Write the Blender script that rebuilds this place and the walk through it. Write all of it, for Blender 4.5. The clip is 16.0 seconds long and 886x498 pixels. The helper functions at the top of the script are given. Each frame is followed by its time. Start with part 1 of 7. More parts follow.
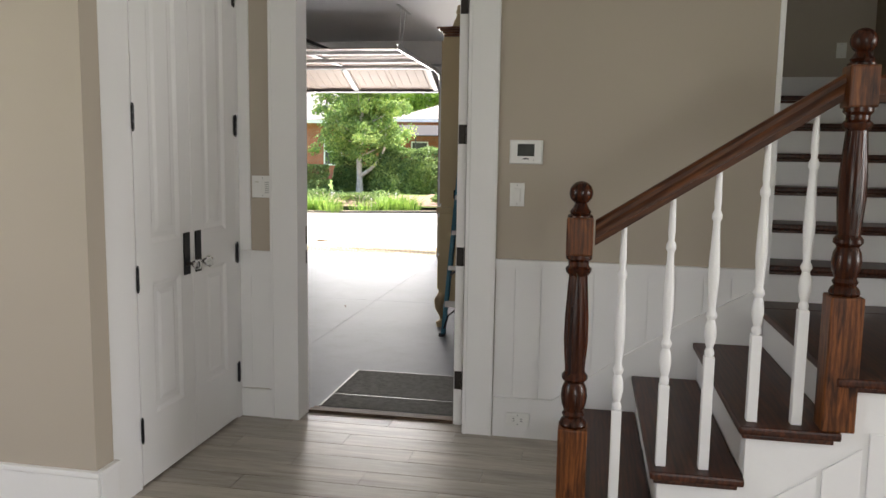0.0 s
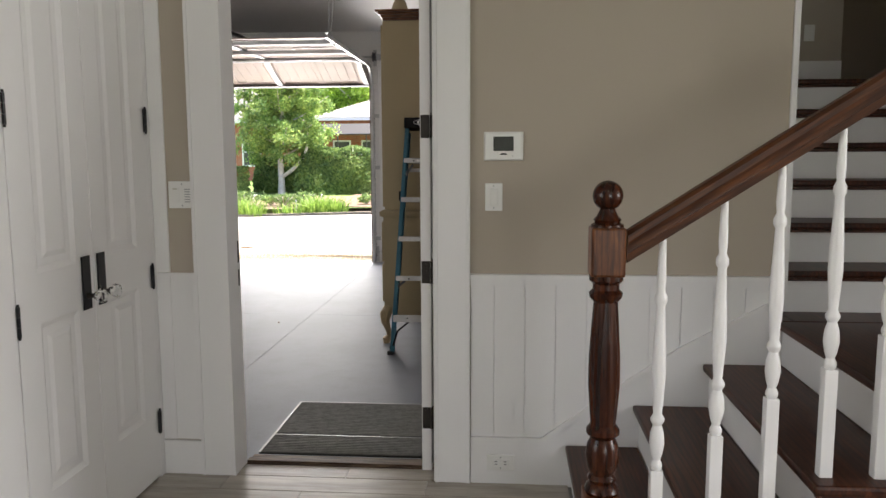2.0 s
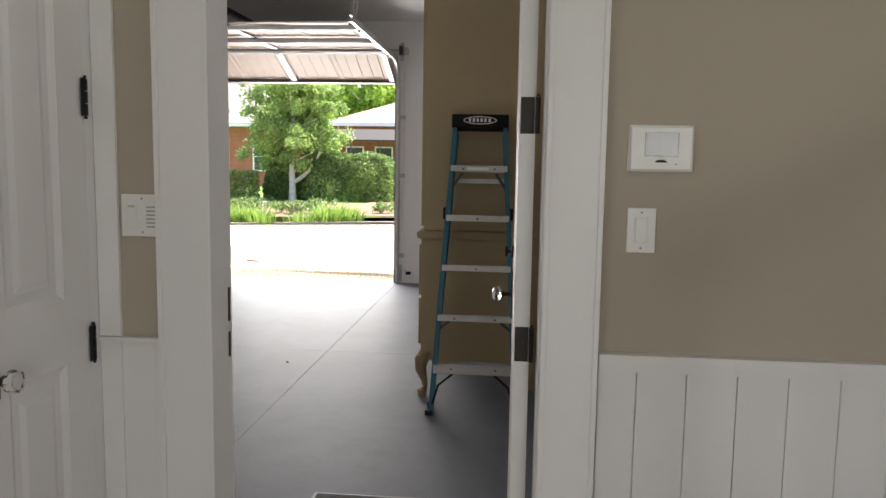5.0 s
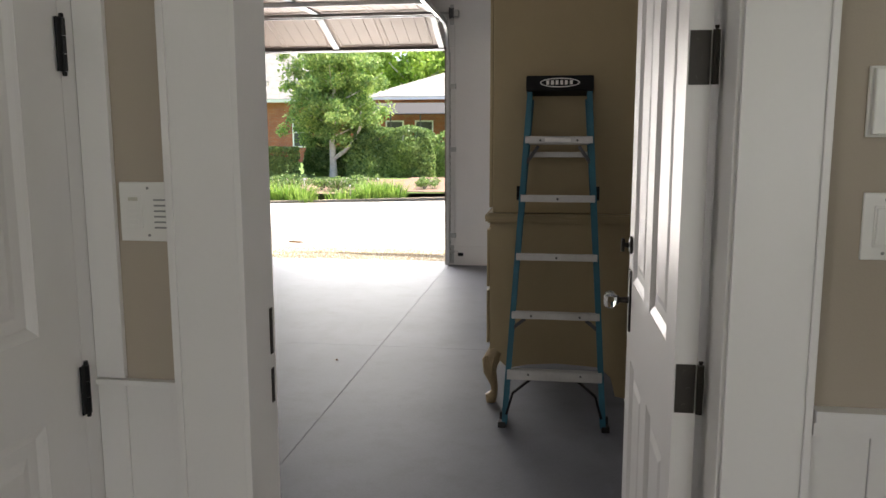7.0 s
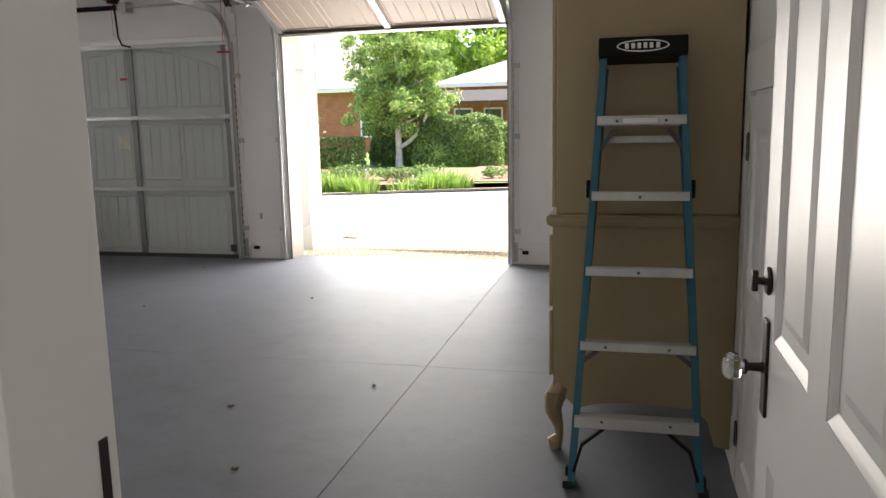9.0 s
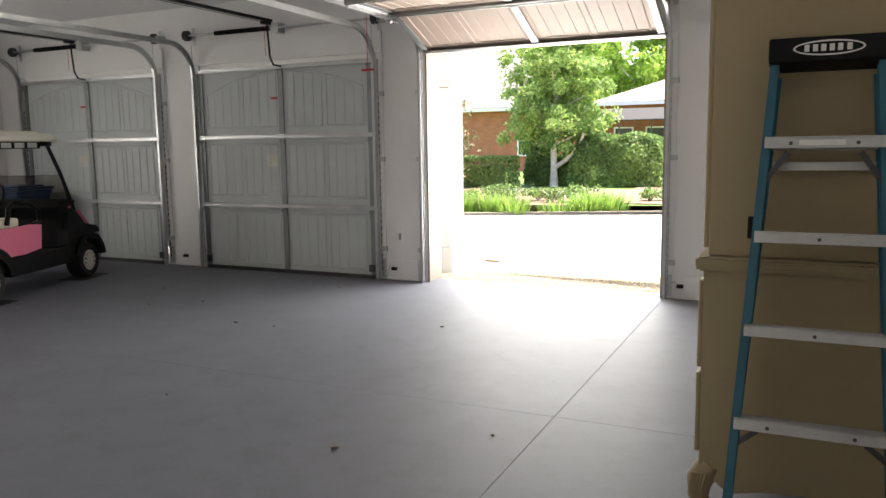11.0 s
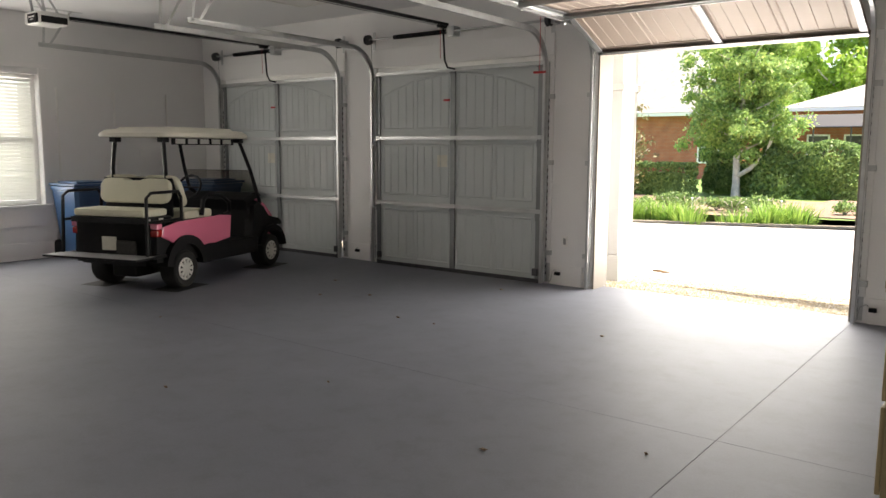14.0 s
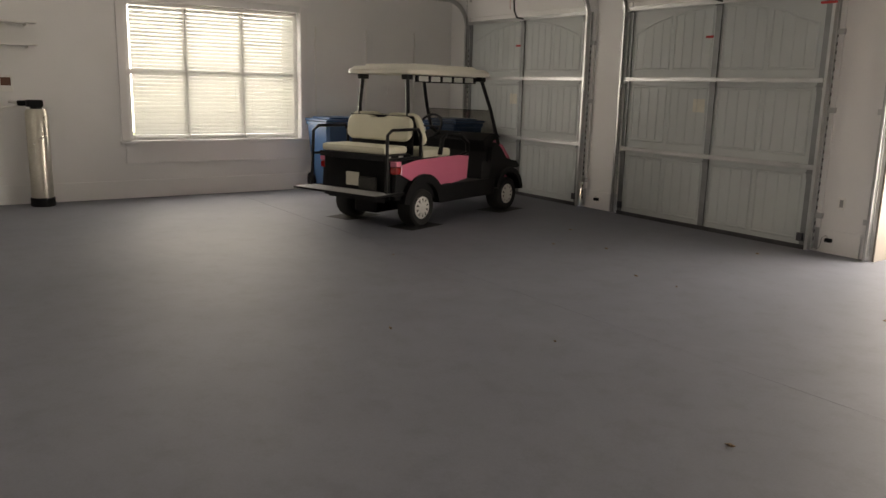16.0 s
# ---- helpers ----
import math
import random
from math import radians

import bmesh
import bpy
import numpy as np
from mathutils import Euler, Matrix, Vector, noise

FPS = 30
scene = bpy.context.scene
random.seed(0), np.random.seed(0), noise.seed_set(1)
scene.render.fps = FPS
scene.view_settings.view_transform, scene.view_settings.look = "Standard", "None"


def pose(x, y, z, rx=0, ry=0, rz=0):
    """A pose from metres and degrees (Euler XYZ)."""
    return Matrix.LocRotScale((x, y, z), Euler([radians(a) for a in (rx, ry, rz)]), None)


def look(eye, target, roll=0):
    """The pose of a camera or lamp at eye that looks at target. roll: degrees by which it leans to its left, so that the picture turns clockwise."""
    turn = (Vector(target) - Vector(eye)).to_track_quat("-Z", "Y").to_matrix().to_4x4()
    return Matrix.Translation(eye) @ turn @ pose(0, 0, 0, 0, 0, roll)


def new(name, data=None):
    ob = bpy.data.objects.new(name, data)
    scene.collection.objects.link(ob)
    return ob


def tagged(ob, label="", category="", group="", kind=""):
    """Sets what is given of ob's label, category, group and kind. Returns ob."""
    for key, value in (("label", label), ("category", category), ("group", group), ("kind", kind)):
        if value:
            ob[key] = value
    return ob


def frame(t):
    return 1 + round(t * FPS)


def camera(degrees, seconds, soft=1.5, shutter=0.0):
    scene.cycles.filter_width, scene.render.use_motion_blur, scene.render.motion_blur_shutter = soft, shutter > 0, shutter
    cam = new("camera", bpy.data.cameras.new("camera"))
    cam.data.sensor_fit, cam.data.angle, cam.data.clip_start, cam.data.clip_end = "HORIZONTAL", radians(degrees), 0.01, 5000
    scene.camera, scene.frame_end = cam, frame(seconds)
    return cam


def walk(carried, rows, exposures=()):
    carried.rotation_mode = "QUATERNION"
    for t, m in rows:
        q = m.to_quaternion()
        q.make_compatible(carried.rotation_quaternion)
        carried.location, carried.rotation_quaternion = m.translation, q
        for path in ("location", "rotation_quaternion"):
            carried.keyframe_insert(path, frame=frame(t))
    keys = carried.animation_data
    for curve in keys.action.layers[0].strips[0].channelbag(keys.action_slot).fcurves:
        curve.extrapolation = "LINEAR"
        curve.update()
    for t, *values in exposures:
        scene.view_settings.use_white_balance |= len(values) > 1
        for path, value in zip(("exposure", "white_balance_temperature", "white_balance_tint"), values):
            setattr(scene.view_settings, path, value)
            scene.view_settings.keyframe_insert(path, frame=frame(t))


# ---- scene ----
cam = camera(59.5, 16.0)
METRES, EYE, TILT, LEAN, TURN = 4.72, 1.503, 0.0, 0.0, 10.5
ROWS = [
    (0.0, 0.0, 0.0, 0.0, 0.11, -6.97, -0.89),
    (0.5, 0.0109, 0.0428, 0.0019, -0.71, -6.95, -0.56),
    (1.0, 0.0039, 0.0729, -0.0007, -2.06, -7.17, -0.2),
    (1.5, -0.0213, 0.1114, 0.0016, -4.18, -7.19, 0.2),
    (2.0, -0.0364, 0.141, -0.002, -5.71, -7.08, 0.22),
    (2.5, -0.0343, 0.1795, -0.0042, -6.43, -6.86, 0.03),
    (3.0, -0.0312, 0.2265, -0.0034, -6.51, -6.4, -0.25),
    (3.5, -0.0403, 0.2726, -0.0035, -6.28, -6.29, -0.55),
    (6.0, -0.0798, 0.4889, -0.0057, -3.49, -6.78, -0.56),
    (6.5, -0.0836, 0.519, -0.0047, -2.67, -7.19, -0.24),
    (7.0, -0.0945, 0.5538, -0.0077, -2.13, -8.43, 0.1),
    (7.5, -0.1065, 0.596, -0.0108, -1.54, -9.53, 0.52),
    (8.0, -0.0936, 0.6440, -0.0129, -0.75, -9.75, 0.93),
    (10.5, -0.0473, 0.8189, -0.0133, 11.84, -7.86, 0.76),
    (11.0, -0.0499, 0.8344, -0.012, 14.68, -7.69, 0.82),
    (11.5, -0.0394, 0.8336, -0.0094, 17.14, -7.2, 0.78),
    (12.0, -0.0354, 0.835, -0.0089, 19.34, -6.54, 0.49),
    (12.5, -0.034, 0.8317, -0.0085, 21.76, -5.99, 0.13),
    (13.0, -0.033, 0.8358, -0.0096, 24.13, -5.79, -0.07),
    (13.5, -0.0325, 0.8376, -0.011, 25.9, -6.29, -0.21),
    (14.0, -0.0422, 0.8465, -0.0135, 27.34, -7.39, -0.32),
    (14.5, -0.0663, 0.8613, -0.0152, 28.59, -8.65, -0.62),
    (15.0, -0.075, 0.8836, -0.0167, 31.22, -9.81, -1.02),
    (15.5, -0.0802, 0.903, -0.018, 36.65, -10.78, -1.29),
    (16.0, -0.0936, 0.9186, -0.0211, 45.01, -11.69, -1.39),
]
walk(cam, [(t, pose(0, 0, EYE, TILT, LEAN, TURN) @ pose(METRES * x, METRES * y, METRES * z, 90 + pitch, roll, yaw)) for t, x, y, z, yaw, pitch, roll in ROWS],
     exposures=[(0.0, 1.79, 7050, 14), (3.5, 1.88, 7050, 14), (7.0, 1.50, 7100, 13), (11.0, 1.93, 7200, 12), (14.5, 1.67, 7600, 12), (16.0, 1.62, 8200, 14)])

# ---- light ----
world = bpy.data.worlds.new("sky")
scene.world = world
world.use_nodes = True
sky = world.node_tree.nodes.new("ShaderNodeTexSky")
sky.sky_type, sky.sun_disc = "NISHITA", False
sky.sun_elevation, sky.sun_rotation = radians(71.4), radians(68)
sky.air_density, sky.dust_density, sky.ozone_density = 1.0, 2.5, 1.0
world.node_tree.nodes["Background"].inputs[1].default_value = 0.15
world.node_tree.links.new(sky.outputs[0], world.node_tree.nodes["Background"].inputs[0])

sun_data = bpy.data.lights.new("sun", "SUN")
sun_data.energy, sun_data.angle, sun_data.color = 4.5, radians(0.6), (1.0, 0.94, 0.86)
sun = new("sun", sun_data)
sun.matrix_world = look((-3, 30, 40), (-3 - 5.0, 30 - 2.0, 40 - 16))


def window_light(name, m, w, h, watts, colour):
    data = bpy.data.lights.new(name, "AREA")
    data.shape, data.size, data.size_y, data.energy, data.color = "RECTANGLE", w, h, watts, colour
    ob = new(name, data)
    ob.matrix_world = m
    return ob


# first three: fill lamps for the hall, at added windows out of view
window_light("hall_window_light", look((1.6, -3.95, 1.35), (0.9, 2.7, 0.2)), 1.8, 1.3, 26, (0.90, 0.95, 1.0))
window_light("west_window_light", look((-4.1, 0.3, 1.7), (-2.0, 1.9, 1.3)), 1.5, 1.6, 12, (0.90, 0.95, 1.0))
window_light("side_window_light", look((6.1, 1.45, 1.7), (-1.5, 2.0, 0.6)), 1.6, 1.6, 46, (0.90, 0.95, 1.0))
window_light("garage_door_light", look((-3.4, 12.1, 1.25), (-4.3, 6, 1.55)), 2.5, 2.3, 72, (0.97, 0.98, 1.0))
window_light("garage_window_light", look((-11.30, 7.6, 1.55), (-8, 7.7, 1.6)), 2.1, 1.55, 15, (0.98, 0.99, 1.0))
window_light("garage_blind_light", look((-11.85, 7.6, 1.55), (-8, 7.6, 1.5)), 2.2, 1.6, 22, (0.95, 0.98, 1.0))


# ---- materials ----
def nodes_of(name):
    m = bpy.data.materials.new(name)
    m.use_nodes = True
    t = m.node_tree
    return m, t, t.nodes["Principled BSDF"]


def add(t, kind, **values):
    n = t.nodes.new(kind)
    for k, v in values.items():
        n.inputs[k.replace("_", " ")].default_value = v
    return n


def coords(t, scale=(1, 1, 1)):
    tc = t.nodes.new("ShaderNodeTexCoord")
    mp = t.nodes.new("ShaderNodeMapping")
    mp.inputs["Scale"].default_value = scale
    t.links.new(tc.outputs["Object"], mp.inputs["Vector"])
    return mp.outputs[0]


def ramp(t, fac, stops):
    r = t.nodes.new("ShaderNodeValToRGB")
    els = r.color_ramp.elements
    while len(els) < len(stops):
        els.new(0.5)
    for e, (p, c) in zip(els, stops):
        e.position, e.color = p, (*c, 1)
    t.links.new(fac, r.inputs[0])
    return r.outputs[0]


def bump(t, bsdf, height, strength, distance=0.01):
    b = add(t, "ShaderNodeBump", Strength=strength, Distance=distance)
    t.links.new(height, b.inputs["Height"])
    t.links.new(b.outputs[0], bsdf.inputs["Normal"])


def mix(t, fac, a, b, how="MIX"):
    m = t.nodes.new("ShaderNodeMix")
    m.data_type, m.blend_type = "RGBA", how
    for i, v in ((0, fac), (6, a), (7, b)):
        if hasattr(v, "is_linked"):
            t.links.new(v, m.inputs[i])
        elif i == 0:
            m.inputs[0].default_value = v
        else:
            m.inputs[i].default_value = (*v, 1)
    return m.outputs[2]


def paint(name, c, rough=0.6, vary=0.06, large=0.8, fine=120.0, relief=0.06, metal=0.0, coat=0.0, stretch=(1, 1, 1)):
    """A painted or plain surface: colour mottled at two scales, a little relief."""
    m, t, b = nodes_of(name)
    v = coords(t, stretch)
    big = add(t, "ShaderNodeTexNoise", Scale=large, Detail=4.0, Roughness=0.6)
    small = add(t, "ShaderNodeTexNoise", Scale=fine, Detail=3.0, Roughness=0.6)
    t.links.new(v, big.inputs["Vector"])
    t.links.new(v, small.inputs["Vector"])
    lo = tuple(max(x * (1 - vary), 0) for x in c)
    hi = tuple(min(x * (1 + vary), 1) for x in c)
    col = ramp(t, big.outputs[0], [(0.3, lo), (0.7, hi)])
    col2 = ramp(t, small.outputs[0], [(0.3, (1 - vary * 0.5,) * 3), (0.7, (1, 1, 1))])
    t.links.new(mix(t, 1.0, col, col2, "MULTIPLY"), b.inputs["Base Color"])
    r = t.nodes.new("ShaderNodeMapRange")
    r.inputs["To Min"].default_value, r.inputs["To Max"].default_value = max(rough - 0.08, 0.03), min(rough + 0.08, 1)
    t.links.new(big.outputs[0], r.inputs["Value"])
    t.links.new(r.outputs[0], b.inputs["Roughness"])
    b.inputs["Metallic"].default_value = metal
    b.inputs["Coat Weight"].default_value = coat
    b.inputs["Coat Roughness"].default_value = 0.12
    if relief:
        bump(t, b, small.outputs[0], relief, 0.004)
    return m


def wood(name, dark, light, rough=0.3, stretch=(30, 30, 2), coat=0.3, grain=1.0):
    m, t, b = nodes_of(name)
    v = coords(t, stretch)
    n1 = add(t, "ShaderNodeTexNoise", Scale=1.0, Detail=5.0, Roughness=0.55, Distortion=1.2)
    n2 = add(t, "ShaderNodeTexNoise", Scale=6.0 * grain, Detail=4.0, Roughness=0.7)
    info = t.nodes.new("ShaderNodeObjectInfo")
    shift = t.nodes.new("ShaderNodeVectorMath")
    comb = t.nodes.new("ShaderNodeCombineXYZ")
    mul = t.nodes.new("ShaderNodeMath")
    mul.operation = "MULTIPLY"
    mul.inputs[1].default_value = 37.0
    t.links.new(info.outputs["Random"], mul.inputs[0])
    t.links.new(mul.outputs[0], comb.inputs[0])
    t.links.new(mul.outputs[0], comb.inputs[1])
    t.links.new(v, shift.inputs[0])
    t.links.new(comb.outputs[0], shift.inputs[1])
    t.links.new(shift.outputs[0], n1.inputs["Vector"])
    t.links.new(shift.outputs[0], n2.inputs["Vector"])
    wv = add(t, "ShaderNodeTexWave", Scale=0.55, Distortion=7.0, Detail=2.0)
    wv.inputs["Detail Scale"].default_value = 1.2
    t.links.new(shift.outputs[0], wv.inputs["Vector"])
    c1 = ramp(t, n1.outputs[0], [(0.3, dark), (0.68, light)])
    c2 = ramp(t, n2.outputs[0], [(0.35, (0.55, 0.5, 0.45)), (0.6, (1, 1, 1))])
    c3 = ramp(t, wv.outputs[1], [(0.15, (0.5, 0.44, 0.4)), (0.5, (1, 1, 1))])
    t.links.new(mix(t, 0.75, mix(t, 0.8, c1, c2, "MULTIPLY"), c3, "MULTIPLY"), b.inputs["Base Color"])
    b.inputs["Roughness"].default_value = rough
    b.inputs["Specular IOR Level"].default_value = 0.28
    b.inputs["Coat Weight"].default_value = coat
    b.inputs["Coat Roughness"].default_value = 0.15
    bump(t, b, n2.outputs[0], 0.12, 0.002)
    return m


def metal(name, c, rough=0.35):
    return paint(name, c, rough, 0.12, 6.0, 60.0, 0.05, 1.0)


def glass(name, tint=(1, 1, 1), rough=0.0, alpha=1.0):
    m, t, b = nodes_of(name)
    b.inputs["Base Color"].default_value = (*tint, 1)
    b.inputs["Roughness"].default_value = rough
    b.inputs["Transmission Weight"].default_value = 1.0
    b.inputs["IOR"].default_value = 1.45
    return m


def floor_paint(name):
    """Grey painted concrete with scuffs, dull stains and small chips."""
    m, t, b = nodes_of(name)
    v = coords(t)
    big = add(t, "ShaderNodeTexNoise", Scale=0.55, Detail=6.0, Roughness=0.62, Distortion=0.4)
    mid = add(t, "ShaderNodeTexNoise", Scale=5.0, Detail=6.0, Roughness=0.7)
    fine = add(t, "ShaderNodeTexNoise", Scale=90.0, Detail=3.0, Roughness=0.6)
    for n in (big, mid, fine):
        t.links.new(v, n.inputs["Vector"])
    c1 = ramp(t, big.outputs[0], [(0.3, (0.142, 0.149, 0.174)), (0.7, (0.184, 0.192, 0.222))])
    c2 = ramp(t, mid.outputs[0], [(0.30, (0.86, 0.86, 0.86)), (0.5, (1, 1, 1)), (0.76, (1.06, 1.06, 1.06))])
    c3 = ramp(t, fine.outputs[0], [(0.3, (0.93, 0.93, 0.93)), (0.7, (1, 1, 1))])
    t.links.new(mix(t, 1.0, mix(t, 1.0, c1, c2, "MULTIPLY"), c3, "MULTIPLY"), b.inputs["Base Color"])
    r = t.nodes.new("ShaderNodeMapRange")
    r.inputs["To Min"].default_value, r.inputs["To Max"].default_value = 0.52, 0.68
    t.links.new(mid.outputs[0], r.inputs["Value"])
    t.links.new(r.outputs[0], b.inputs["Roughness"])
    b.inputs["Specular IOR Level"].default_value = 0.3
    bump(t, b, mid.outputs[0], 0.10, 0.006)
    return m


def leaf_paint(name, dark, light, rough=0.5):
    m, t, b = nodes_of(name)
    g = t.nodes.new("ShaderNodeNewGeometry")
    v = coords(t)
    n = add(t, "ShaderNodeTexNoise", Scale=0.9, Detail=3.0)
    t.links.new(v, n.inputs["Vector"])
    c1 = ramp(t, g.outputs["Random Per Island"], [(0.0, dark), (1.0, light)])
    c2 = ramp(t, n.outputs[0], [(0.35, (0.7, 0.75, 0.7)), (0.65, (1.15, 1.1, 1.0))])
    c = mix(t, 1.0, c1, c2, "MULTIPLY")
    t.links.new(c, b.inputs["Base Color"])
    b.inputs["Roughness"].default_value = rough
    tr = t.nodes.new("ShaderNodeBsdfTranslucent")
    t.links.new(c, tr.inputs[0])
    ms = t.nodes.new("ShaderNodeMixShader")
    ms.inputs[0].default_value = 0.45
    out = t.nodes["Material Output"]
    t.links.new(b.outputs[0], ms.inputs[1])
    t.links.new(tr.outputs[0], ms.inputs[2])
    t.links.new(ms.outputs[0], out.inputs[0])
    return m


def ground_paint(name, a, c, scale_small=60.0, rough=0.9, relief=0.4):
    m, t, b = nodes_of(name)
    v = coords(t)
    n1 = add(t, "ShaderNodeTexNoise", Scale=0.5, Detail=6.0, Roughness=0.65)
    n2 = add(t, "ShaderNodeTexNoise", Scale=scale_small, Detail=4.0, Roughness=0.75)
    t.links.new(v, n1.inputs["Vector"])
    t.links.new(v, n2.inputs["Vector"])
    c1 = ramp(t, n2.outputs[0], [(0.3, a), (0.7, c)])
    c2 = ramp(t, n1.outputs[0], [(0.3, (0.8, 0.8, 0.8)), (0.7, (1.05, 1.05, 1.05))])
    t.links.new(mix(t, 1.0, c1, c2, "MULTIPLY"), b.inputs["Base Color"])
    b.inputs["Roughness"].default_value = rough
    bump(t, b, n2.outputs[0], relief, 0.02)
    return m


def brick_paint(name):
    m, t, b = nodes_of(name)
    v = coords(t)
    mp = t.nodes.new("ShaderNodeMapping")
    mp.inputs["Rotation"].default_value = (radians(90), 0, 0)
    t.links.new(v, mp.inputs["Vector"])
    br = add(t, "ShaderNodeTexBrick", Scale=1.0)
    br.inputs["Color1"].default_value = (0.42, 0.100, 0.044, 1)
    br.inputs["Color2"].default_value = (0.36, 0.088, 0.044, 1)
    br.inputs["Mortar"].default_value = (0.34, 0.22, 0.16, 1)
    br.inputs["Mortar Size"].default_value = 0.012
    br.inputs["Brick Width"].default_value = 0.215
    br.inputs["Row Height"].default_value = 0.076
    t.links.new(mp.outputs[0], br.inputs["Vector"])
    n = add(t, "ShaderNodeTexNoise", Scale=2.0, Detail=5.0)
    t.links.new(v, n.inputs["Vector"])
    c2 = ramp(t, n.outputs[0], [(0.3, (0.75, 0.75, 0.75)), (0.7, (1.1, 1.1, 1.1))])
    t.links.new(mix(t, 1.0, br.outputs["Color"], c2, "MULTIPLY"), b.inputs["Base Color"])
    b.inputs["Roughness"].default_value = 0.9
    bump(t, b, br.outputs["Fac"], -0.3, 0.01)
    return m


M_BEIGE = paint("beige_wall_paint", (0.43, 0.372, 0.303), 0.75, 0.03, 0.6, 220.0, 0.10)
M_TRIM = paint("white_trim_paint", (0.79, 0.775, 0.765), 0.38, 0.025, 1.2, 90.0, 0.03)
M_CEIL = paint("white_ceiling_paint", (0.80, 0.80, 0.80), 0.85, 0.03, 0.5, 150.0, 0.15)
M_GWALL = paint("garage_wall_paint", (0.78, 0.775, 0.765), 0.7, 0.05, 0.5, 60.0, 0.20)
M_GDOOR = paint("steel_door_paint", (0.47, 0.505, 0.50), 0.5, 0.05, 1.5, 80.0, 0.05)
# copy of the door skin for the raised door, warm driveway bounce in its colour
M_GDOOR_LIT = paint("door_skin_warm_bounce", (0.29, 0.225, 0.185), 0.6, 0.05, 2.0, 50.0, 0.15)
M_STEEL = metal("galvanised_steel", (0.52, 0.53, 0.53), 0.42)
M_STILE = metal("dull_galvanised_steel", (0.25, 0.26, 0.265), 0.55)
M_DARKSTEEL = metal("dark_steel", (0.10, 0.10, 0.105), 0.45)
M_BLACK = paint("black_plastic", (0.004, 0.004, 0.005), 0.55, 0.15, 4.0, 120.0, 0.08)
M_BLACKMETAL = paint("black_powder_coat", (0.008, 0.008, 0.009), 0.35, 0.1, 4.0, 120.0, 0.04)
for m_dark in (M_BLACK, M_BLACKMETAL):
    m_dark.node_tree.nodes["Principled BSDF"].inputs["Specular IOR Level"].default_value = 0.22
M_BRONZE = paint("dark_bronze", (0.028, 0.022, 0.018), 0.45, 0.2, 12.0, 60.0, 0.05, 0.4)
M_WOOD = wood("stained_oak", (0.030, 0.007, 0.002), (0.26, 0.085, 0.022), 0.36, (34, 34, 4.0), 0.0)
M_WOOD_X = wood("stained_oak_treads", (0.022, 0.006, 0.003), (0.105, 0.030, 0.011), 0.38, (26, 1.8, 26), 0.0)
M_WOOD_RAIL = wood("stained_oak_rail", (0.020, 0.005, 0.002), (0.145, 0.047, 0.012), 0.42, (2.2, 34, 34), 0.0)
M_WOODDARK = wood("stained_oak_turned", (0.016, 0.0035, 0.0015), (0.085, 0.022, 0.007), 0.27, (26, 26, 2.2), 0.0)
M_FLOOR = floor_paint("garage_floor_paint")
M_SLAT = paint("white_blind_slat", (0.80, 0.80, 0.78), 0.45, 0.02, 3.0, 60.0, 0.02)
tr_tree = M_SLAT.node_tree
tr = tr_tree.nodes.new("ShaderNodeBsdfTranslucent")
tr.inputs[0].default_value = (0.8, 0.8, 0.76, 1)
tr_mix = tr_tree.nodes.new("ShaderNodeMixShader")
tr_mix.inputs[0].default_value = 0.45
tr_tree.links.new(tr_tree.nodes["Principled BSDF"].outputs[0], tr_mix.inputs[1])
tr_tree.links.new(tr.outputs[0], tr_mix.inputs[2])
tr_tree.links.new(tr_mix.outputs[0], tr_tree.nodes["Material Output"].inputs[0])
M_CREAM = paint("cream_armoire_paint", (0.37, 0.29, 0.165), 0.5, 0.05, 1.2, 60.0, 0.08)
M_CREAMDARK = paint("worn_gilt_trim", (0.34, 0.25, 0.14), 0.5, 0.15, 6.0, 60.0, 0.1)
M_CROWN = wood("armoire_crown_wood", (0.08, 0.03, 0.015), (0.2, 0.085, 0.04), 0.4, (3, 20, 20), 0.1)
M_BLUE = paint("blue_fibreglass", (0.02, 0.13, 0.19), 0.45, 0.12, 5.0, 60.0, 0.06)
M_ALU = metal("worn_aluminium", (0.55, 0.55, 0.55), 0.5)
M_BIN = paint("blue_bin_plastic", (0.025, 0.075, 0.17), 0.4, 0.1, 2.0, 80.0, 0.05)
M_PINK = paint("pink_body_paint", (0.72, 0.17, 0.28), 0.25, 0.03, 2.0, 60.0, 0.0, 0.0, 0.6)
M_CUSHION = paint("cream_vinyl", (0.62, 0.60, 0.47), 0.5, 0.04, 5.0, 150.0, 0.08)
M_ROOF = paint("cream_roof_plastic", (0.66, 0.64, 0.55), 0.4, 0.04, 3.0, 60.0, 0.02)
M_TYRE = paint("tyre_rubber", (0.011, 0.011, 0.011), 0.85, 0.2, 8.0, 80.0, 0.2)
M_RED = paint("red_lamp_plastic", (0.35, 0.01, 0.01), 0.2, 0.05, 8.0, 60.0, 0.0)
M_REDP = paint("red_handle_plastic", (0.45, 0.02, 0.02), 0.4, 0.05, 8.0, 60.0, 0.0)
M_MAT = paint("ribbed_mat_fabric", (0.035, 0.034, 0.032), 0.95, 0.25, 30.0, 240.0, 0.5)
M_RIB = paint("mat_rib_fabric", (0.24, 0.235, 0.225), 0.95, 0.2, 30.0, 240.0, 0.5)
M_WHITEP = paint("white_plastic", (0.78, 0.77, 0.74), 0.35, 0.02, 5.0, 60.0, 0.0)
M_GREYP = paint("grey_plastic", (0.30, 0.30, 0.30), 0.4, 0.05, 5.0, 60.0, 0.0)
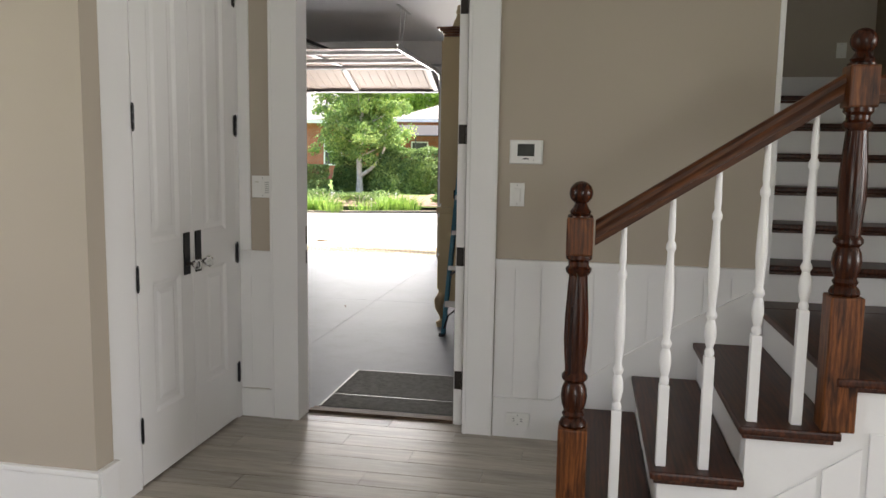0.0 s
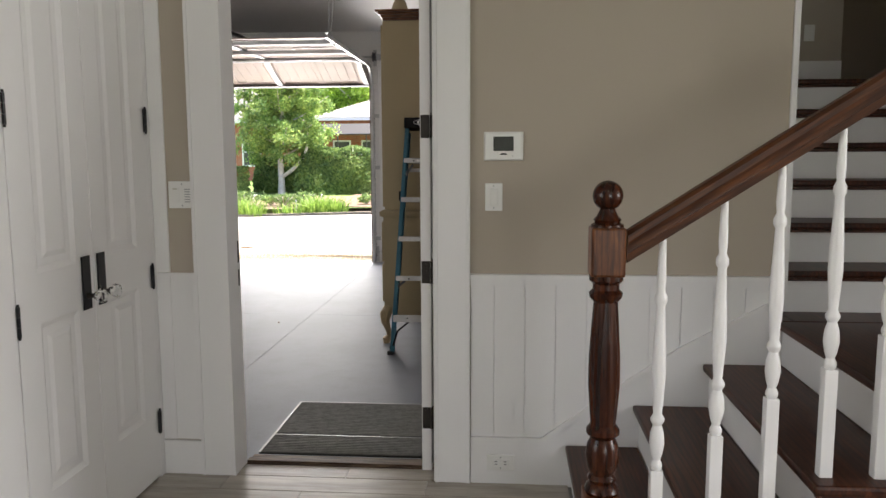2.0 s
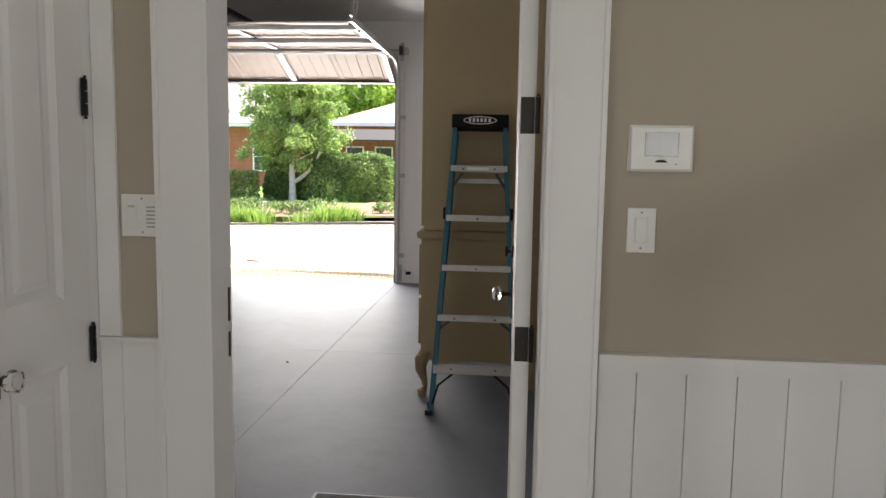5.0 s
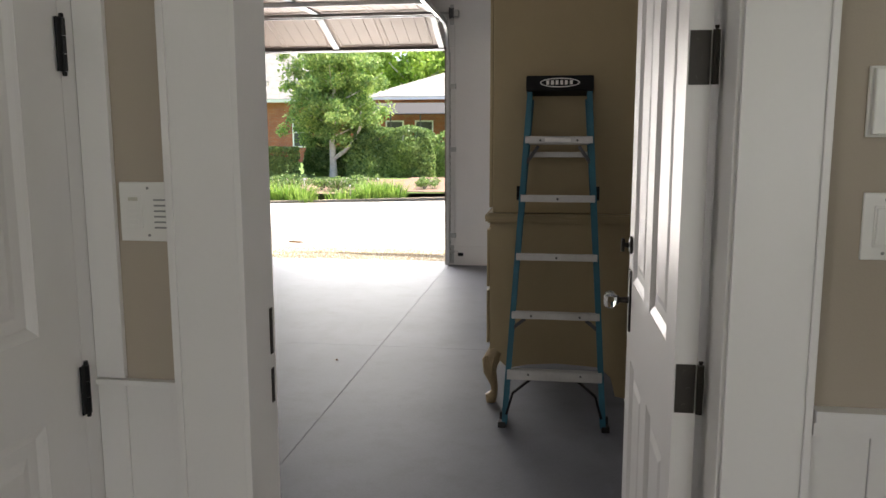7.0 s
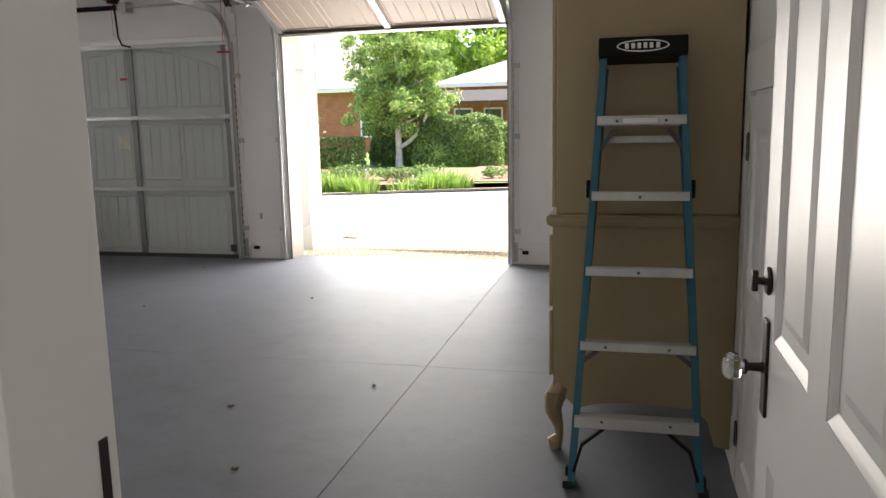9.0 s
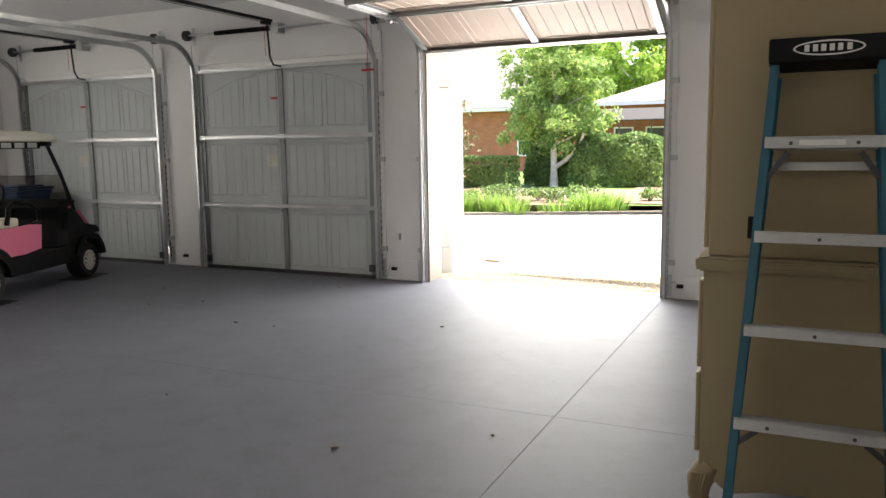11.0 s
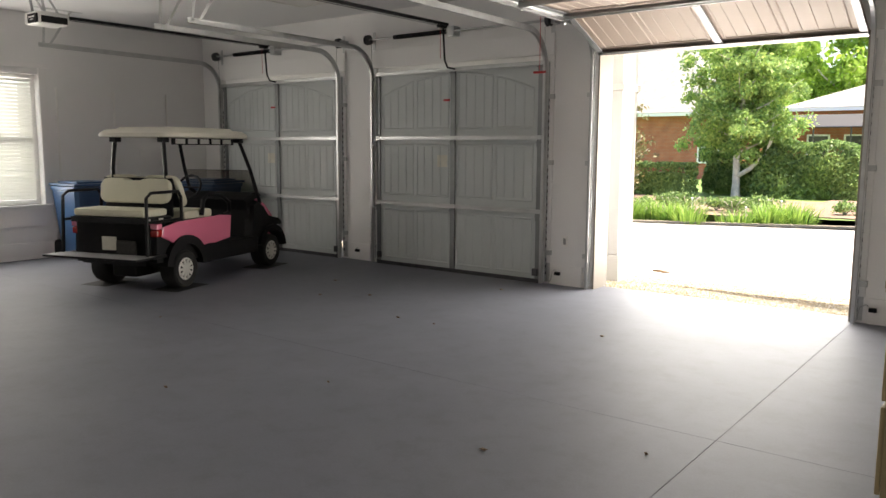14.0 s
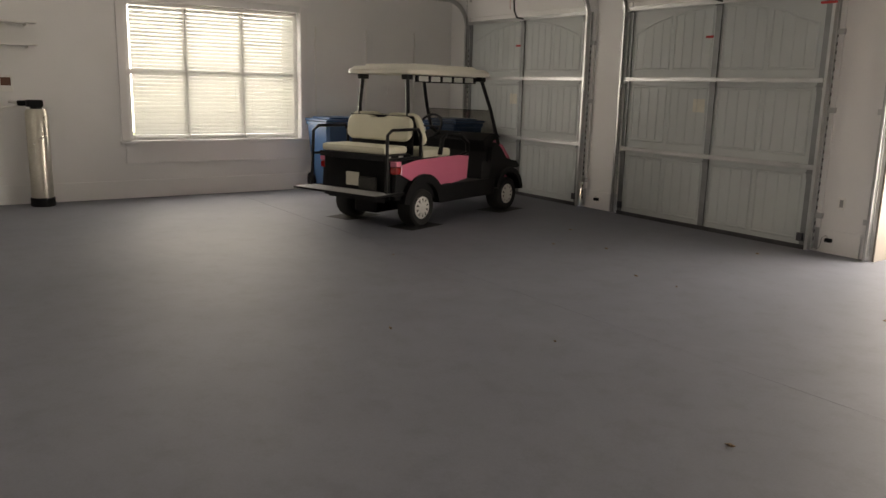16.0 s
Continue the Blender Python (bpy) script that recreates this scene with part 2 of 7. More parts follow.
M_SCREEN = paint("dark_display", (0.06, 0.065, 0.06), 0.15, 0.1, 20.0, 60.0, 0.0)
M_PAPER = paint("printed_label", (0.6, 0.58, 0.5), 0.7, 0.1, 10.0, 90.0, 0.0)
M_SILVER = paint("silver_wheel_paint", (0.72, 0.70, 0.66), 0.35, 0.05, 6.0, 60.0, 0.0, 0.4)
M_STAINLESS = metal("brushed_stainless", (0.6, 0.57, 0.5), 0.3)
M_GLASS = glass("clear_glass")
M_CRYSTAL = glass("crystal_glass", (0.97, 0.98, 0.97), 0.02)
M_SMOKE = glass("smoked_acrylic", (0.55, 0.52, 0.48))
M_SEAL = paint("black_rubber_seal", (0.012, 0.012, 0.012), 0.7, 0.1, 10.0, 60.0, 0.1)
M_TIMBER = wood("raw_timber", (0.16, 0.11, 0.07), (0.32, 0.24, 0.16), 0.8, (20, 20, 2), 0.0)
M_GROUT = paint("tile_grout", (0.30, 0.29, 0.27), 0.9, 0.06, 4.0, 100.0, 0.1)
M_DRIVE = ground_paint("pale_concrete", (0.50, 0.485, 0.45), (0.61, 0.59, 0.555), 40.0, 0.9, 0.1)
M_GRAVEL = ground_paint("pebble_gravel", (0.16, 0.13, 0.09), (0.52, 0.46, 0.36), 70.0, 0.9, 0.6)
M_LAWN = ground_paint("lawn", (0.08, 0.15, 0.03), (0.18, 0.28, 0.07), 50.0)
M_MULCH = ground_paint("pine_mulch", (0.13, 0.08, 0.055), (0.34, 0.24, 0.18), 30.0)
M_HEDGE = leaf_paint("hedge_leaves", (0.09, 0.18, 0.06), (0.36, 0.50, 0.18))
M_TREELEAF = leaf_paint("tree_leaves", (0.17, 0.33, 0.11), (0.52, 0.66, 0.23))
M_FARLEAF = leaf_paint("far_tree_leaves", (0.18, 0.34, 0.05), (0.46, 0.64, 0.13))
M_GRASSLEAF = leaf_paint("strap_leaves", (0.12, 0.26, 0.05), (0.36, 0.52, 0.12))
M_TWIG = leaf_paint("sparse_shrub_leaves", (0.16, 0.16, 0.07), (0.32, 0.27, 0.14))
M_BARK = paint("pale_bark", (0.62, 0.58, 0.53), 0.9, 0.25, 6.0, 60.0, 0.4)
M_BRICK = brick_paint("red_brick")
M_SHINGLE = paint("grey_shingle", (0.26, 0.255, 0.25), 0.9, 0.2, 3.0, 30.0, 0.3)
M_STUCCO = paint("white_stucco", (0.50, 0.49, 0.47), 0.85, 0.04, 2.0, 80.0, 0.2)
M_JAMB = paint("taupe_jamb_paint", (0.23, 0.20, 0.17), 0.6, 0.06, 3.0, 60.0, 0.05)
M_PORCH = paint("screen_mesh_grey", (0.06, 0.06, 0.065), 0.8, 0.1)
M_SILL = wood("worn_brown_sill", (0.07, 0.04, 0.025), (0.20, 0.13, 0.085), 0.6, (2, 30, 30), 0.0)
M_STEM = paint("flower_petals", (0.7, 0.7, 0.75), 0.6, 0.1)


# ---- mesh helpers ----
def box(bm, x0, x1, y0, y1, z0, z1, r=0.0):
    """A box between two corners, its edges rounded by r."""
    vs = [bm.verts.new((x, y, z)) for x in (x0, x1) for y in (y0, y1) for z in (z0, z1)]
    fs = [bm.faces.new([vs[i] for i in q]) for q in ((0, 1, 3, 2), (4, 6, 7, 5), (0, 4, 5, 1), (2, 3, 7, 6), (0, 2, 6, 4), (1, 5, 7, 3))]
    if r:
        es = list({e for f in fs for e in f.edges})
        bmesh.ops.bevel(bm, geom=es, offset=r, segments=2, affect="EDGES", profile=0.6)
    return vs


def boxes(*rows, r=0.0):
    bm = bmesh.new()
    for row in rows:
        box(bm, *row, r=r)
    return bm


def prism(bm, pts, axis, a, b, r=0.0):
    """A polygon given in the two other axes, drawn out along axis from a to b."""
    def at(p, w):
        return {"x": (w, p[0], p[1]), "y": (p[0], w, p[1]), "z": (p[0], p[1], w)}[axis]
    lo, hi = [bm.verts.new(at(p, a)) for p in pts], [bm.verts.new(at(p, b)) for p in pts]
    fs = [bm.faces.new(lo), bm.faces.new(hi[::-1])]
    n = len(pts)
    fs += [bm.faces.new((lo[i], hi[i], hi[(i + 1) % n], lo[(i + 1) % n])) for i in range(n)]
    if r:
        bmesh.ops.bevel(bm, geom=list({e for f in fs for e in f.edges}), offset=r, segments=2, affect="EDGES", profile=0.6)


def lathe(bm, profile, seg=20, centre=(0, 0, 0), axis="z", flutes=None):
    """Turned work: rows of (radius, height). flutes: (count, depth, low, high)."""
    rings = []
    for rad, h in profile:
        ring = []
        for i in range(seg):
            a = 2 * math.pi * i / seg
            q = rad
            if flutes and flutes[2] < h < flutes[3]:
                q -= flutes[1] * (0.5 + 0.5 * math.cos(a * flutes[0]))
            u, v = q * math.cos(a), q * math.sin(a)
            p = {"z": (u, v, h), "x": (h, u, v), "y": (u, h, v)}[axis]
            ring.append(bm.verts.new([p[k] + centre[k] for k in range(3)]))
        rings.append(ring)
    for a, b in zip(rings, rings[1:]):
        for i in range(seg):
            bm.faces.new((a[i], a[(i + 1) % seg], b[(i + 1) % seg], b[i]))
    bm.faces.new(rings[0][::-1])
    bm.faces.new(rings[-1])


def tube(bm, pts, rad, seg=10, closed=False):
    """A round bar along points; rad may be a list."""
    pts = [Vector(p) for p in pts]
    n = len(pts)
    rings, up = [], None
    for i, p in enumerate(pts):
        a = pts[i - 1] if (i or closed) else pts[i]
        b = pts[(i + 1) % n] if (i < n - 1 or closed) else pts[i]
        d = (b - a).normalized()
        if up is None:
            up = d.orthogonal().normalized()
        up = (up - d * up.dot(d)).normalized()
        side = d.cross(up)
        r = rad[i] if isinstance(rad, (list, tuple)) else rad
        rings.append([bm.verts.new(p + (up * math.cos(t) + side * math.sin(t)) * r) for t in [2 * math.pi * k / seg for k in range(seg)]])
    pairs = list(zip(rings, rings[1:])) + ([(rings[-1], rings[0])] if closed else [])
    for a, b in pairs:
        for i in range(seg):
            bm.faces.new((a[i], a[(i + 1) % seg], b[(i + 1) % seg], b[i]))
    if not closed:
        bm.faces.new(rings[0][::-1])
        bm.faces.new(rings[-1])


def bar(bm, pts, w, h, up=(0, 0, 1)):
    """A rectangular bar of width w and height h along points."""
    pts = [Vector(p) for p in pts]
    up = Vector(up)
    rings = []
    for i, p in enumerate(pts):
        d = (pts[min(i + 1, len(pts) - 1)] - pts[max(i - 1, 0)]).normalized()
        s = d.cross(up).normalized()
        u = s.cross(d).normalized()
        rings.append([bm.verts.new(p + s * a * w / 2 + u * b * h / 2) for a, b in ((-1, -1), (1, -1), (1, 1), (-1, 1))])
    for a, b in zip(rings, rings[1:]):
        for i in range(4):
            bm.faces.new((a[i], a[(i + 1) % 4], b[(i + 1) % 4], b[i]))
    bm.faces.new(rings[0][::-1])
    bm.faces.new(rings[-1])


def arc(cx, cy, r, a0, a1, n=8):
    return [(cx + r * math.cos(radians(a0 + (a1 - a0) * i / n)), cy + r * math.sin(radians(a0 + (a1 - a0) * i / n))) for i in range(n + 1)]


def part(name, bm, material, parent=None, label="", smooth=False, kind=""):
    bmesh.ops.recalc_face_normals(bm, faces=bm.faces[:])
    me = bpy.data.meshes.new(name)
    bm.to_mesh(me)
    bm.free()
    me.materials.append(material)
    if smooth:
        me.shade_smooth()
        me.set_sharp_from_angle(angle=radians(35))
    ob = new(name, me)
    ob.parent = parent
    return tagged(ob, label=label, kind=kind)


def thing(name, label, category, at=(0, 0, 0), turn=0.0, group=""):
    ob = new(name)
    ob.empty_display_size = 0.1
    ob.matrix_world = pose(*at, 0, 0, turn)
    return tagged(ob, label=label, category=category, group=group)


def structure(name, bm, material, label="", smooth=False):
    return part(name, bm, material, None, label, smooth, "structure")


def wall_with_holes(x0, x1, z0, z1, holes, a, b, along="x"):
    """A wall from a to b in thickness; holes are (x0, x1, z0, z1)."""
    bm = bmesh.new()
    xs = sorted({x0, x1, *[h[0] for h in holes], *[h[1] for h in holes]})
    for u0, u1 in zip(xs, xs[1:]):
        cuts = sorted((h[2], h[3]) for h in holes if h[0] <= u0 and h[1] >= u1)
        z = z0
        for c0, c1 in cuts + [(z1, z1)]:
            if c0 > z:
                if along == "x":
                    box(bm, u0, u1, a, b, z, c0)
                else:
                    box(bm, a, b, u0, u1, z, c0)
            z = c1
    bmesh.ops.remove_doubles(bm, verts=bm.verts[:], dist=0.0005)
    return bm


# ---- the setting ----
HF = 0.038                                # hall floor
GF, GC = -0.03, 3.13                      # garage floor and ceiling
GX0, GX1, GY0, GY1 = -11.35, -0.50, 4.06, 11.27
WA = 3.93                                 # hall face of the wall with the door
DX0, DX1, DH = -1.525, -0.60, 2.46         # doorway
DOORS = [(-10.80, -8.36), (-7.69, -5.25), (-4.63, -2.17)]

structure("floor", boxes((-4.2, 6.2, -4.2, 4.045, -0.20, -0.008)), M_GROUT, "thin-jointed bed under wood-look floor tiles").location.z = HF
structure("garage_floor", boxes((GX0 - 0.2, -2.1468, 4.062, 7.7436, -0.25, GF), (-2.1432, GX1 + 0.2, 4.062, 7.7436, -0.25, GF), (GX0 - 0.2, -2.1468, 7.7464, 11.50, -0.25, GF), (-2.1432, GX1 + 0.2, 7.7464, 11.50, -0.25, GF)), M_FLOOR, "grey painted concrete floor with sawn joints and scuffs")
structure("joint_bed", boxes((GX0, GX1, 4.3, 11.45, -0.26, GF - 0.012)), M_SEAL, "dark bottom of the floor joints")
structure("ceiling", boxes((-4.2, 6.2, -4.2, 2.649, 2.9, 3.05), (-2.0, 0.86, 2.65, 3.929, 2.9, 3.05)), M_CEIL, "white painted hall ceiling")
structure("garage_ceiling", boxes((GX0 - 0.2, GX1 + 0.2, 4.01, 11.55, GC, GC + 0.15)), M_CEIL, "white painted garage ceiling")
structure("stairwell_ceiling", boxes((-0.5, 3.6, 2.55, 6.9, 4.6, 4.75)), M_CEIL, "white painted stairwell ceiling")
structure("wall_north", wall_with_holes(-1.95, 0.86, -0.02, 4.6, [(DX0, DX1, -0.02, DH)], WA, 4.0), M_BEIGE, "beige painted wall round the garage doorway")
structure("wall_garage_south", wall_with_holes(GX0 - 0.2, GX1, -0.2, GC, [(DX0, DX1, -0.2, DH)], 4.002, 4.06), M_GWALL, "white painted garage wall")
structure("wall_garage_east", boxes((GX1, GX1 + 0.15, 4.062, 11.55, -0.2, GC)), M_GWALL, "white painted garage wall")
structure("wall_garage_west", wall_with_holes(4.062, 11.55, -0.2, GC, [(6.48, 8.75, 0.68, 2.36)], GX0 - 0.2, GX0, "y"), M_GWALL, "white painted garage wall with a triple window")
structure("wall_garage_north", wall_with_holes(GX0, GX1, -0.2, GC, [(a, b, -0.2, 2.43 if i == 2 else 2.36) for i, (a, b) in enumerate(DOORS)], GY1, 11.55), M_GWALL, "white painted garage wall with three door openings")
structure("wall_closet", boxes((-1.90, -1.82, 2.57, 2.68, 0, 2.9), (-1.95, -1.87, 2.68, 3.929, 2.455, 2.9), (-4.2, -1.90, 2.57, 2.68, 0, 2.9), (-2.65, -2.6, 2.68, 3.929, 0, 2.9), (-2.6, -1.951, 3.90, 3.99, 0, 2.9)), M_BEIGE, "beige painted wall beside the closet")
structure("wall_west", wall_with_holes(-4.2, 2.65, 0, 2.9, [(-0.5, 1.1, 0.85, 2.55)], -4.3, -4.2, "y"), M_BEIGE, "beige painted wall")
structure("wall_south", wall_with_holes(-4.2, 6.2, 0, 2.9, [(0.6, 2.6, 0.7, 2.7)], -4.3, -4.2), M_BEIGE, "beige painted wall with an added unseen window")
structure("wall_east", wall_with_holes(-4.2, 2.65, 0, 2.9, [(0.6, 2.3, 0.9, 2.5)], 6.2, 6.3, "y"), M_BEIGE, "beige painted wall with an added unseen window")
structure("stairwell_wall", boxes((0.73, 0.858, 4.002, 6.7, 0.0, 4.6), (0.73, 2.25, 6.7, 6.82, 0.0, 4.6), (2.15, 2.27, 2.65, 6.7, 0.0, 4.6), (0.86, 2.149, 4.16, 4.2, 0.0, 0.74), (2.27, 6.2, 2.65, 2.75, 0, 4.6), (-0.5, 2.27, 2.60, 2.65, 2.902, 4.6)), M_BEIGE, "beige painted stairwell wall")

# trim round the doorway and along the hall walls
trim = boxes((-1.672, -1.531, WA - 0.02, WA - 0.001, 0, 2.56), (-1.531, -1.517, WA - 0.022, WA + 0.132, 0, 2.45),
             (-0.592, -0.452, WA - 0.02, WA - 0.001, 0, 2.56), (-1.672, -0.452, WA - 0.022, WA - 0.002, 2.56, 2.70), (-1.516, -0.613, WA - 0.01, WA + 0.132, 2.442, 2.458), r=0.002)
structure("door_trim", trim, M_TRIM, "white painted door casing")
bm = bmesh.new()
bar(bm, [(-0.598, WA - 0.021, 0), (-0.598, WA - 0.021, 2.56)], 0.014, 0.012, (0, 1, 0))
box(bm, -0.612, -0.6, WA - 0.012, WA + 0.132, 0, 2.45, 0.003)
box(bm, -0.466, -0.452, WA - 0.027, WA - 0.021, 0, 2.56, 0.002)
box(bm, -1.672, -1.657, WA - 0.027, WA - 0.021, 0, 2.56, 0.002)
structure("door_jamb", bm, M_TRIM, "white painted door jamb")
structure("threshold", boxes((DX0 + 0.010, DX1 - 0.014, 4.047, 4.16, -0.19, HF + 0.002), (DX0 + 0.010, DX1 - 0.014, 4.06, 4.10, HF + 0.0025, HF + 0.012), r=0.002), M_SILL, "worn brown wooden threshold")

# wainscot: left strip and right run
structure("wainscot_left", boxes((-1.850, -1.673, WA - 0.006, WA - 0.001, 0.2, 0.955), (-1.850, -1.788, WA - 0.012, WA - 0.0065, 0.2, 0.955), (-1.69, -1.673, WA - 0.012, WA - 0.0065, 0.2, 0.955),
          (-1.850, -1.673, WA - 0.016, WA - 0.001, 0.0, 0.195), (-1.850, -1.673, WA - 0.020, WA - 0.001, 0.956, 0.968), r=0.0015), M_TRIM, "white painted wainscot strip")
structure("corner_board", boxes((-1.850, -1.788, WA - 0.014, WA - 0.001, 0.970, 2.7), r=0.0015), M_TRIM, "white painted board in the closet corner")
SK = [(-0.449, 0.227), (-0.135, 0.229), (0.20, 0.480), (0.464, 0.657), (0.858, 0.872)]


def sk(x):
    for (xa, za), (xb, zb) in zip(SK, SK[1:]):
        if x <= xb:
            return za + (zb - za) * max(x - xa, 0) / (xb - xa)
    return SK[-1][1]


bm = bmesh.new()
edges = [-0.449] + [-0.347 + 0.1315 * i for i in range(9)] + [0.858]
prism(bm, [(edges[0], 0.22), (-0.10, 0.24), (0.20, 0.47), (edges[-1], 0.86), (edges[-1], 0.945), (edges[0], 0.945)], "y", WA - 0.003, WA - 0.001)
wainscot = structure("wainscot", bm, M_TRIM, "white painted grooved wainscot boards")
for a, b in zip(edges, edges[1:]):
    bm = bmesh.new()
    prism(bm, [(a + 0.001, sk(a) + 0.02), (b - 0.001, sk(b) + 0.02), (b - 0.001, 0.945), (a + 0.001, 0.945)], "y", WA - 0.010, WA - 0.0035, 0.0015)
    part("board", bm, M_TRIM, wainscot)
bm = bmesh.new()
prism(bm, SK + [(0.858, 0.0), (-0.449, 0.0)], "y", WA - 0.016, WA - 0.001, 0.001)
structure("baseboard", bm, M_TRIM, "white painted baseboard that climbs beside the stairs")
bm = bmesh.new()
bar(bm, [(x, WA - 0.018, z + 0.012) for x, z in SK], 0.016, 0.024)
bar(bm, [(-0.449, WA - 0.018, 0.985 - 0.02), (0.862, WA - 0.018, 0.965)], 0.034, 0.022)
bar(bm, [(-0.449, WA - 0.014, 0.942), (0.860, WA - 0.014, 0.942)], 0.020, 0.03)
structure("wainscot_moulding", bm, M_TRIM, "white painted chair rail and sloping bead")
structure("corner_trim", boxes((0.848, 0.864, WA - 0.014, WA - 0.001, 0.98, 4.4), (0.859, 0.872, WA - 0.014, 4.03, 0.9, 4.4), r=0.002), M_TRIM, "white painted corner trim")

# closet surround and hall baseboards
structure("closet_trim", boxes((-1.869, -1.852, 2.685, 2.928, 0.0, 2.56), (-1.869, -1.852, 3.874, WA - 0.001, 0.0, 2.56), (-1.869, -1.852, 2.930, 3.872, 2.452, 2.56), r=0.002), M_TRIM, "white painted closet casing")
structure("hall_baseboard", boxes((-4.2, -1.802, 2.550, 2.569, 0.0, 0.248), (-1.819, -1.800, 2.570, 2.684, 0.0, 0.248), (-4.199, -4.18, -4.2, 2.549, 0, 0.2), (-4.18, 6.2, -4.199, -4.18, 0, 0.2), (6.18, 6.199, -4.18, 2.65, 0, 0.2), r=0.004), M_TRIM, "white painted baseboard")
structure("hall_baseboard_cap", boxes((-4.2, -1.794, 2.544, 2.569, 0.250, 0.272), (-1.819, -1.794, 2.570, 2.686, 0.250, 0.272), r=0.004), M_TRIM, "white painted moulded baseboard cap")

# garage trim
gb = boxes((GX0 + 0.001, GX0 + 0.016, 4.07, 11.26, GF, 0.19), (GX0 + 0.02, -10.98, GY1 - 0.016, GY1 - 0.001, GF, 0.19), (-8.22, -7.84, GY1 - 0.016, GY1 - 0.001, GF, 0.19),
           (-5.12, -4.76, GY1 - 0.016, GY1 - 0.001, GF, 0.19), (-2.04, GX1 - 0.001, GY1 - 0.016, GY1 - 0.001, GF, 0.19), (GX1 - 0.016, GX1 - 0.001, 6.6, 11.25, GF, 0.19), r=0.002)
structure("garage_baseboard", gb, M_GWALL, "white painted garage baseboard")
bm = bmesh.new()
for a, b in DOORS:
    box(bm, a - 0.10, a - 0.002, GY1 - 0.02, GY1 - 0.001, 0.2, 2.43, 0.002)
    box(bm, b + 0.002, b + 0.10, GY1 - 0.02, GY1 - 0.001, 0.2, 2.43, 0.002)
    box(bm, a - 0.10, b + 0.10, GY1 - 0.03, GY1 - 0.002, 2.435, 2.66, 0.002)
structure("garage_door_trim", bm, M_GWALL, "white painted boards round the garage doors")
bm = bmesh.new()
for a, b in DOORS[2:]:
    box(bm, a - 0.004, a + 0.014, 11.25, 11.549, GF, 2.43, 0.001)
    box(bm, b - 0.014, b + 0.004, 11.25, 11.549, GF, 2.43, 0.001)
    box(bm, a + 0.014, b - 0.014, 11.25, 11.549, 2.414, 2.434, 0.001)
structure("garage_opening_frame", bm, M_JAMB, "taupe painted frame of the open garage doorway")
# beam and roof edge out of view, added to shade the strip at the doors
structure("porch_beam", boxes((-12.0, 0.5, 11.56, 12.5, 2.62, 2.86), (-11.9, 0.2, 3.5, 11.9, 3.3, 3.5)), M_STUCCO, "unseen white stucco beam and roof edge added to shade the garage front")

# window in the garage: frame, panes, sill
structure("window_1", boxes((GX0 - 0.16, GX0 - 0.10, 6.48, 6.54, 0.68, 2.36), (GX0 - 0.16, GX0 - 0.10, 8.69, 8.75, 0.68, 2.36), (GX0 - 0.16, GX0 - 0.10, 6.54, 8.69, 2.31, 2.36), (GX0 - 0.16, GX0 - 0.10, 6.54, 8.69, 0.68, 0.74),
          (GX0 - 0.16, GX0 - 0.102, 7.195, 7.255, 0.74, 2.31), (GX0 - 0.16, GX0 - 0.102, 7.935, 7.995, 0.74, 2.31), (GX0 - 0.15, GX0 - 0.11, 6.54, 7.195, 1.49, 1.55), (GX0 - 0.15, GX0 - 0.11, 7.255, 7.935, 1.49, 1.55), (GX0 - 0.15, GX0 - 0.11, 7.995, 8.69, 1.49, 1.55), r=0.002), M_TRIM, "white triple window frame")
structure("window_sill", boxes((GX0 + 0.001, GX0 + 0.05, 6.36, 8.87, 0.645, 0.678), (GX0 + 0.001, GX0 + 0.018, 6.42, 8.81, 0.40, 0.644), (GX0 + 0.001, GX0 + 0.02, 6.38, 6.476, 0.68, 2.44), (GX0 + 0.001, GX0 + 0.02, 8.754, 8.85, 0.68, 2.44), (GX0 + 0.001, GX0 + 0.024, 6.36, 8.87, 2.442, 2.50), r=0.003), M_TRIM, "white window sill and casing")
win = structure("window_glass", boxes((GX0 - 0.134, GX0 - 0.13, 6.54, 8.69, 0.74, 2.31)), M_GLASS, "clear window pane")
win.visible_shadow = False

# closing frames of the unseen windows behind, added for the hall fill lamps
structure("window_2", boxes((0.6, 0.66, -4.27, -4.21, 0.7, 2.7), (2.54, 2.6, -4.27, -4.21, 0.7, 2.7), (0.66, 2.54, -4.27, -4.21, 0.7, 0.76), (0.66, 2.54, -4.27, -4.21, 2.64, 2.7), r=0.002), M_TRIM, "white window frame")
structure("window_3", boxes((6.22, 6.28, 0.6, 0.66, 0.9, 2.5), (6.22, 6.28, 2.24, 2.3, 0.9, 2.5), (6.22, 6.28, 0.66, 2.24, 0.9, 0.96), (6.22, 6.28, 0.66, 2.24, 2.44, 2.5), r=0.002), M_TRIM, "white window frame")
structure("window_4", boxes((-4.28, -4.22, -0.5, -0.44, 0.85, 2.55), (-4.28, -4.22, 1.04, 1.1, 0.85, 2.55), (-4.28, -4.22, -0.44, 1.04, 0.85, 0.91), (-4.28, -4.22, -0.44, 1.04, 2.49, 2.55), r=0.002), M_TRIM, "white window frame")

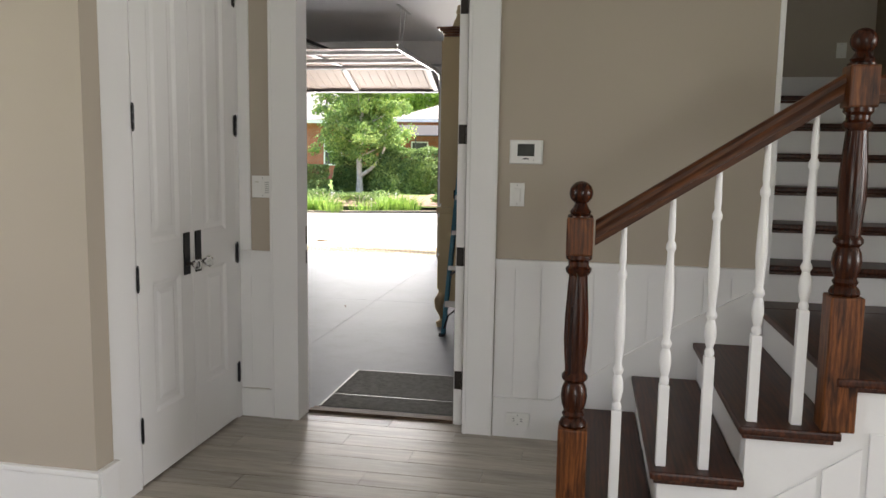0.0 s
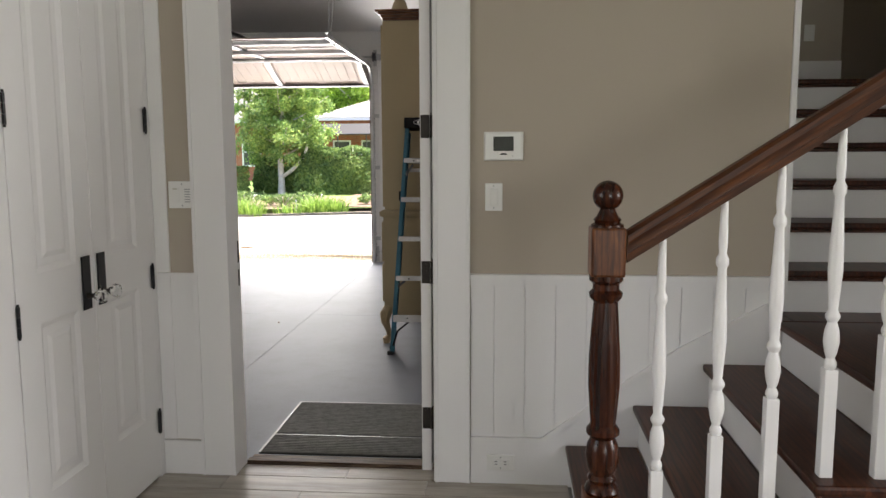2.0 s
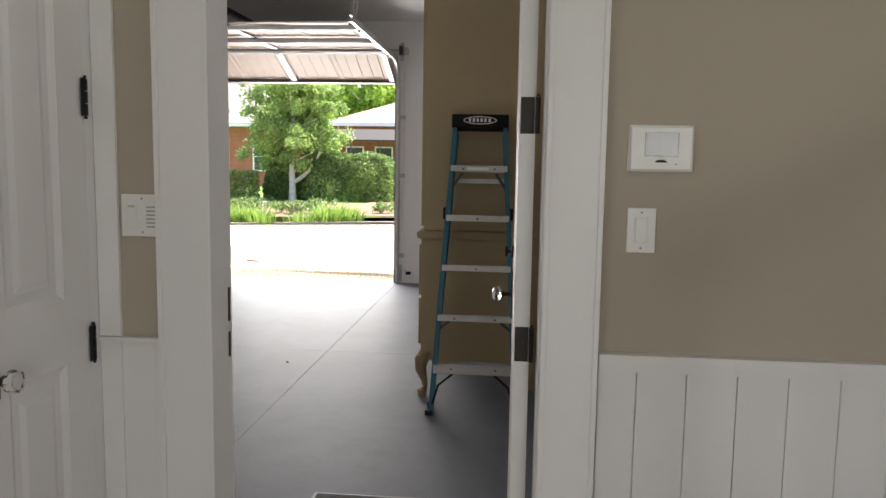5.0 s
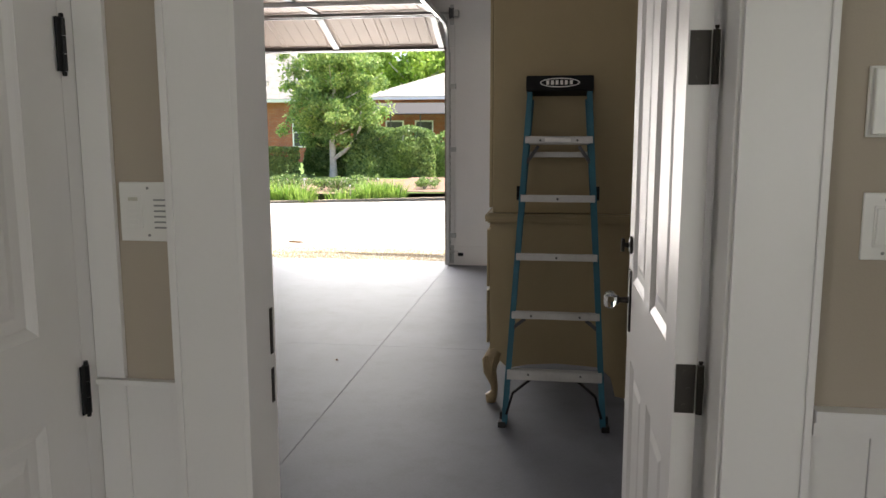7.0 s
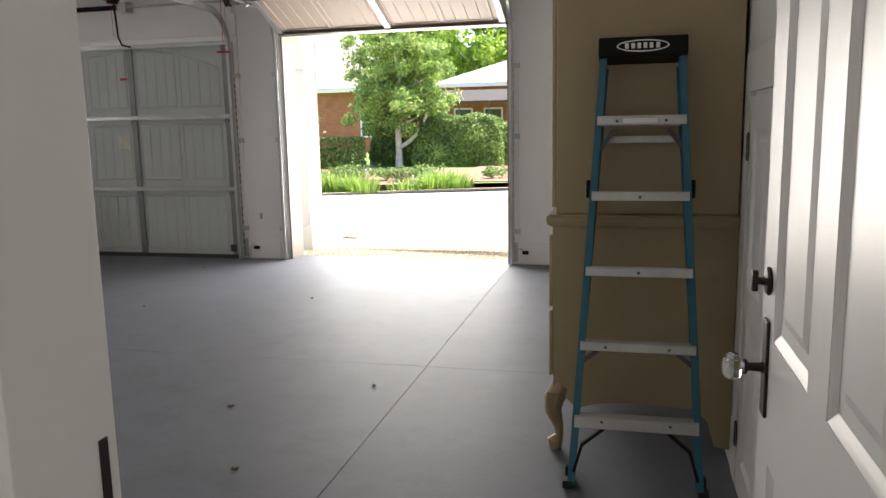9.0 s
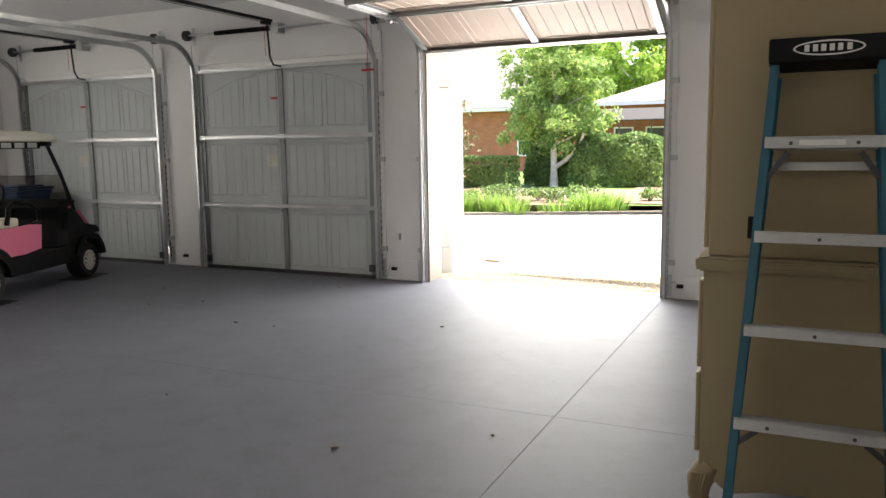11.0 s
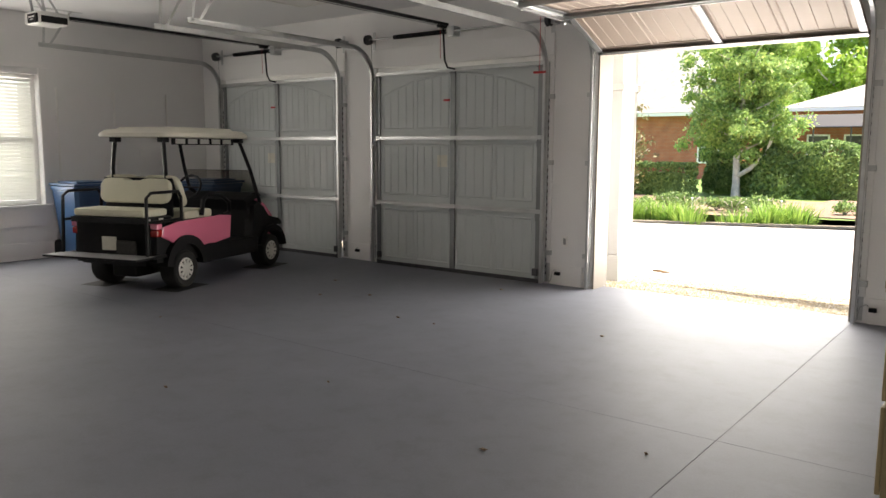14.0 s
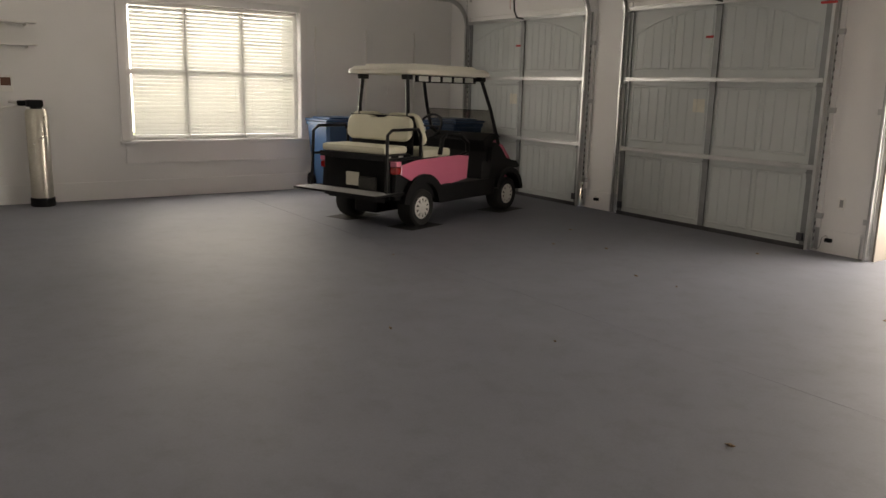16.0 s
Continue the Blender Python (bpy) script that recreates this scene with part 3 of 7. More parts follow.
# ---- outdoors ----
structure("ground", boxes((-400, 400, 11.50, 500, -0.6, -0.13), (-400, 400, -400, 11.50, -0.6, -0.30)), M_LAWN, "mown lawn running to the horizon")
structure("driveway", boxes((-30, 12, 11.552, 18.0, -0.5, -0.06)), M_DRIVE, "sunlit pale concrete driveway")
bm = bmesh.new()
prism(bm, [(-30, 18.002), (12, 18.002), (12, 25.3), (-1.5, 22.3), (-3.6, 20.5), (-5.9, 19.6), (-7.6, 18.9), (-10, 18.0), (-30, 18.0)], "z", -0.5, -0.06)
structure("drive_apron", bm, M_DRIVE, "sunlit pale concrete driveway")
# unseen pale slab, added so sunlight bounces neutral onto the blinds
structure("side_path", boxes((-22, -11.7, 3.0, 11.40, -0.5, -0.28)), M_DRIVE, "unseen pale concrete slab added to bounce sunlight onto the blinds")
structure("gravel_strip", boxes((-12, 2.0, 11.555, 12.55, -0.3, -0.052)), M_GRAVEL, "strip of small tan pebbles along the garage")


# ---- stairs ----
RISE = 0.1875


def tz(k):
    """Height of the k-th tread."""
    return HF + RISE * k


TREADS = [(-0.035, 0.275, 1), (0.25, 0.565, 2), (0.537, 0.862, 3)]


def stairs():
    s = thing("staircase", "oak-stained wooden stairs with white risers beside a wainscoted wall", "stairs", (0, 0, 0))
    for x0, x1, k in TREADS:
        part("tread", boxes((x0, x1, 2.685, WA - 0.02, tz(k) - 0.03, tz(k)), r=0.009), M_WOOD_X, s, "dark-stained oak tread")
        part("riser", boxes((x0 + 0.028, x0 + 0.045, 2.735, WA - 0.02, tz(k - 1) + 0.001, tz(k) - 0.031)), M_TRIM, s, "white painted riser")
        part("nosing_moulding", boxes((x0 + 0.014, x1 - 0.02, 2.70, 2.733, tz(k) - 0.047, tz(k) - 0.031), r=0.004), M_WOOD_X, s)
    part("tread", boxes((0.832, 2.148, 2.685, 3.9095, tz(4) - 0.03, tz(4)), (0.90, 2.148, 3.9105, 4.15, tz(4) - 0.03, tz(4)), r=0.009), M_WOOD_X, s, "dark-stained oak landing")
    part("riser", boxes((0.860, 0.877, 2.735, WA - 0.02, tz(3) + 0.001, tz(4) - 0.031)), M_TRIM, s, "white painted riser")
    part("nosing_moulding", boxes((0.852, 2.14, 2.70, 2.733, tz(4) - 0.047, tz(4) - 0.031), r=0.004), M_WOOD_X, s)
    for i in range(6):
        z, y = tz(4) + RISE * (i + 1), 4.09 + 0.262 * i
        deep = 0.30 if i < 5 else 1.27
        part("tread", boxes((0.875, 2.148, y, y + deep, z - 0.03, z), r=0.009), M_WOOD_X, s, "dark-stained oak tread")
        part("riser", boxes((0.875, 2.148, y + 0.028, y + 0.045, z - RISE, z - 0.031)), M_TRIM, s, "white painted riser")
        part("riser_moulding", boxes((0.875, 2.148, y + 0.012, y + 0.027, z - 0.047, z - 0.031), r=0.003), M_WOOD_X, s)
    bm = bmesh.new()
    prism(bm, [(-0.015, 0.0), (2.14, 0.0), (2.14, tz(4) - 0.031), (0.8605, tz(4) - 0.031), (0.8605, tz(3) - 0.031), (0.5655, tz(3) - 0.031), (0.5655, tz(2) - 0.031), (0.2785, tz(2) - 0.031), (0.2785, tz(1) - 0.031), (-0.0065, tz(1) - 0.031)], "y", 2.715, 2.734)
    part("stringer", bm, M_TRIM, s, "white painted stair side panelling")
    part("landing_nosing", boxes((0.862, 0.8995, 3.9145, 4.15, tz(4) - 0.03, tz(4)), r=0.002), M_WOOD_X, s, "dark-stained oak landing edge")
    part("riser", boxes((0.928, 0.945, 3.9115, 4.117, tz(3) + 0.001, tz(4) - 0.031)), M_TRIM, s, "white painted riser")
    part("tread", boxes((0.876, 0.927, 3.9115, 4.117, tz(3) - 0.03, tz(3))), M_WOOD_X, s, "dark-stained oak tread return")
    part("landing_fascia", boxes((0.86, 0.875, 3.912, 4.16, tz(3), tz(4) - 0.031), (0.876, 2.148, 4.118, 4.134, tz(3), tz(4) - 0.031)), M_TRIM, s, "white painted board under the landing")
    bm = bmesh.new()
    for x0, x1, z0, z1a, z1b in ((0.815, 0.935, 0.1, 0.46, 0.545), (0.955, 1.6, 0.1, 0.60, 0.60), (0.40, 0.80, 0.1, 0.17, 0.44)):
        prism(bm, [(x0, z0), (x1, z0), (x1, z1b), (x0, z1a)], "y", 2.708, 2.7145, 0.003)
    part("side_panel", bm, M_TRIM, s, "white raised panel")


stairs()


def newel(at, base_low, base_top, block_low, block_top, ball_z, name_label):
    n = thing("newel_post", name_label, "stair post", at)
    w = 0.052
    part("base_block", boxes((-w, w, -w, w, base_low, base_top), r=0.006), M_WOOD, n, "square oak base block with bold grain")
    h0, h1 = base_top - 0.002, block_low + 0.002
    d = h1 - h0
    prof = [(0.044, h0), (0.049, h0 + 0.012), (0.044, h0 + 0.026), (0.034, h0 + 0.036), (0.041, h0 + 0.048), (0.034, h0 + 0.06), (0.043, h0 + 0.085), (0.047, h0 + 0.115), (0.043, h0 + 0.145), (0.034, h0 + 0.165),
            (0.046, h0 + 0.178), (0.046, h0 + 0.19), (0.035, h0 + 0.205), (0.039, h0 + 0.25), (0.044, h0 + 0.32), (0.043, h0 + 0.40), (0.036, h0 + d - 0.115), (0.033, h0 + d - 0.075), (0.044, h0 + d - 0.062), (0.046, h0 + d - 0.05), (0.036, h0 + d - 0.04), (0.036, h0 + d - 0.025), (0.046, h0 + d - 0.015), (0.046, h1)]
    bm = bmesh.new()
    lathe(bm, prof, 48, flutes=(12, 0.0035, h0 + 0.215, h0 + d - 0.085))
    part("turned_shaft", bm, M_WOODDARK, n, "turned and fluted dark oak shaft", True)
    part("top_block", boxes((-0.046, 0.046, -0.046, 0.046, block_low, block_top), r=0.007), M_WOOD, n, "square oak top block")
    bm = bmesh.new()
    z = block_top - 0.002
    lathe(bm, [(0.044, z), (0.044, z + 0.008), (0.034, z + 0.014), (0.038, z + 0.022), (0.030, z + 0.03), (0.022, z + 0.045)] + [(0.041 * math.cos(radians(a)), ball_z + 0.041 * math.sin(radians(a))) for a in range(-60, 90, 10)] + [(0.003, ball_z + 0.041)], 32)
    part("ball_finial", bm, M_WOODDARK, n, "polished dark wooden ball", True)
    return n


newel((-0.022, 2.745, 0.0), 0.0, 0.538, 1.160, 1.293, 1.377, "dark oak newel post with ball finial at the stair foot")
newel((0.850, 2.745, 0.0), tz(3), 1.058, 1.672, 1.806, 1.884, "dark oak newel post with a ball finial at the landing")


def baluster(at, square_top, top):
    b = thing("baluster", "white turned wooden stair baluster", "baluster", at, 0, "balusters of the staircase")
    part("square_foot", boxes((-0.0175, 0.0175, -0.0175, 0.0175, 0, square_top), r=0.003), M_TRIM, b)
    z = square_top
    prof = [(0.012, z - 0.001), (0.0165, z + 0.008), (0.0165, z + 0.018), (0.011, z + 0.03), (0.016, z + 0.045), (0.021, z + 0.075), (0.019, z + 0.105), (0.012, z + 0.13), (0.019, z + 0.142), (0.019, z + 0.15), (0.012, z + 0.162), (0.015, z + 0.20), (0.0195, z + 0.27), (0.0185, z + 0.33), (0.0135, z + 0.43), (0.0115, z + 0.47), (0.017, z + 0.48), (0.017, z + 0.495), (0.010, z + 0.51), (0.0125, z + 0.54), (0.009, top)]
    bm = bmesh.new()
    lathe(bm, prof, 24, flutes=(8, 0.0014, z + 0.19, z + 0.44))
    part("turned_shaft", bm, M_TRIM, b, "white turned shaft", True)


def rail_z(x):
    return 1.236 + (x - 0.025) * 0.648


for x, k, q in ((0.130, 1, 0.605), (0.290, 2, 0.710), (0.436, 2, 0.820), (0.586, 3, 0.906), (0.731, 3, 1.000)):
    baluster((x, 2.76, tz(k)), q - tz(k), rail_z(x) - 0.035 - tz(k))
for i in range(7):
    baluster((1.035 + 0.152 * i, 2.76, tz(4)), 0.40, 0.90)


def handrail(a, b, label):
    """A moulded rail from a to b, built level along x and then tilted."""
    length = math.hypot(b[0] - a[0], b[2] - a[2])
    slope = math.degrees(math.atan2(b[2] - a[2], b[0] - a[0]))
    h = thing("handrail", label, "handrail")
    h.matrix_world = pose(*a, 0, -slope, 0)
    c = math.cos(radians(slope))
    for name, sec, text in (("rail", [(-0.024, -0.020), (0.024, -0.020), (0.024, -0.005), (0.032, 0.012), (0.030, 0.030), (0.017, 0.042), (-0.017, 0.042), (-0.030, 0.030), (-0.032, 0.012), (-0.024, -0.005)], ""),
                            ("fillet", [(-0.022, -0.045), (0.022, -0.045), (0.025, -0.0205), (-0.025, -0.0205)], "plain lower fillet")):
        bm = bmesh.new()
        n = len(sec)
        t = math.tan(radians(slope))
        rings = [[bm.verts.new((x + v * c * t, u, v * c)) for u, v in sec] for x in (0, length * 0.33, length * 0.66, length)]
        for p, q in zip(rings, rings[1:]):
            for i in range(n):
                bm.faces.new((p[i], p[(i + 1) % n], q[(i + 1) % n], q[i]))
        bm.faces.new(rings[0][::-1])
        bm.faces.new(rings[-1])
        part(name, bm, M_WOOD_RAIL, h, text, name == "rail")


handrail((0.031, 2.757, rail_z(0.031)), (0.802, 2.757, rail_z(0.802)), "sloping dark oak handrail between the newel posts")
handrail((0.898, 2.757, 1.735), (2.148, 2.757, 1.735), "level dark oak handrail along the landing")
structure("stairwell_trim", boxes((0.862, 2.148, 6.675, 6.699, tz(4) + 1.14 + 0.001, 2.155), (2.125, 2.149, 4.2, 6.674, 1.0, 1.01), r=0.002), M_TRIM, "white painted stairwell baseboard")


# ---- doors ----
def panel_leaf(name, parent, w, h, t, rails, stiles, label, mat=None, raised=True):
    """A panelled leaf in the x-z plane from the hinge at x = 0: frame members and sunk fields with a moulded border."""
    mat = mat or M_TRIM
    bm = bmesh.new()
    xs = [(stiles[i][1], stiles[i + 1][0]) for i in range(len(stiles) - 1)]
    zs = [(rails[i][1], rails[i + 1][0]) for i in range(len(rails) - 1)]
    for a, b in stiles:
        box(bm, a, b, -t / 2, t / 2, 0, h)
    for a, b in rails:
        for c, d in xs:
            box(bm, c, d, -t / 2, t / 2, a, b)
    for c, d in xs:
        for a, b in zs:
            box(bm, c, d, -t / 2 + 0.010, t / 2 - 0.010, a, b)
            for s in (-1, 1):
                y0, y1 = s * (t / 2 - 0.010), s * (t / 2 - 0.001)
                vs = []
                for e, y in ((0.0, y1), (0.008, y1 - s * 0.003), (0.020, y0 + s * 0.0005)):
                    vs.append([bm.verts.new(p) for p in ((c + e, y, a + e), (d - e, y, a + e), (d - e, y, b - e), (c + e, y, b - e))])
                for u, v in zip(vs, vs[1:]):
                    for i in range(4):
                        bm.faces.new((u[i], u[(i + 1) % 4], v[(i + 1) % 4], v[i]))
                if raised:
                    r0 = [bm.verts.new(p) for p in ((c + 0.045, y0 + s * 0.0005, a + 0.045), (d - 0.045, y0 + s * 0.0005, a + 0.045), (d - 0.045, y0 + s * 0.0005, b - 0.045), (c + 0.045, y0 + s * 0.0005, b - 0.045))]
                    r1 = [bm.verts.new(p) for p in ((c + 0.065, y0 + s * 0.006, a + 0.065), (d - 0.065, y0 + s * 0.006, a + 0.065), (d - 0.065, y0 + s * 0.006, b - 0.065), (c + 0.065, y0 + s * 0.006, b - 0.065))]
                    for i in range(4):
                        bm.faces.new((r0[i], r0[(i + 1) % 4], r1[(i + 1) % 4], r1[i]))
                    bm.faces.new(r1)
    return part(name, bm, mat, parent, label)


def hinge(parent, at, barrel_dir, plate_dir, plate=0.04, h=0.10, mat=None):
    """A butt hinge: knuckled barrel and one leaf plate."""
    bm = bmesh.new()
    x, y, z = at
    for i in range(3):
        lathe(bm, [(0.0065, z - h / 2 + i * h / 3 + 0.001), (0.0065, z - h / 2 + (i + 1) * h / 3 - 0.001)], 10, (x, y, 0))
    lathe(bm, [(0.004, z - h / 2 - 0.008), (0.005, z - h / 2)], 8, (x, y, 0))
    lathe(bm, [(0.005, z + h / 2), (0.004, z + h / 2 + 0.008)], 8, (x, y, 0))
    px, py = plate_dir
    if abs(px) > abs(py):
        box(bm, min(x, x + px * plate), max(x, x + px * plate), y - 0.0015, y + 0.0015, z - h / 2, z + h / 2)
    else:
        box(bm, x - 0.0015, x + 0.0015, min(y, y + py * plate), max(y, y + py * plate), z - h / 2, z + h / 2)
    return part("hinge", bm, mat or M_BRONZE, parent, "dark bronze hinge")


def crystal_knob(parent, at, out, plate_h=0.20, plate_low=0.13, plate_w=0.05, plate_in="y"):
    """Back plate, neck and a faceted glass knob that sticks out along out (-1 or 1) on the x axis, or on y."""
    x, y, z = at
    if plate_in == "y":
        bm = boxes((min(x, x + out * 0.006), max(x, x + out * 0.006), y - plate_w / 2, y + plate_w / 2, z - plate_low, z - plate_low + plate_h), r=0.0025)
    k = part("knob_plate", bm, M_BLACKMETAL, parent, "black rectangular back plate")
    bm = bmesh.new()
    prof = [(0.012, 0.006), (0.012, 0.012), (0.008, 0.016), (0.008, 0.030), (0.014, 0.034), (0.014, 0.038)]
    lathe(bm, [(r, out * h) for r, h in prof], 14, (x, y, z), "x")
    part("knob_neck", bm, M_BRONZE, k, "dark bronze neck", True)
    bm = bmesh.new()
    lathe(bm, [(0.013, out * 0.0385), (0.025, out * 0.048), (0.028, out * 0.058), (0.025, out * 0.070), (0.014, out * 0.076)], 8, (x, y, z), "x")
    part("knob", bm, M_CRYSTAL, k, "clear faceted crystal knob")


def closet_door(y_hinge, s):
    """One leaf of the closet's pair; s: the way from the hinge to its free edge along y."""
    d = thing("closet_door", "closed white panelled closet door with black hardware", "door", (-1.868, y_hinge, HF + 0.012), 90 if s > 0 else -90, "pair of closet doors")
    w = 0.467
    panel_leaf("leaf", d, w, 2.395, 0.035, [(0, 0.29), (0.88, 1.05), (2.26, 2.395)], [(0, 0.12), (0.355, w)], "white painted panelled leaf")
    for z in (0.25, 0.91, 1.585, 2.25):
        hinge(d, (-0.004, -0.0235 if s > 0 else 0.0235, z), None, (1, 0), 0.004 if s > 0 else 0.02, 0.10, M_BLACKMETAL)
    return d


closet_door(2.932, 1)
closet_door(3.870, -1)
for y in (3.340, 3.448):
    k = thing("door_knob_set", "clear crystal knob on a black plate of the closed closet door", "door knob", (-1.849, y, 0.972), 0, "pair of closet knobs")
    crystal_knob(k, (0, 0, 0), 1, 0.20, 0.052, 0.056)

garage_side = thing("entry_door", "open white panelled door with dark bronze hinges and crystal knob", "door", (-0.655, 4.035, 0.008), 90.6)
panel_leaf("leaf", garage_side, 0.905, 2.43, 0.045, [(0, 0.24), (0.78, 1.02), (2.30, 2.43)], [(0, 0.12), (0.395, 0.51), (0.785, 0.905)], "white glossy panelled leaf")
for z in (0.28, 0.955, 1.60, 2.26):
    bm = boxes((-0.003, -0.0005, -0.019, 0.019, z - 0.05, z + 0.05))
    lathe(bm, [(0.007, z - 0.05), (0.007, z + 0.05)], 10, (-0.006, -0.028, 0))
    lathe(bm, [(0.003, z + 0.051), (0.005, z + 0.058)], 8, (-0.006, -0.028, 0))
    for q in (-0.035, 0.0, 0.035):
        lathe(bm, [(0.004, -0.0045), (0.004, -0.0005)], 8, (0, -0.006 + (0.008 if q else 0), z + q), "x")
    part("hinge", bm, M_BRONZE, garage_side, "dark bronze butt hinge")
bm = boxes((0.815, 0.86, 0.0226, 0.029, 0.86, 1.05), r=0.003)
kp = part("handle_plate", bm, M_BRONZE, garage_side, "dark bronze handle plate")
bm = bmesh.new()
lathe(bm, [(0.012, 0.028), (0.009, 0.034), (0.008, 0.055), (0.015, 0.06), (0.015, 0.064)], 14, (0.838, 0, 0.955), "y")
part("handle_neck", bm, M_BRONZE, kp, "bronze neck", True)
bm = bmesh.new()
lathe(bm, [(0.013, 0.0645), (0.026, 0.074), (0.029, 0.085), (0.025, 0.097), (0.013, 0.103)], 8, (0.838, 0, 0.955), "y")
part("knob", bm, M_CRYSTAL, kp, "clear faceted crystal knob")
bm = bmesh.new()
lathe(bm, [(0.026, 0.0226), (0.028, 0.026), (0.024, 0.031), (0.008, 0.034), (0.006, 0.052)], 18, (0.838, 0, 1.125), "y")
box(bm, 0.832, 0.844, 0.045, 0.056, 1.105, 1.145, 0.002)
part("deadbolt", bm, M_BRONZE, garage_side, "dark bronze thumb turn", True)


# ---- garage doors ----
def arch(x, a, b, low, rise):
    m, h = (a + b) / 2, (b - a) / 2
    return low + rise * (1 - ((x - m) / h) ** 2)


def section_mesh(w, h, top, mid_gap=0.05):
    """One section of a garage door, inner face towards -y: skin, recessed fields outlined, beads."""
    bm = boxes((0, w, 0, 0.012, 0.003, h - 0.003))
    half = w / 2
    for s0 in (0.10, half + 0.055):
        span = half - 0.155
        for i in range(2):
            a = s0 + i * (span / 2 + 0.012)
            b = a + span / 2 - 0.024
            z0, z1 = 0.085, h - 0.085
            if top:
                pts = [(a, z0), (b, z0)] + [(a + (b - a) * q, arch(a + (b - a) * q, 0, w, h - 0.33, 0.27)) for q in (1, 0.75, 0.5, 0.25, 0)]
            else:
                pts = [(a, z0), (b, z0), (b, z1), (a, z1)]
            n = len(pts)
            cx, cz = sum(p[0] for p in pts) / n, sum(p[1] for p in pts) / n
            o = [bm.verts.new((p[0], -0.0005, p[1])) for p in pts]
            m1 = [bm.verts.new((p[0] + (0.008 if p[0] < cx else -0.008), -0.007, p[1] + (0.008 if p[1] < cz else -0.008))) for p in pts]
            m2 = [bm.verts.new((p[0] + (0.018 if p[0] < cx else -0.018), -0.007, p[1] + (0.018 if p[1] < cz else -0.018))) for p in pts]
            m3 = [bm.verts.new((p[0] + (0.026 if p[0] < cx else -0.026), -0.0005, p[1] + (0.026 if p[1] < cz else -0.026))) for p in pts]
            for u, v in ((o, m1), (m1, m2), (m2, m3)):
                for k in range(n):
                    bm.faces.new((u[k], u[(k + 1) % n], v[(k + 1) % n], v[k]))
            for j in range(1, 4):
                x = a + (b - a) * j / 4
                zt = (arch(x, 0, w, h - 0.33, 0.27) if top else z1) - 0.03
                prism(bm, [(x - 0.004, -0.0005), (x, -0.005), (x + 0.004, -0.0005)], "z", z0 + 0.03, zt)
    return bm


SEC = 0.803


def garage_door(x0, x1, opened=False):
    w = x1 - x0 - 0.02
    d = thing("garage_door", "raised open sectional garage door, ivory inner skin tinted with driveway bounce" if opened else "closed grey sectional garage door with steel struts", "garage door", (x0 + 0.01, 11.235, GF), 0, "three garage doors")
    if opened:
        poses = [((0, 11.235 - 11.235, 2.44), 68), ((0, -0.735, 2.735), 90), ((0, -1.54, 2.735), 90)]
    else:
        poses = [((0, 0, 0.0), 0), ((0, 0, SEC), 0), ((0, 0, SEC * 2), 0)]
    for i, (at, tilt) in enumerate(poses):
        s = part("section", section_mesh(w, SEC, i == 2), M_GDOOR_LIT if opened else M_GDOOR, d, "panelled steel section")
        s.matrix_basis = pose(*at, tilt, 0, 0)
        for j, x in enumerate((0.0, w / 2 - 0.035, w - 0.06)):
            p = part("stile", boxes((x, x + (0.06 if j != 1 else 0.07), -0.022, -0.0085, 0.004, SEC - 0.004), r=0.002), M_STILE, s, "galvanised stile")
        zs = (SEC - 0.012,) if i < 2 else (SEC - 0.03,)
        for z in zs:
            bm = boxes((0.0, w, -0.040, -0.0225, z - 0.022, z + 0.022))
            box(bm, 0.0, w, -0.060, -0.0405, z - 0.022, z - 0.017)
            box(bm, 0.0, w, -0.060, -0.0405, z + 0.017, z + 0.022)
            part("strut", bm, M_STEEL, s, "galvanised reinforcing strut")
        if i == 0:
            part("bottom_rail", boxes((0, w, -0.03, -0.023, 0.0, 0.045), (0, w, -0.0225, 0.014, -0.006, 0.002), r=0.001), M_DARKSTEEL, s, "dull steel bottom rail")
            part("bottom_seal", boxes((0, w, -0.01, 0.012, -0.022, -0.007), r=0.002), M_SEAL, s, "black rubber bottom seal")
        bm = bmesh.new()
        for x in (0.03, w / 2, w - 0.03):
            box(bm, x - 0.035, x + 0.035, -0.027, -0.0225, SEC - 0.12, SEC - 0.038, 0.002)
            tube(bm, [(x - 0.035, -0.045, SEC - 0.066), (x + 0.035, -0.045, SEC - 0.066)], 0.006, 8)
        part("hinge", bm, M_STILE, s, "steel section hinges")
        for x, sgn in ((0.0, -1), (w, 1)):
            bm = bmesh.new()
            lathe(bm, [(0.008, sgn * 0.0), (0.022, sgn * 0.015), (0.022, sgn * 0.028), (0.006, sgn * 0.03)], 12, (x + sgn * 0.012, -0.055, SEC - 0.09), "x")
            part("roller", bm, M_STEEL, s, "track roller", True)
    if not opened:
        top = d
        part("pull_handle", boxes((w * 0.44, w * 0.44 + 0.09, -0.012, -0.001, 2.02, 2.045), r=0.003), M_REDP, d, "red plastic tag")
        part("label", boxes((w * 0.40, w * 0.40 + 0.16, -0.0026, -0.0006, 1.25, 1.39)), M_PAPER, d, "pale printed notice")
        part("bottom_lock", boxes((w - 0.08, w - 0.02, -0.05, -0.023, 0.08, 0.16), (0.02, 0.08, -0.05, -0.023, 0.08, 0.16), r=0.004), M_DARKSTEEL, d, "dark steel corner bracket")
    return d


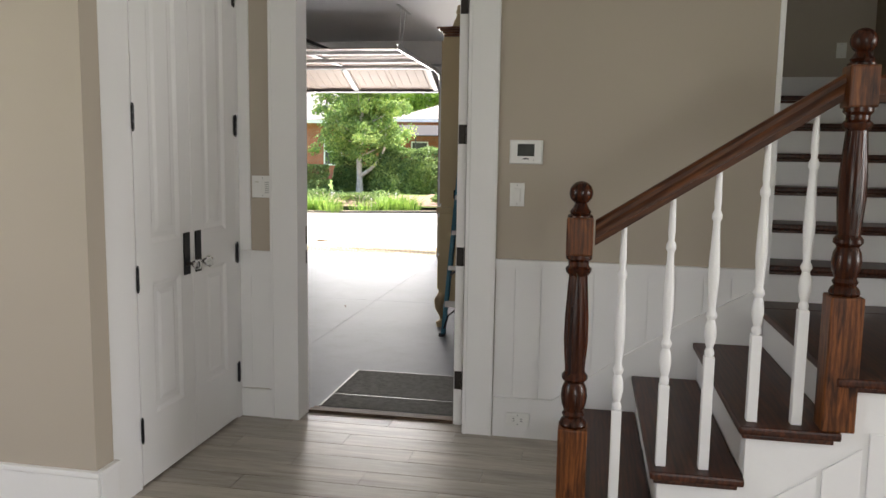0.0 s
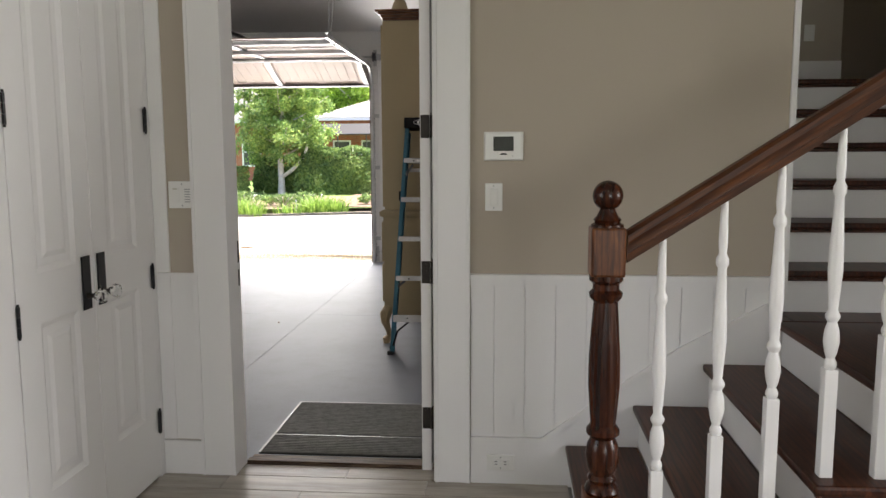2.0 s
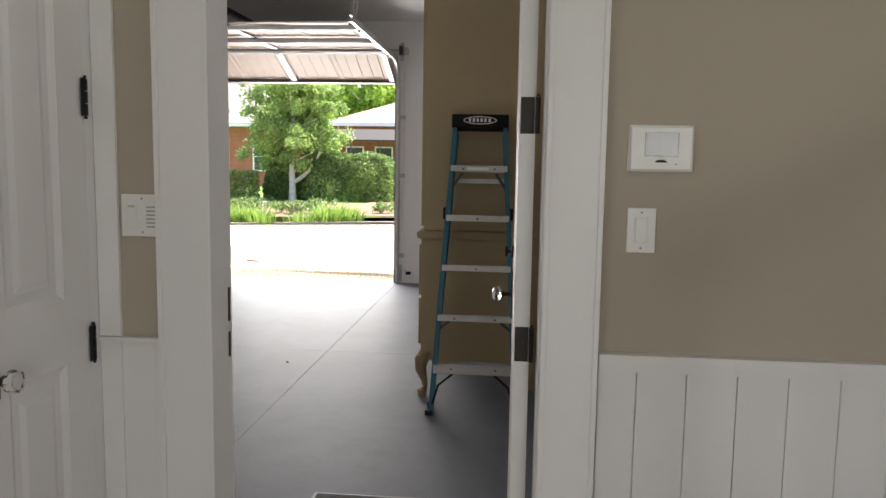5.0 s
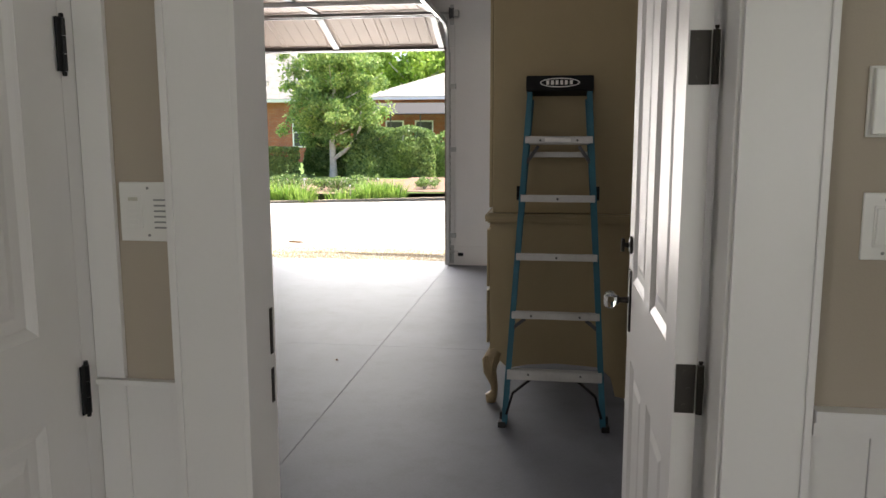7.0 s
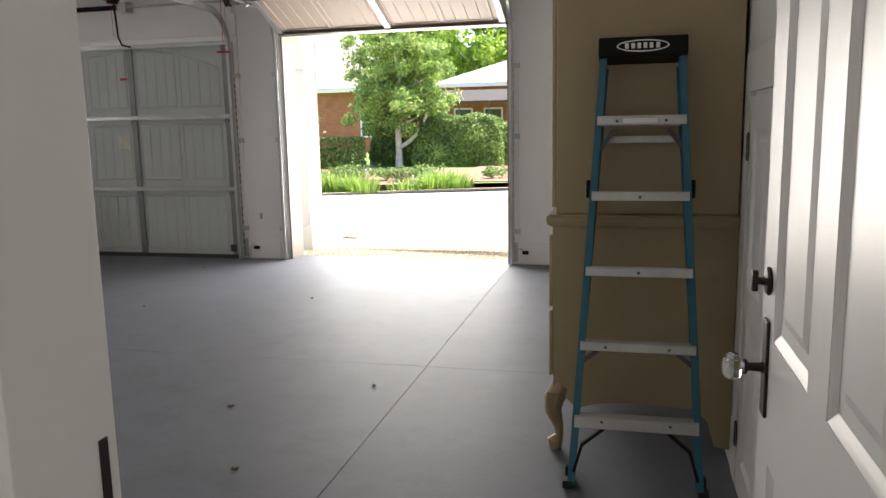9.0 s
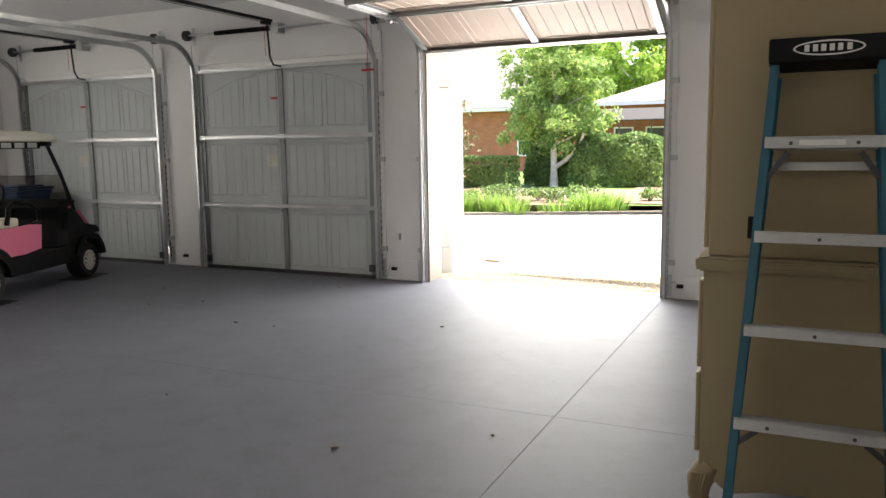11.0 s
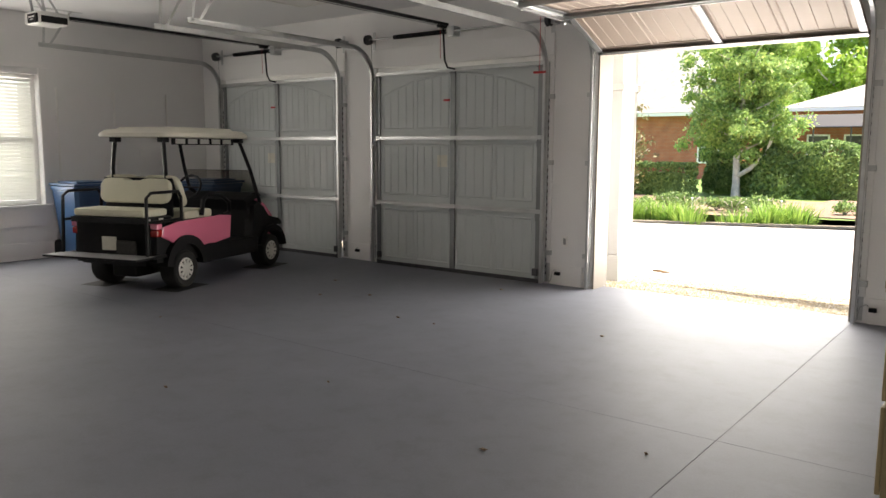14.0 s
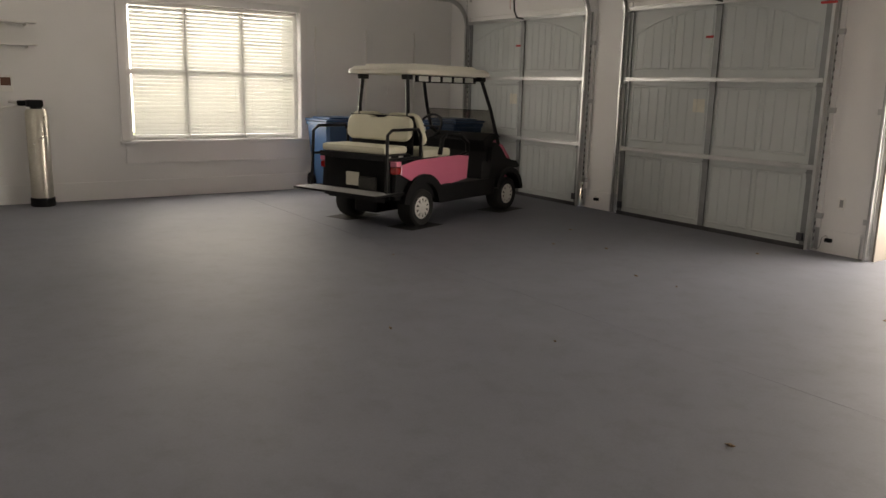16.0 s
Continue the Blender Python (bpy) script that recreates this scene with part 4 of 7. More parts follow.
def track_set(x0, x1):
    """Tracks, torsion bar, springs and hangers of one garage door."""
    t = thing("door_track", "galvanised garage door tracks with torsion bar and black spring", "door track", (x0, GY1, GF), 0, "three sets of door tracks")
    w = x1 - x0
    ztop = 2.66 - GF
    for x, s in ((-0.045, -1), (w + 0.045, 1)):
        path = [(x, -0.085, 0.01), (x, -0.085, ztop - 0.36)] + [(x, -0.085 - 0.36 + 0.36 * math.cos(radians(a)), ztop - 0.36 + 0.36 * math.sin(radians(a))) for a in range(10, 91, 10)] + [(x, -2.72, ztop + 0.02)]
        bm = bmesh.new()
        n = len(path)
        for off_u, off_v, wu, wv in ((0, 0, 0.004, 0.056), (-s * 0.014, 0.026, 0.028, 0.004), (-s * 0.014, -0.026, 0.028, 0.004)):
            rings = []
            for i, p in enumerate(path):
                a, b = Vector(path[max(i - 1, 0)]), Vector(path[min(i + 1, n - 1)])
                dd = (b - a).normalized()
                nv = Vector((0, dd.z, -dd.y))
                c = Vector(p) + Vector((off_u, 0, 0)) + nv * off_v
                rings.append([bm.verts.new(c + Vector((a_ * wu / 2, 0, 0)) + nv * b_ * wv / 2) for a_, b_ in ((-1, -1), (1, -1), (1, 1), (-1, 1))])
            for a, b in zip(rings, rings[1:]):
                for i in range(4):
                    bm.faces.new((a[i], a[(i + 1) % 4], b[(i + 1) % 4], b[i]))
            bm.faces.new(rings[0][::-1])
            bm.faces.new(rings[-1])
        part("track", bm, M_STEEL, t, "galvanised curved track")
        bm2 = bmesh.new()
        box(bm2, min(x, x + s * 0.045), max(x, x + s * 0.045), -0.006, -0.001, 0.02, ztop + 0.22)
        box(bm2, x - 0.003 + s * 0.006, x + 0.001 + s * 0.006, -0.05, -0.0065, 0.02, ztop - 0.3)
        part("jamb_angle", bm2, M_STEEL, t, "galvanised jamb angle")
        xf = x + 0.0012 + s * 0.006
        part("slot", boxes(*[(xf, xf + 0.0008, -0.036, -0.020, 0.10 + 0.075 * i, 0.135 + 0.075 * i) for i in range(26)]), M_SEAL, t, "row of dark slots", kind="stuff")
        for z in (0.32, 1.30, 2.0):
            part("bracket", boxes((min(x + s * 0.008, x + s * 0.07), max(x + s * 0.008, x + s * 0.07), -0.045, -0.007, z, z + 0.05), r=0.001), M_STEEL, t, "galvanised track bracket")
        bm = bmesh.new()
        bar(bm, [(x, -2.66, ztop + 0.02), (x, -2.62, GC - GF)], 0.03, 0.004, (1, 0, 0))
        bar(bm, [(x, -2.58, ztop + 0.03), (x - s * 0.02, -2.30, GC - GF)], 0.03, 0.004, (1, 0, 0))
        box(bm, x - 0.02, x + 0.02, -2.75, -2.15, GC - GF - 0.006, GC - GF - 0.001)
        part("hanger", bm, M_STEEL, t, "perforated steel hanger")
        bm = bmesh.new()
        lathe(bm, [(0.02, 0), (0.062, 0.006), (0.062, 0.014), (0.05, 0.018), (0.05, 0.045), (0.062, 0.05), (0.02, 0.056)], 20, (x - 0.028 + s * 0.03, -0.11, 2.775 - GF), "x")
        part("cable_drum", bm, M_DARKSTEEL, t, "dark cable drum", True)
        box_b = boxes((x - 0.03 + s * 0.075, x + 0.03 + s * 0.075, -0.12, -0.001, 2.74 - GF, 2.81 - GF), r=0.003)
        part("end_bearing", box_b, M_STEEL, t, "bearing plate")
        bm = bmesh.new()
        tube(bm, [(x - s * 0.03, -0.06, 0.06), (x - s * 0.02, -0.10, 2.72 - GF)], 0.002, 6)
        part("lift_cable", bm, M_DARKSTEEL, t, "steel lift cable")
    bm = bmesh.new()
    tube(bm, [(-0.13, -0.11, 2.775 - GF), (w + 0.13, -0.11, 2.775 - GF)], 0.013, 12)
    part("torsion_bar", bm, M_STEEL, t, "galvanised torsion bar", True)
    bm = bmesh.new()
    a, b = 0.36, w / 2 - 0.06
    tube(bm, [(a, -0.11, 2.775 - GF), (a + 0.05, -0.11, 2.775 - GF)], 0.026, 14)
    n = 34
    for i in range(n):
        x = a + 0.05 + (b - a - 0.05) * i / n
        lathe(bm, [(0.024, 0), (0.028, 0.006), (0.024, 0.013)], 12, (x, -0.11, 2.775 - GF), "x")
    part("torsion_spring", bm, M_BLACKMETAL, t, "black coiled torsion spring", True)
    part("centre_bracket", boxes((w / 2 - 0.04, w / 2 + 0.06, -0.13, -0.001, 2.72 - GF, 2.83 - GF), r=0.004), M_STEEL, t, "steel centre bracket")


def opener(x, y_motor, opened=False):
    o = thing("garage_door_opener", "white and black ceiling-hung garage door opener", "garage door opener", (x, y_motor, GC), 0, "garage door openers")
    z = -0.40
    bm = boxes((-0.17, 0.15, -0.16, 0.18, z, z + 0.13), r=0.03)
    part("housing", bm, M_WHITEP, o, "white rounded housing")
    part("lamp_cover", boxes((-0.235, -0.165, -0.13, 0.15, z + 0.015, z + 0.115), r=0.02), M_WHITEP, o, "white lamp cover")
    part("face_plate", boxes((-0.06, 0.14, -0.175, -0.155, z + 0.006, z + 0.10), r=0.004), M_BLACK, o, "black face plate")
    part("side_plate", boxes((0.1505, 0.158, -0.13, 0.15, z + 0.01, z + 0.08), r=0.003), M_BLACK, o, "black side plate")
    bm = boxes((-0.03, 0.10, -0.178, -0.1755, z + 0.060, z + 0.076), (0.0, 0.07, -0.178, -0.1755, z + 0.036, z + 0.044))
    part("marking", bm, M_WHITEP, o, "pale lettering bars")
    bm = boxes((-0.02, 0.02, 0.10, 11.10 - y_motor, z + 0.095, z + 0.125))
    box(bm, -0.035, -0.026, 0.18, 11.10 - y_motor - 0.1, z + 0.085, z + 0.09)
    box(bm, 0.026, 0.035, 0.18, 11.10 - y_motor - 0.1, z + 0.085, z + 0.09)
    part("rail", bm, M_BLACKMETAL, o, "black drive rail")
    for sx in (-0.13, 0.13):
        bm = bmesh.new()
        bar(bm, [(sx, -0.08, z + 0.12), (sx, -0.12, -0.001)], 0.03, 0.004, (1, 0, 0))
        bar(bm, [(sx, 0.06, z + 0.12), (sx, -0.10, -0.02)], 0.025, 0.004, (1, 0, 0))
        part("hanger", bm, M_STEEL, o, "perforated steel hanger")
    yy = 11.02 - y_motor - (2.35 if opened else 0)
    bm = boxes((-0.03, 0.03, yy - 0.08, yy + 0.04, z + 0.06, z + 0.094), r=0.004)
    zt = (2.34 - GC) if not opened else (2.76 - GC)
    tube(bm, [(0, yy, z + 0.07), (0.01, yy + 0.02, zt + 0.10), (0.02, yy + 0.06, zt + 0.02), (0.09, yy + 0.115, zt)], 0.011, 8)
    part("door_arm", bm, M_BLACKMETAL, o, "black bent door arm", True)
    bm = bmesh.new()
    tube(bm, [(0.0, yy - 0.05, z + 0.06), (0.005, yy - 0.05, z - 0.28)], 0.0025, 6)
    part("release_cord", bm, M_REDP, o, "red release cord")


for i, (a, b) in enumerate(DOORS):
    garage_door(a, b, i == 2)
    track_set(a, b)
for x in (-9.58, -6.47):
    opener(x, 8.06)
opener(-3.40, 8.06, True)


t = thing("ceiling_hatch", "flat white panel in a thin frame on the garage ceiling", "ceiling panel", (-7.90, 10.10, GC))
part("panel", boxes((-0.24, 0.24, -0.30, 0.30, -0.018, -0.001), r=0.003), M_WHITEP, t, "white flat panel")
part("frame", boxes((-0.27, -0.241, -0.33, 0.33, -0.026, -0.001), (0.241, 0.27, -0.33, 0.33, -0.026, -0.001), (-0.240, 0.240, -0.33, -0.301, -0.026, -0.001), (-0.240, 0.240, 0.301, 0.33, -0.026, -0.001), r=0.002), M_WHITEP, t, "thin white frame")


# ---- small fittings of the hall ----
def wall_plate(name, label, cat, at, w, h):
    t = thing(name, label, cat, at)
    part("plate", boxes((-w / 2, w / 2, -0.006, -0.0005, -h / 2, h / 2), r=0.0025), M_WHITEP, t, "white cover plate")
    for z in (-h / 2 + 0.012, h / 2 - 0.012):
        bm = bmesh.new()
        lathe(bm, [(0.003, -0.0075), (0.003, -0.0055)], 8, (0, 0, z), "y")
        part("screw", bm, M_GREYP, t)
    return t


t = thing("thermostat", "white wall thermostat with a dark square display", "thermostat", (-0.311, WA, 1.520))
part("mount_plate", boxes((-0.083, 0.083, -0.008, -0.0005, -0.060, 0.060), r=0.003), M_WHITEP, t, "white backing plate")
part("case", boxes((-0.078, 0.078, -0.022, -0.0085, -0.056, 0.056), r=0.004), M_WHITEP, t, "white case")
part("display", boxes((-0.042, 0.042, -0.0245, -0.0222, -0.020, 0.040), r=0.001), M_SCREEN, t, "dark glassy display")
bm = bmesh.new()
prism(bm, [(0.016 * math.cos(a), -0.036 + 0.007 * math.sin(a)) for a in [math.pi * i / 8 for i in range(9)]] , "y", -0.0245, -0.0222)
part("button", bm, M_BLACK, t, "dark half-round button")
part("status_light", boxes((0.036, 0.040, -0.0245, -0.0222, -0.042, -0.038)), M_GREYP, t)

t = wall_plate("light_switch", "white rocker light switch on a beige wall", "light switch", (-0.351, WA, 1.306), 0.074, 0.118)
part("rocker_frame", boxes((-0.0185, 0.0185, -0.0085, -0.0062, -0.036, 0.036), r=0.001), M_WHITEP, t)
part("rocker", boxes((-0.015, 0.015, -0.0115, -0.0087, -0.032, 0.032), r=0.002), M_WHITEP, t, "white rocker")

t = wall_plate("keypad_switch", "white double keypad plate with small printed buttons", "keypad", (-1.7175, WA - 0.002, 1.315), 0.122, 0.118)
for x0 in (-0.046, 0.008):
    part("insert", boxes((x0, x0 + 0.034, -0.0085, -0.0062, -0.034, 0.034), r=0.001), M_WHITEP, t, "white keypad insert")
for i in range(6):
    part("key", boxes((-0.040, -0.020, -0.0105, -0.0087, 0.022 - i * 0.011, 0.029 - i * 0.011), r=0.001), M_PAPER if i == 0 else M_WHITEP, t, "small key")
    part("legend_bar", boxes((0.013, 0.038, -0.0092, -0.0087, 0.022 - i * 0.011, 0.0255 - i * 0.011)), M_GREYP, t, "grey legend bar")

t = wall_plate("wall_outlet", "white double outlet lying sideways in the baseboard", "outlet", (-0.316, WA - 0.0165, 0.136), 0.122, 0.072)
for x in (-0.02, 0.02):
    part("socket", boxes((x - 0.016, x + 0.016, -0.0085, -0.0062, -0.017, 0.017), r=0.002), M_WHITEP, t, "white socket face")
    for z in (-0.006, 0.006):
        part("slot", boxes((x - 0.006, x + 0.006, -0.0092, -0.0087, z - 0.0015, z + 0.0015)), M_BLACK, t)
t = wall_plate("wall_outlet", "white outlet on the stairwell wall above the upper landing", "outlet", (1.915, 6.699, 2.36), 0.075, 0.118)
part("socket", boxes((-0.018, 0.018, -0.0085, -0.0062, -0.034, 0.034), r=0.002), M_WHITEP, t, "white socket face")

# strike plates on the left jamb
for z, h in ((1.05, 0.10), (0.93, 0.075)):
    t = thing("strike_plate", "dark bronze strike plate on the white door jamb", "door hardware", (DX0 + 0.0095, 4.02, z))
    part("plate", boxes((-0.001, 0.001, 0.010, 0.024, -h / 2, h / 2), r=0.0004), M_BRONZE, t)

# ---- ribbed mat in the garage ----
t = thing("door_mat", "charcoal ribbed doormat with pale seam on the garage floor", "doormat", (-1.10, 4.74, GF))
part("base", boxes((-0.45, 0.45, -0.405, 0.405, 0.0005, 0.006), r=0.002), M_MAT, t, "charcoal mat backing")
bm = bmesh.new()
y = -0.392
while y < 0.395:
    if not -0.156 < y < -0.138:
        for x0 in (-0.44,):
            n = 60
            prism(bm, [(y, 0.0062), (y + 0.003, 0.0115), (y + 0.009, 0.0115), (y + 0.012, 0.0062)], "x", -0.44, 0.44)
    y += 0.0225
part("rib", bm, M_RIB, t, "charcoal ribs", kind="stuff")
part("seam", boxes((-0.45, 0.45, -0.155, -0.143, 0.0062, 0.010), r=0.001), M_GREYP, t, "pale grey seam")
part("edging", boxes((-0.455, -0.443, -0.405, 0.405, 0.0062, 0.011), (0.443, 0.455, -0.405, 0.405, 0.0062, 0.011), (-0.443, 0.443, 0.396, 0.407, 0.0062, 0.011), r=0.001), M_GREYP, t, "grey mat edging")


# ---- stepladder ----
def stepladder():
    lean = 8.6
    t = thing("stepladder", "folded teal fibreglass stepladder with aluminium treads, leaning on the armoire", "ladder", (-0.912, 6.325, GF))
    t.matrix_world = pose(-0.912, 6.325, GF, -lean + 0.0)
    H = 1.80

    def hw(z):
        return 0.262 - (0.262 - 0.158) * z / H
    for s in (-1, 1):
        bm = bmesh.new()
        bar(bm, [(s * hw(0.02), 0.0, 0.02), (s * hw(1.74), 0.0, 1.74)], 0.004, 0.066, (0, 1, 0))
        for y in (-0.031, 0.031):
            bar(bm, [(s * (hw(0.02) - 0.012), y, 0.02), (s * (hw(1.74) - 0.012), y, 1.74)], 0.026, 0.004, (0, 1, 0))
        part("front_rail", bm, M_BLUE, t, "teal fibreglass side rail")
        bm = bmesh.new()
        bar(bm, [(s * (hw(0.05) - 0.004), 0.085, 0.05), (s * (hw(1.70) - 0.02), 0.055, 1.70)], 0.026, 0.022, (0, 1, 0))
        part("rear_rail", bm, M_BLUE, t, "teal rear rail")
        part("foot", boxes((s * 0.262 - 0.020, s * 0.262 + 0.020, -0.036, 0.038, 0.0, 0.030), r=0.004), M_SEAL, t, "black rubber foot")
        part("rear_foot", boxes((s * 0.262 - 0.018, s * 0.262 + 0.018, 0.068, 0.104, 0.012, 0.06), r=0.003), M_SEAL, t, "black rubber foot")
        bm = bmesh.new()
        bar(bm, [(s * (hw(0.05) - 0.02), -0.02, 0.07), (s * (hw(0.15) - 0.045), -0.02, 0.18), (s * 0.11, -0.02, 0.262)], 0.035, 0.012, (0, 0, 1))
        part("foot_brace", bm, M_BLACK, t, "black bent corner brace")
        bm = bmesh.new()
        z = 1.21
        box(bm, s * hw(z) - 0.012 + s * 0.006, s * hw(z) + 0.012 + s * 0.006, -0.01, 0.06, z - 0.035, z + 0.035, 0.003)
        part("spreader_lock", bm, M_BLACK, t, "black spreader bracket")
        for zz in (1.47, 0.585):
            bm = bmesh.new()
            bar(bm, [(s * (hw(zz) - 0.015), -0.025, zz - 0.11 if zz > 1 else zz - 0.07), (s * (hw(zz) - 0.075), -0.025, zz - 0.022)], 0.018, 0.004, (0, 1, 0))
            part("tread_brace", bm, M_DARKSTEEL, t, "steel tread brace")
    for k in range(5):
        z = 0.30 + 0.2985 * k
        w = hw(z) - 0.006
        d = 0.075
        bm = boxes((-w, w, -0.045, 0.04, z - 0.004, z), (-w, w, -0.045, -0.041, z - 0.048 if k == 0 else z - 0.035, z - 0.0045), (-w, w, 0.036, 0.04, z - 0.03, z - 0.0045), r=0.0015)
        for q in range(7):
            box(bm, -w, w, -0.04 + q * 0.011, -0.0365 + q * 0.011, z + 0.0002, z + 0.002)
        tr = part("tread", bm, M_ALU, t, "ribbed aluminium tread")
        for x in ((-w * 0.55, w * 0.55) if k in (0, 1, 4) else (0.0,)):
            bm = bmesh.new()
            lathe(bm, [(0.006, -0.047), (0.006, -0.0452)], 10, (x, 0, z - 0.02), "y")
            part("rivet", bm, M_DARKSTEEL, tr)
        if k == 4:
            part("sticker", boxes((-0.07, 0.06, -0.0465, -0.0452, z - 0.027, z - 0.010)), M_WHITEP, tr, "white sticker")
    for w, y, z in ((0.15, 0.05, 1.40),):
        part("back_bar", boxes((-w, w, y, y + 0.008, z, z + 0.028), r=0.002), M_ALU, t, "aluminium rear bar")
    cap = part("top_cap", boxes((-0.170, 0.170, -0.060, 0.095, 1.725, 1.802), r=0.008), M_BLACK, t, "black moulded top cap")
    part("tool_slot", boxes((-0.12, -0.02, 0.0, 0.05, 1.8022, 1.806), (0.02, 0.12, 0.0, 0.05, 1.8022, 1.806), r=0.001), M_GREYP, cap, "shallow tray")
    bm = bmesh.new()
    n = 28
    outer = [(0.100 * math.cos(2 * math.pi * i / n), 1.764 + 0.024 * math.sin(2 * math.pi * i / n)) for i in range(n)]
    inner = [(0.094 * math.cos(2 * math.pi * i / n), 1.764 + 0.019 * math.sin(2 * math.pi * i / n)) for i in range(n)]
    vo = [bm.verts.new((x, -0.0615, z)) for x, z in outer]
    vi = [bm.verts.new((x, -0.0615, z)) for x, z in inner]
    for i in range(n):
        bm.faces.new((vo[i], vo[(i + 1) % n], vi[(i + 1) % n], vi[i]))
    for i, x in enumerate((-0.068, -0.044, -0.021, 0.002, 0.025, 0.050)):
        box(bm, x, x + 0.014, -0.0625, -0.0603, 1.754, 1.775)
    part("badge", bm, M_WHITEP, cap, "white oval badge with bars")


stepladder()


# ---- armoire ----
def armoire():
    t = thing("armoire", "tall cream painted armoire with cabriole feet and dark crown", "wardrobe", (-0.505, 6.66, GF))
    W, D = 0.77, 1.25       # out from the wall, and along it
    z = -GF
    bm = boxes((-0.755, -0.012, 0.012, D - 0.012, 1.075, 2.53), r=0.006)
    part("upper_case", bm, M_CREAM, t, "cream upper case")
    bm = bmesh.new()
    prism(bm, [(-0.015, 0.06), (-0.075, 0.07), (-0.10, 0.18), (-0.16, 0.235), (-0.40, 0.245), (-0.56, 0.235), (-0.66, 0.205), (-0.765, 0.30), (-0.768, 1.02), (-0.008, 1.02), (-0.008, 0.06)], "y", 0.01, D - 0.01, 0.003)
    part("lower_case", bm, M_CREAM, t, "cream lower case with a shaped apron")
    bm = bmesh.new()
    prof = [(0.0, 1.022), (-0.01, 1.03), (-0.022, 1.042), (-0.024, 1.058), (-0.012, 1.066), (0.0, 1.074)]
    for i, (o, zz) in enumerate(prof[:-1]):
        o2, z2 = prof[i + 1]
        q = -max(-o, -o2)
        box(bm, -0.768 + q, -0.004, 0.0 + q, D - q, zz, z2 - 0.0005, 0.001)
    part("waist_moulding", bm, M_CREAM, t, "cream waist moulding")
    for x, y in ((-0.735, 0.045), (-0.735, D - 0.05)):
        bm = bmesh.new()
        pts = [(x + 0.01, y, 0.30), (x - 0.028, y - 0.012, 0.235), (x - 0.030, y - 0.012, 0.18), (x - 0.006, y, 0.10), (x - 0.004, y, 0.06), (x - 0.022, y - 0.01, 0.035), (x - 0.022, y - 0.01, 0.0)]
        tube(bm, pts, [0.046, 0.047, 0.037, 0.021, 0.019, 0.034, 0.026], 14)
        f = part("cabriole_foot", bm, M_CREAMDARK, t, "carved cabriole foot", True)
        bm = bmesh.new()
        for a in range(5):
            tube(bm, [(x - 0.05 + 0.012 * a, y - 0.048, 0.275), (x - 0.055 + 0.010 * a, y - 0.058, 0.22), (x - 0.03 + 0.004 * a, y - 0.045, 0.165)], [0.006, 0.008, 0.003], 6)
        part("carving", bm, M_CREAMDARK, f, "carved acanthus leaf", True)
    bm = bmesh.new()
    for o, z0, z1 in ((0.0, 2.532, 2.552), (0.012, 2.553, 2.572), (0.03, 2.573, 2.588), (0.05, 2.589, 2.606)):
        box(bm, -0.755 - o, -0.004, 0.012 - o, D - 0.012 + o, z0, z1, 0.004)
    part("crown", bm, M_CROWN, t, "dark moulded crown")
    for i, (a, b) in enumerate(((0.04, 0.60), (0.65, 1.21))):
        part("door", boxes((-0.775, -0.757, a, b, 1.10, 2.50), r=0.005), M_CREAM, t, "cream upper door")
        part("drawer", boxes((-0.786, -0.770, a, b, 0.34, 0.64), r=0.005), M_CREAM, t, "cream drawer front")
        part("drawer", boxes((-0.786, -0.770, a, b, 0.66, 0.98), r=0.005), M_CREAM, t, "cream drawer front")
    t2 = thing("urn_ornament", "cream tapered urn ornament standing on the armoire", "ornament", (-1.150, 6.86, GF + 2.606))
    bm = bmesh.new()
    lathe(bm, [(0.075, 0.0), (0.078, 0.02), (0.062, 0.05), (0.05, 0.085), (0.034, 0.115), (0.03, 0.14), (0.038, 0.15), (0.036, 0.165), (0.03, 0.18), (0.028, 0.205), (0.02, 0.215)], 22)
    part("body", bm, M_CREAM, t2, "cream moulded body", True)
    bm = bmesh.new()
    lathe(bm, [(0.079, 0.002), (0.084, 0.01), (0.079, 0.018)], 22)
    part("foot_ring", bm, M_CREAM, t2, "", True)


armoire()

# low door in the east wall of the garage, blue board leaning past the armoire
t = thing("side_door", "closed low white panelled door in the garage wall", "door", (GX1 - 0.002, 6.455, GF), -90)
panel_leaf("leaf", t, 0.86, 1.545, 0.030, [(0, 0.14), (0.72, 0.84), (1.43, 1.545)], [(0, 0.10), (0.38, 0.48), (0.76, 0.86)], "white panelled leaf")
for z in (0.22, 1.36):
    hinge(t, (-0.012, -0.02, z), None, (1, 0), 0.03, 0.09, M_DARKSTEEL)
structure("side_door_trim", boxes((GX1 - 0.020, GX1 - 0.001, 6.472, 6.60, GF, 1.68), (GX1 - 0.020, GX1 - 0.001, 5.46, 5.58, GF, 1.68), (GX1 - 0.020, GX1 - 0.001, 5.582, 6.470, 1.535, 1.68), r=0.003), M_TRIM, "white painted door casing")
t = thing("blue_board", "bright blue board standing on the floor beyond the armoire", "board", (-1.33, 8.10, GF))
bm = bmesh.new()
prism(bm, [(-0.06, 0.0), (0.02, 0.0), (0.02, 0.20), (0.01, 0.24)], "y", 0, 0.3, 0.004)
part("board", bm, paint("bright_blue_plastic", (0.03, 0.16, 0.45), 0.4), t)


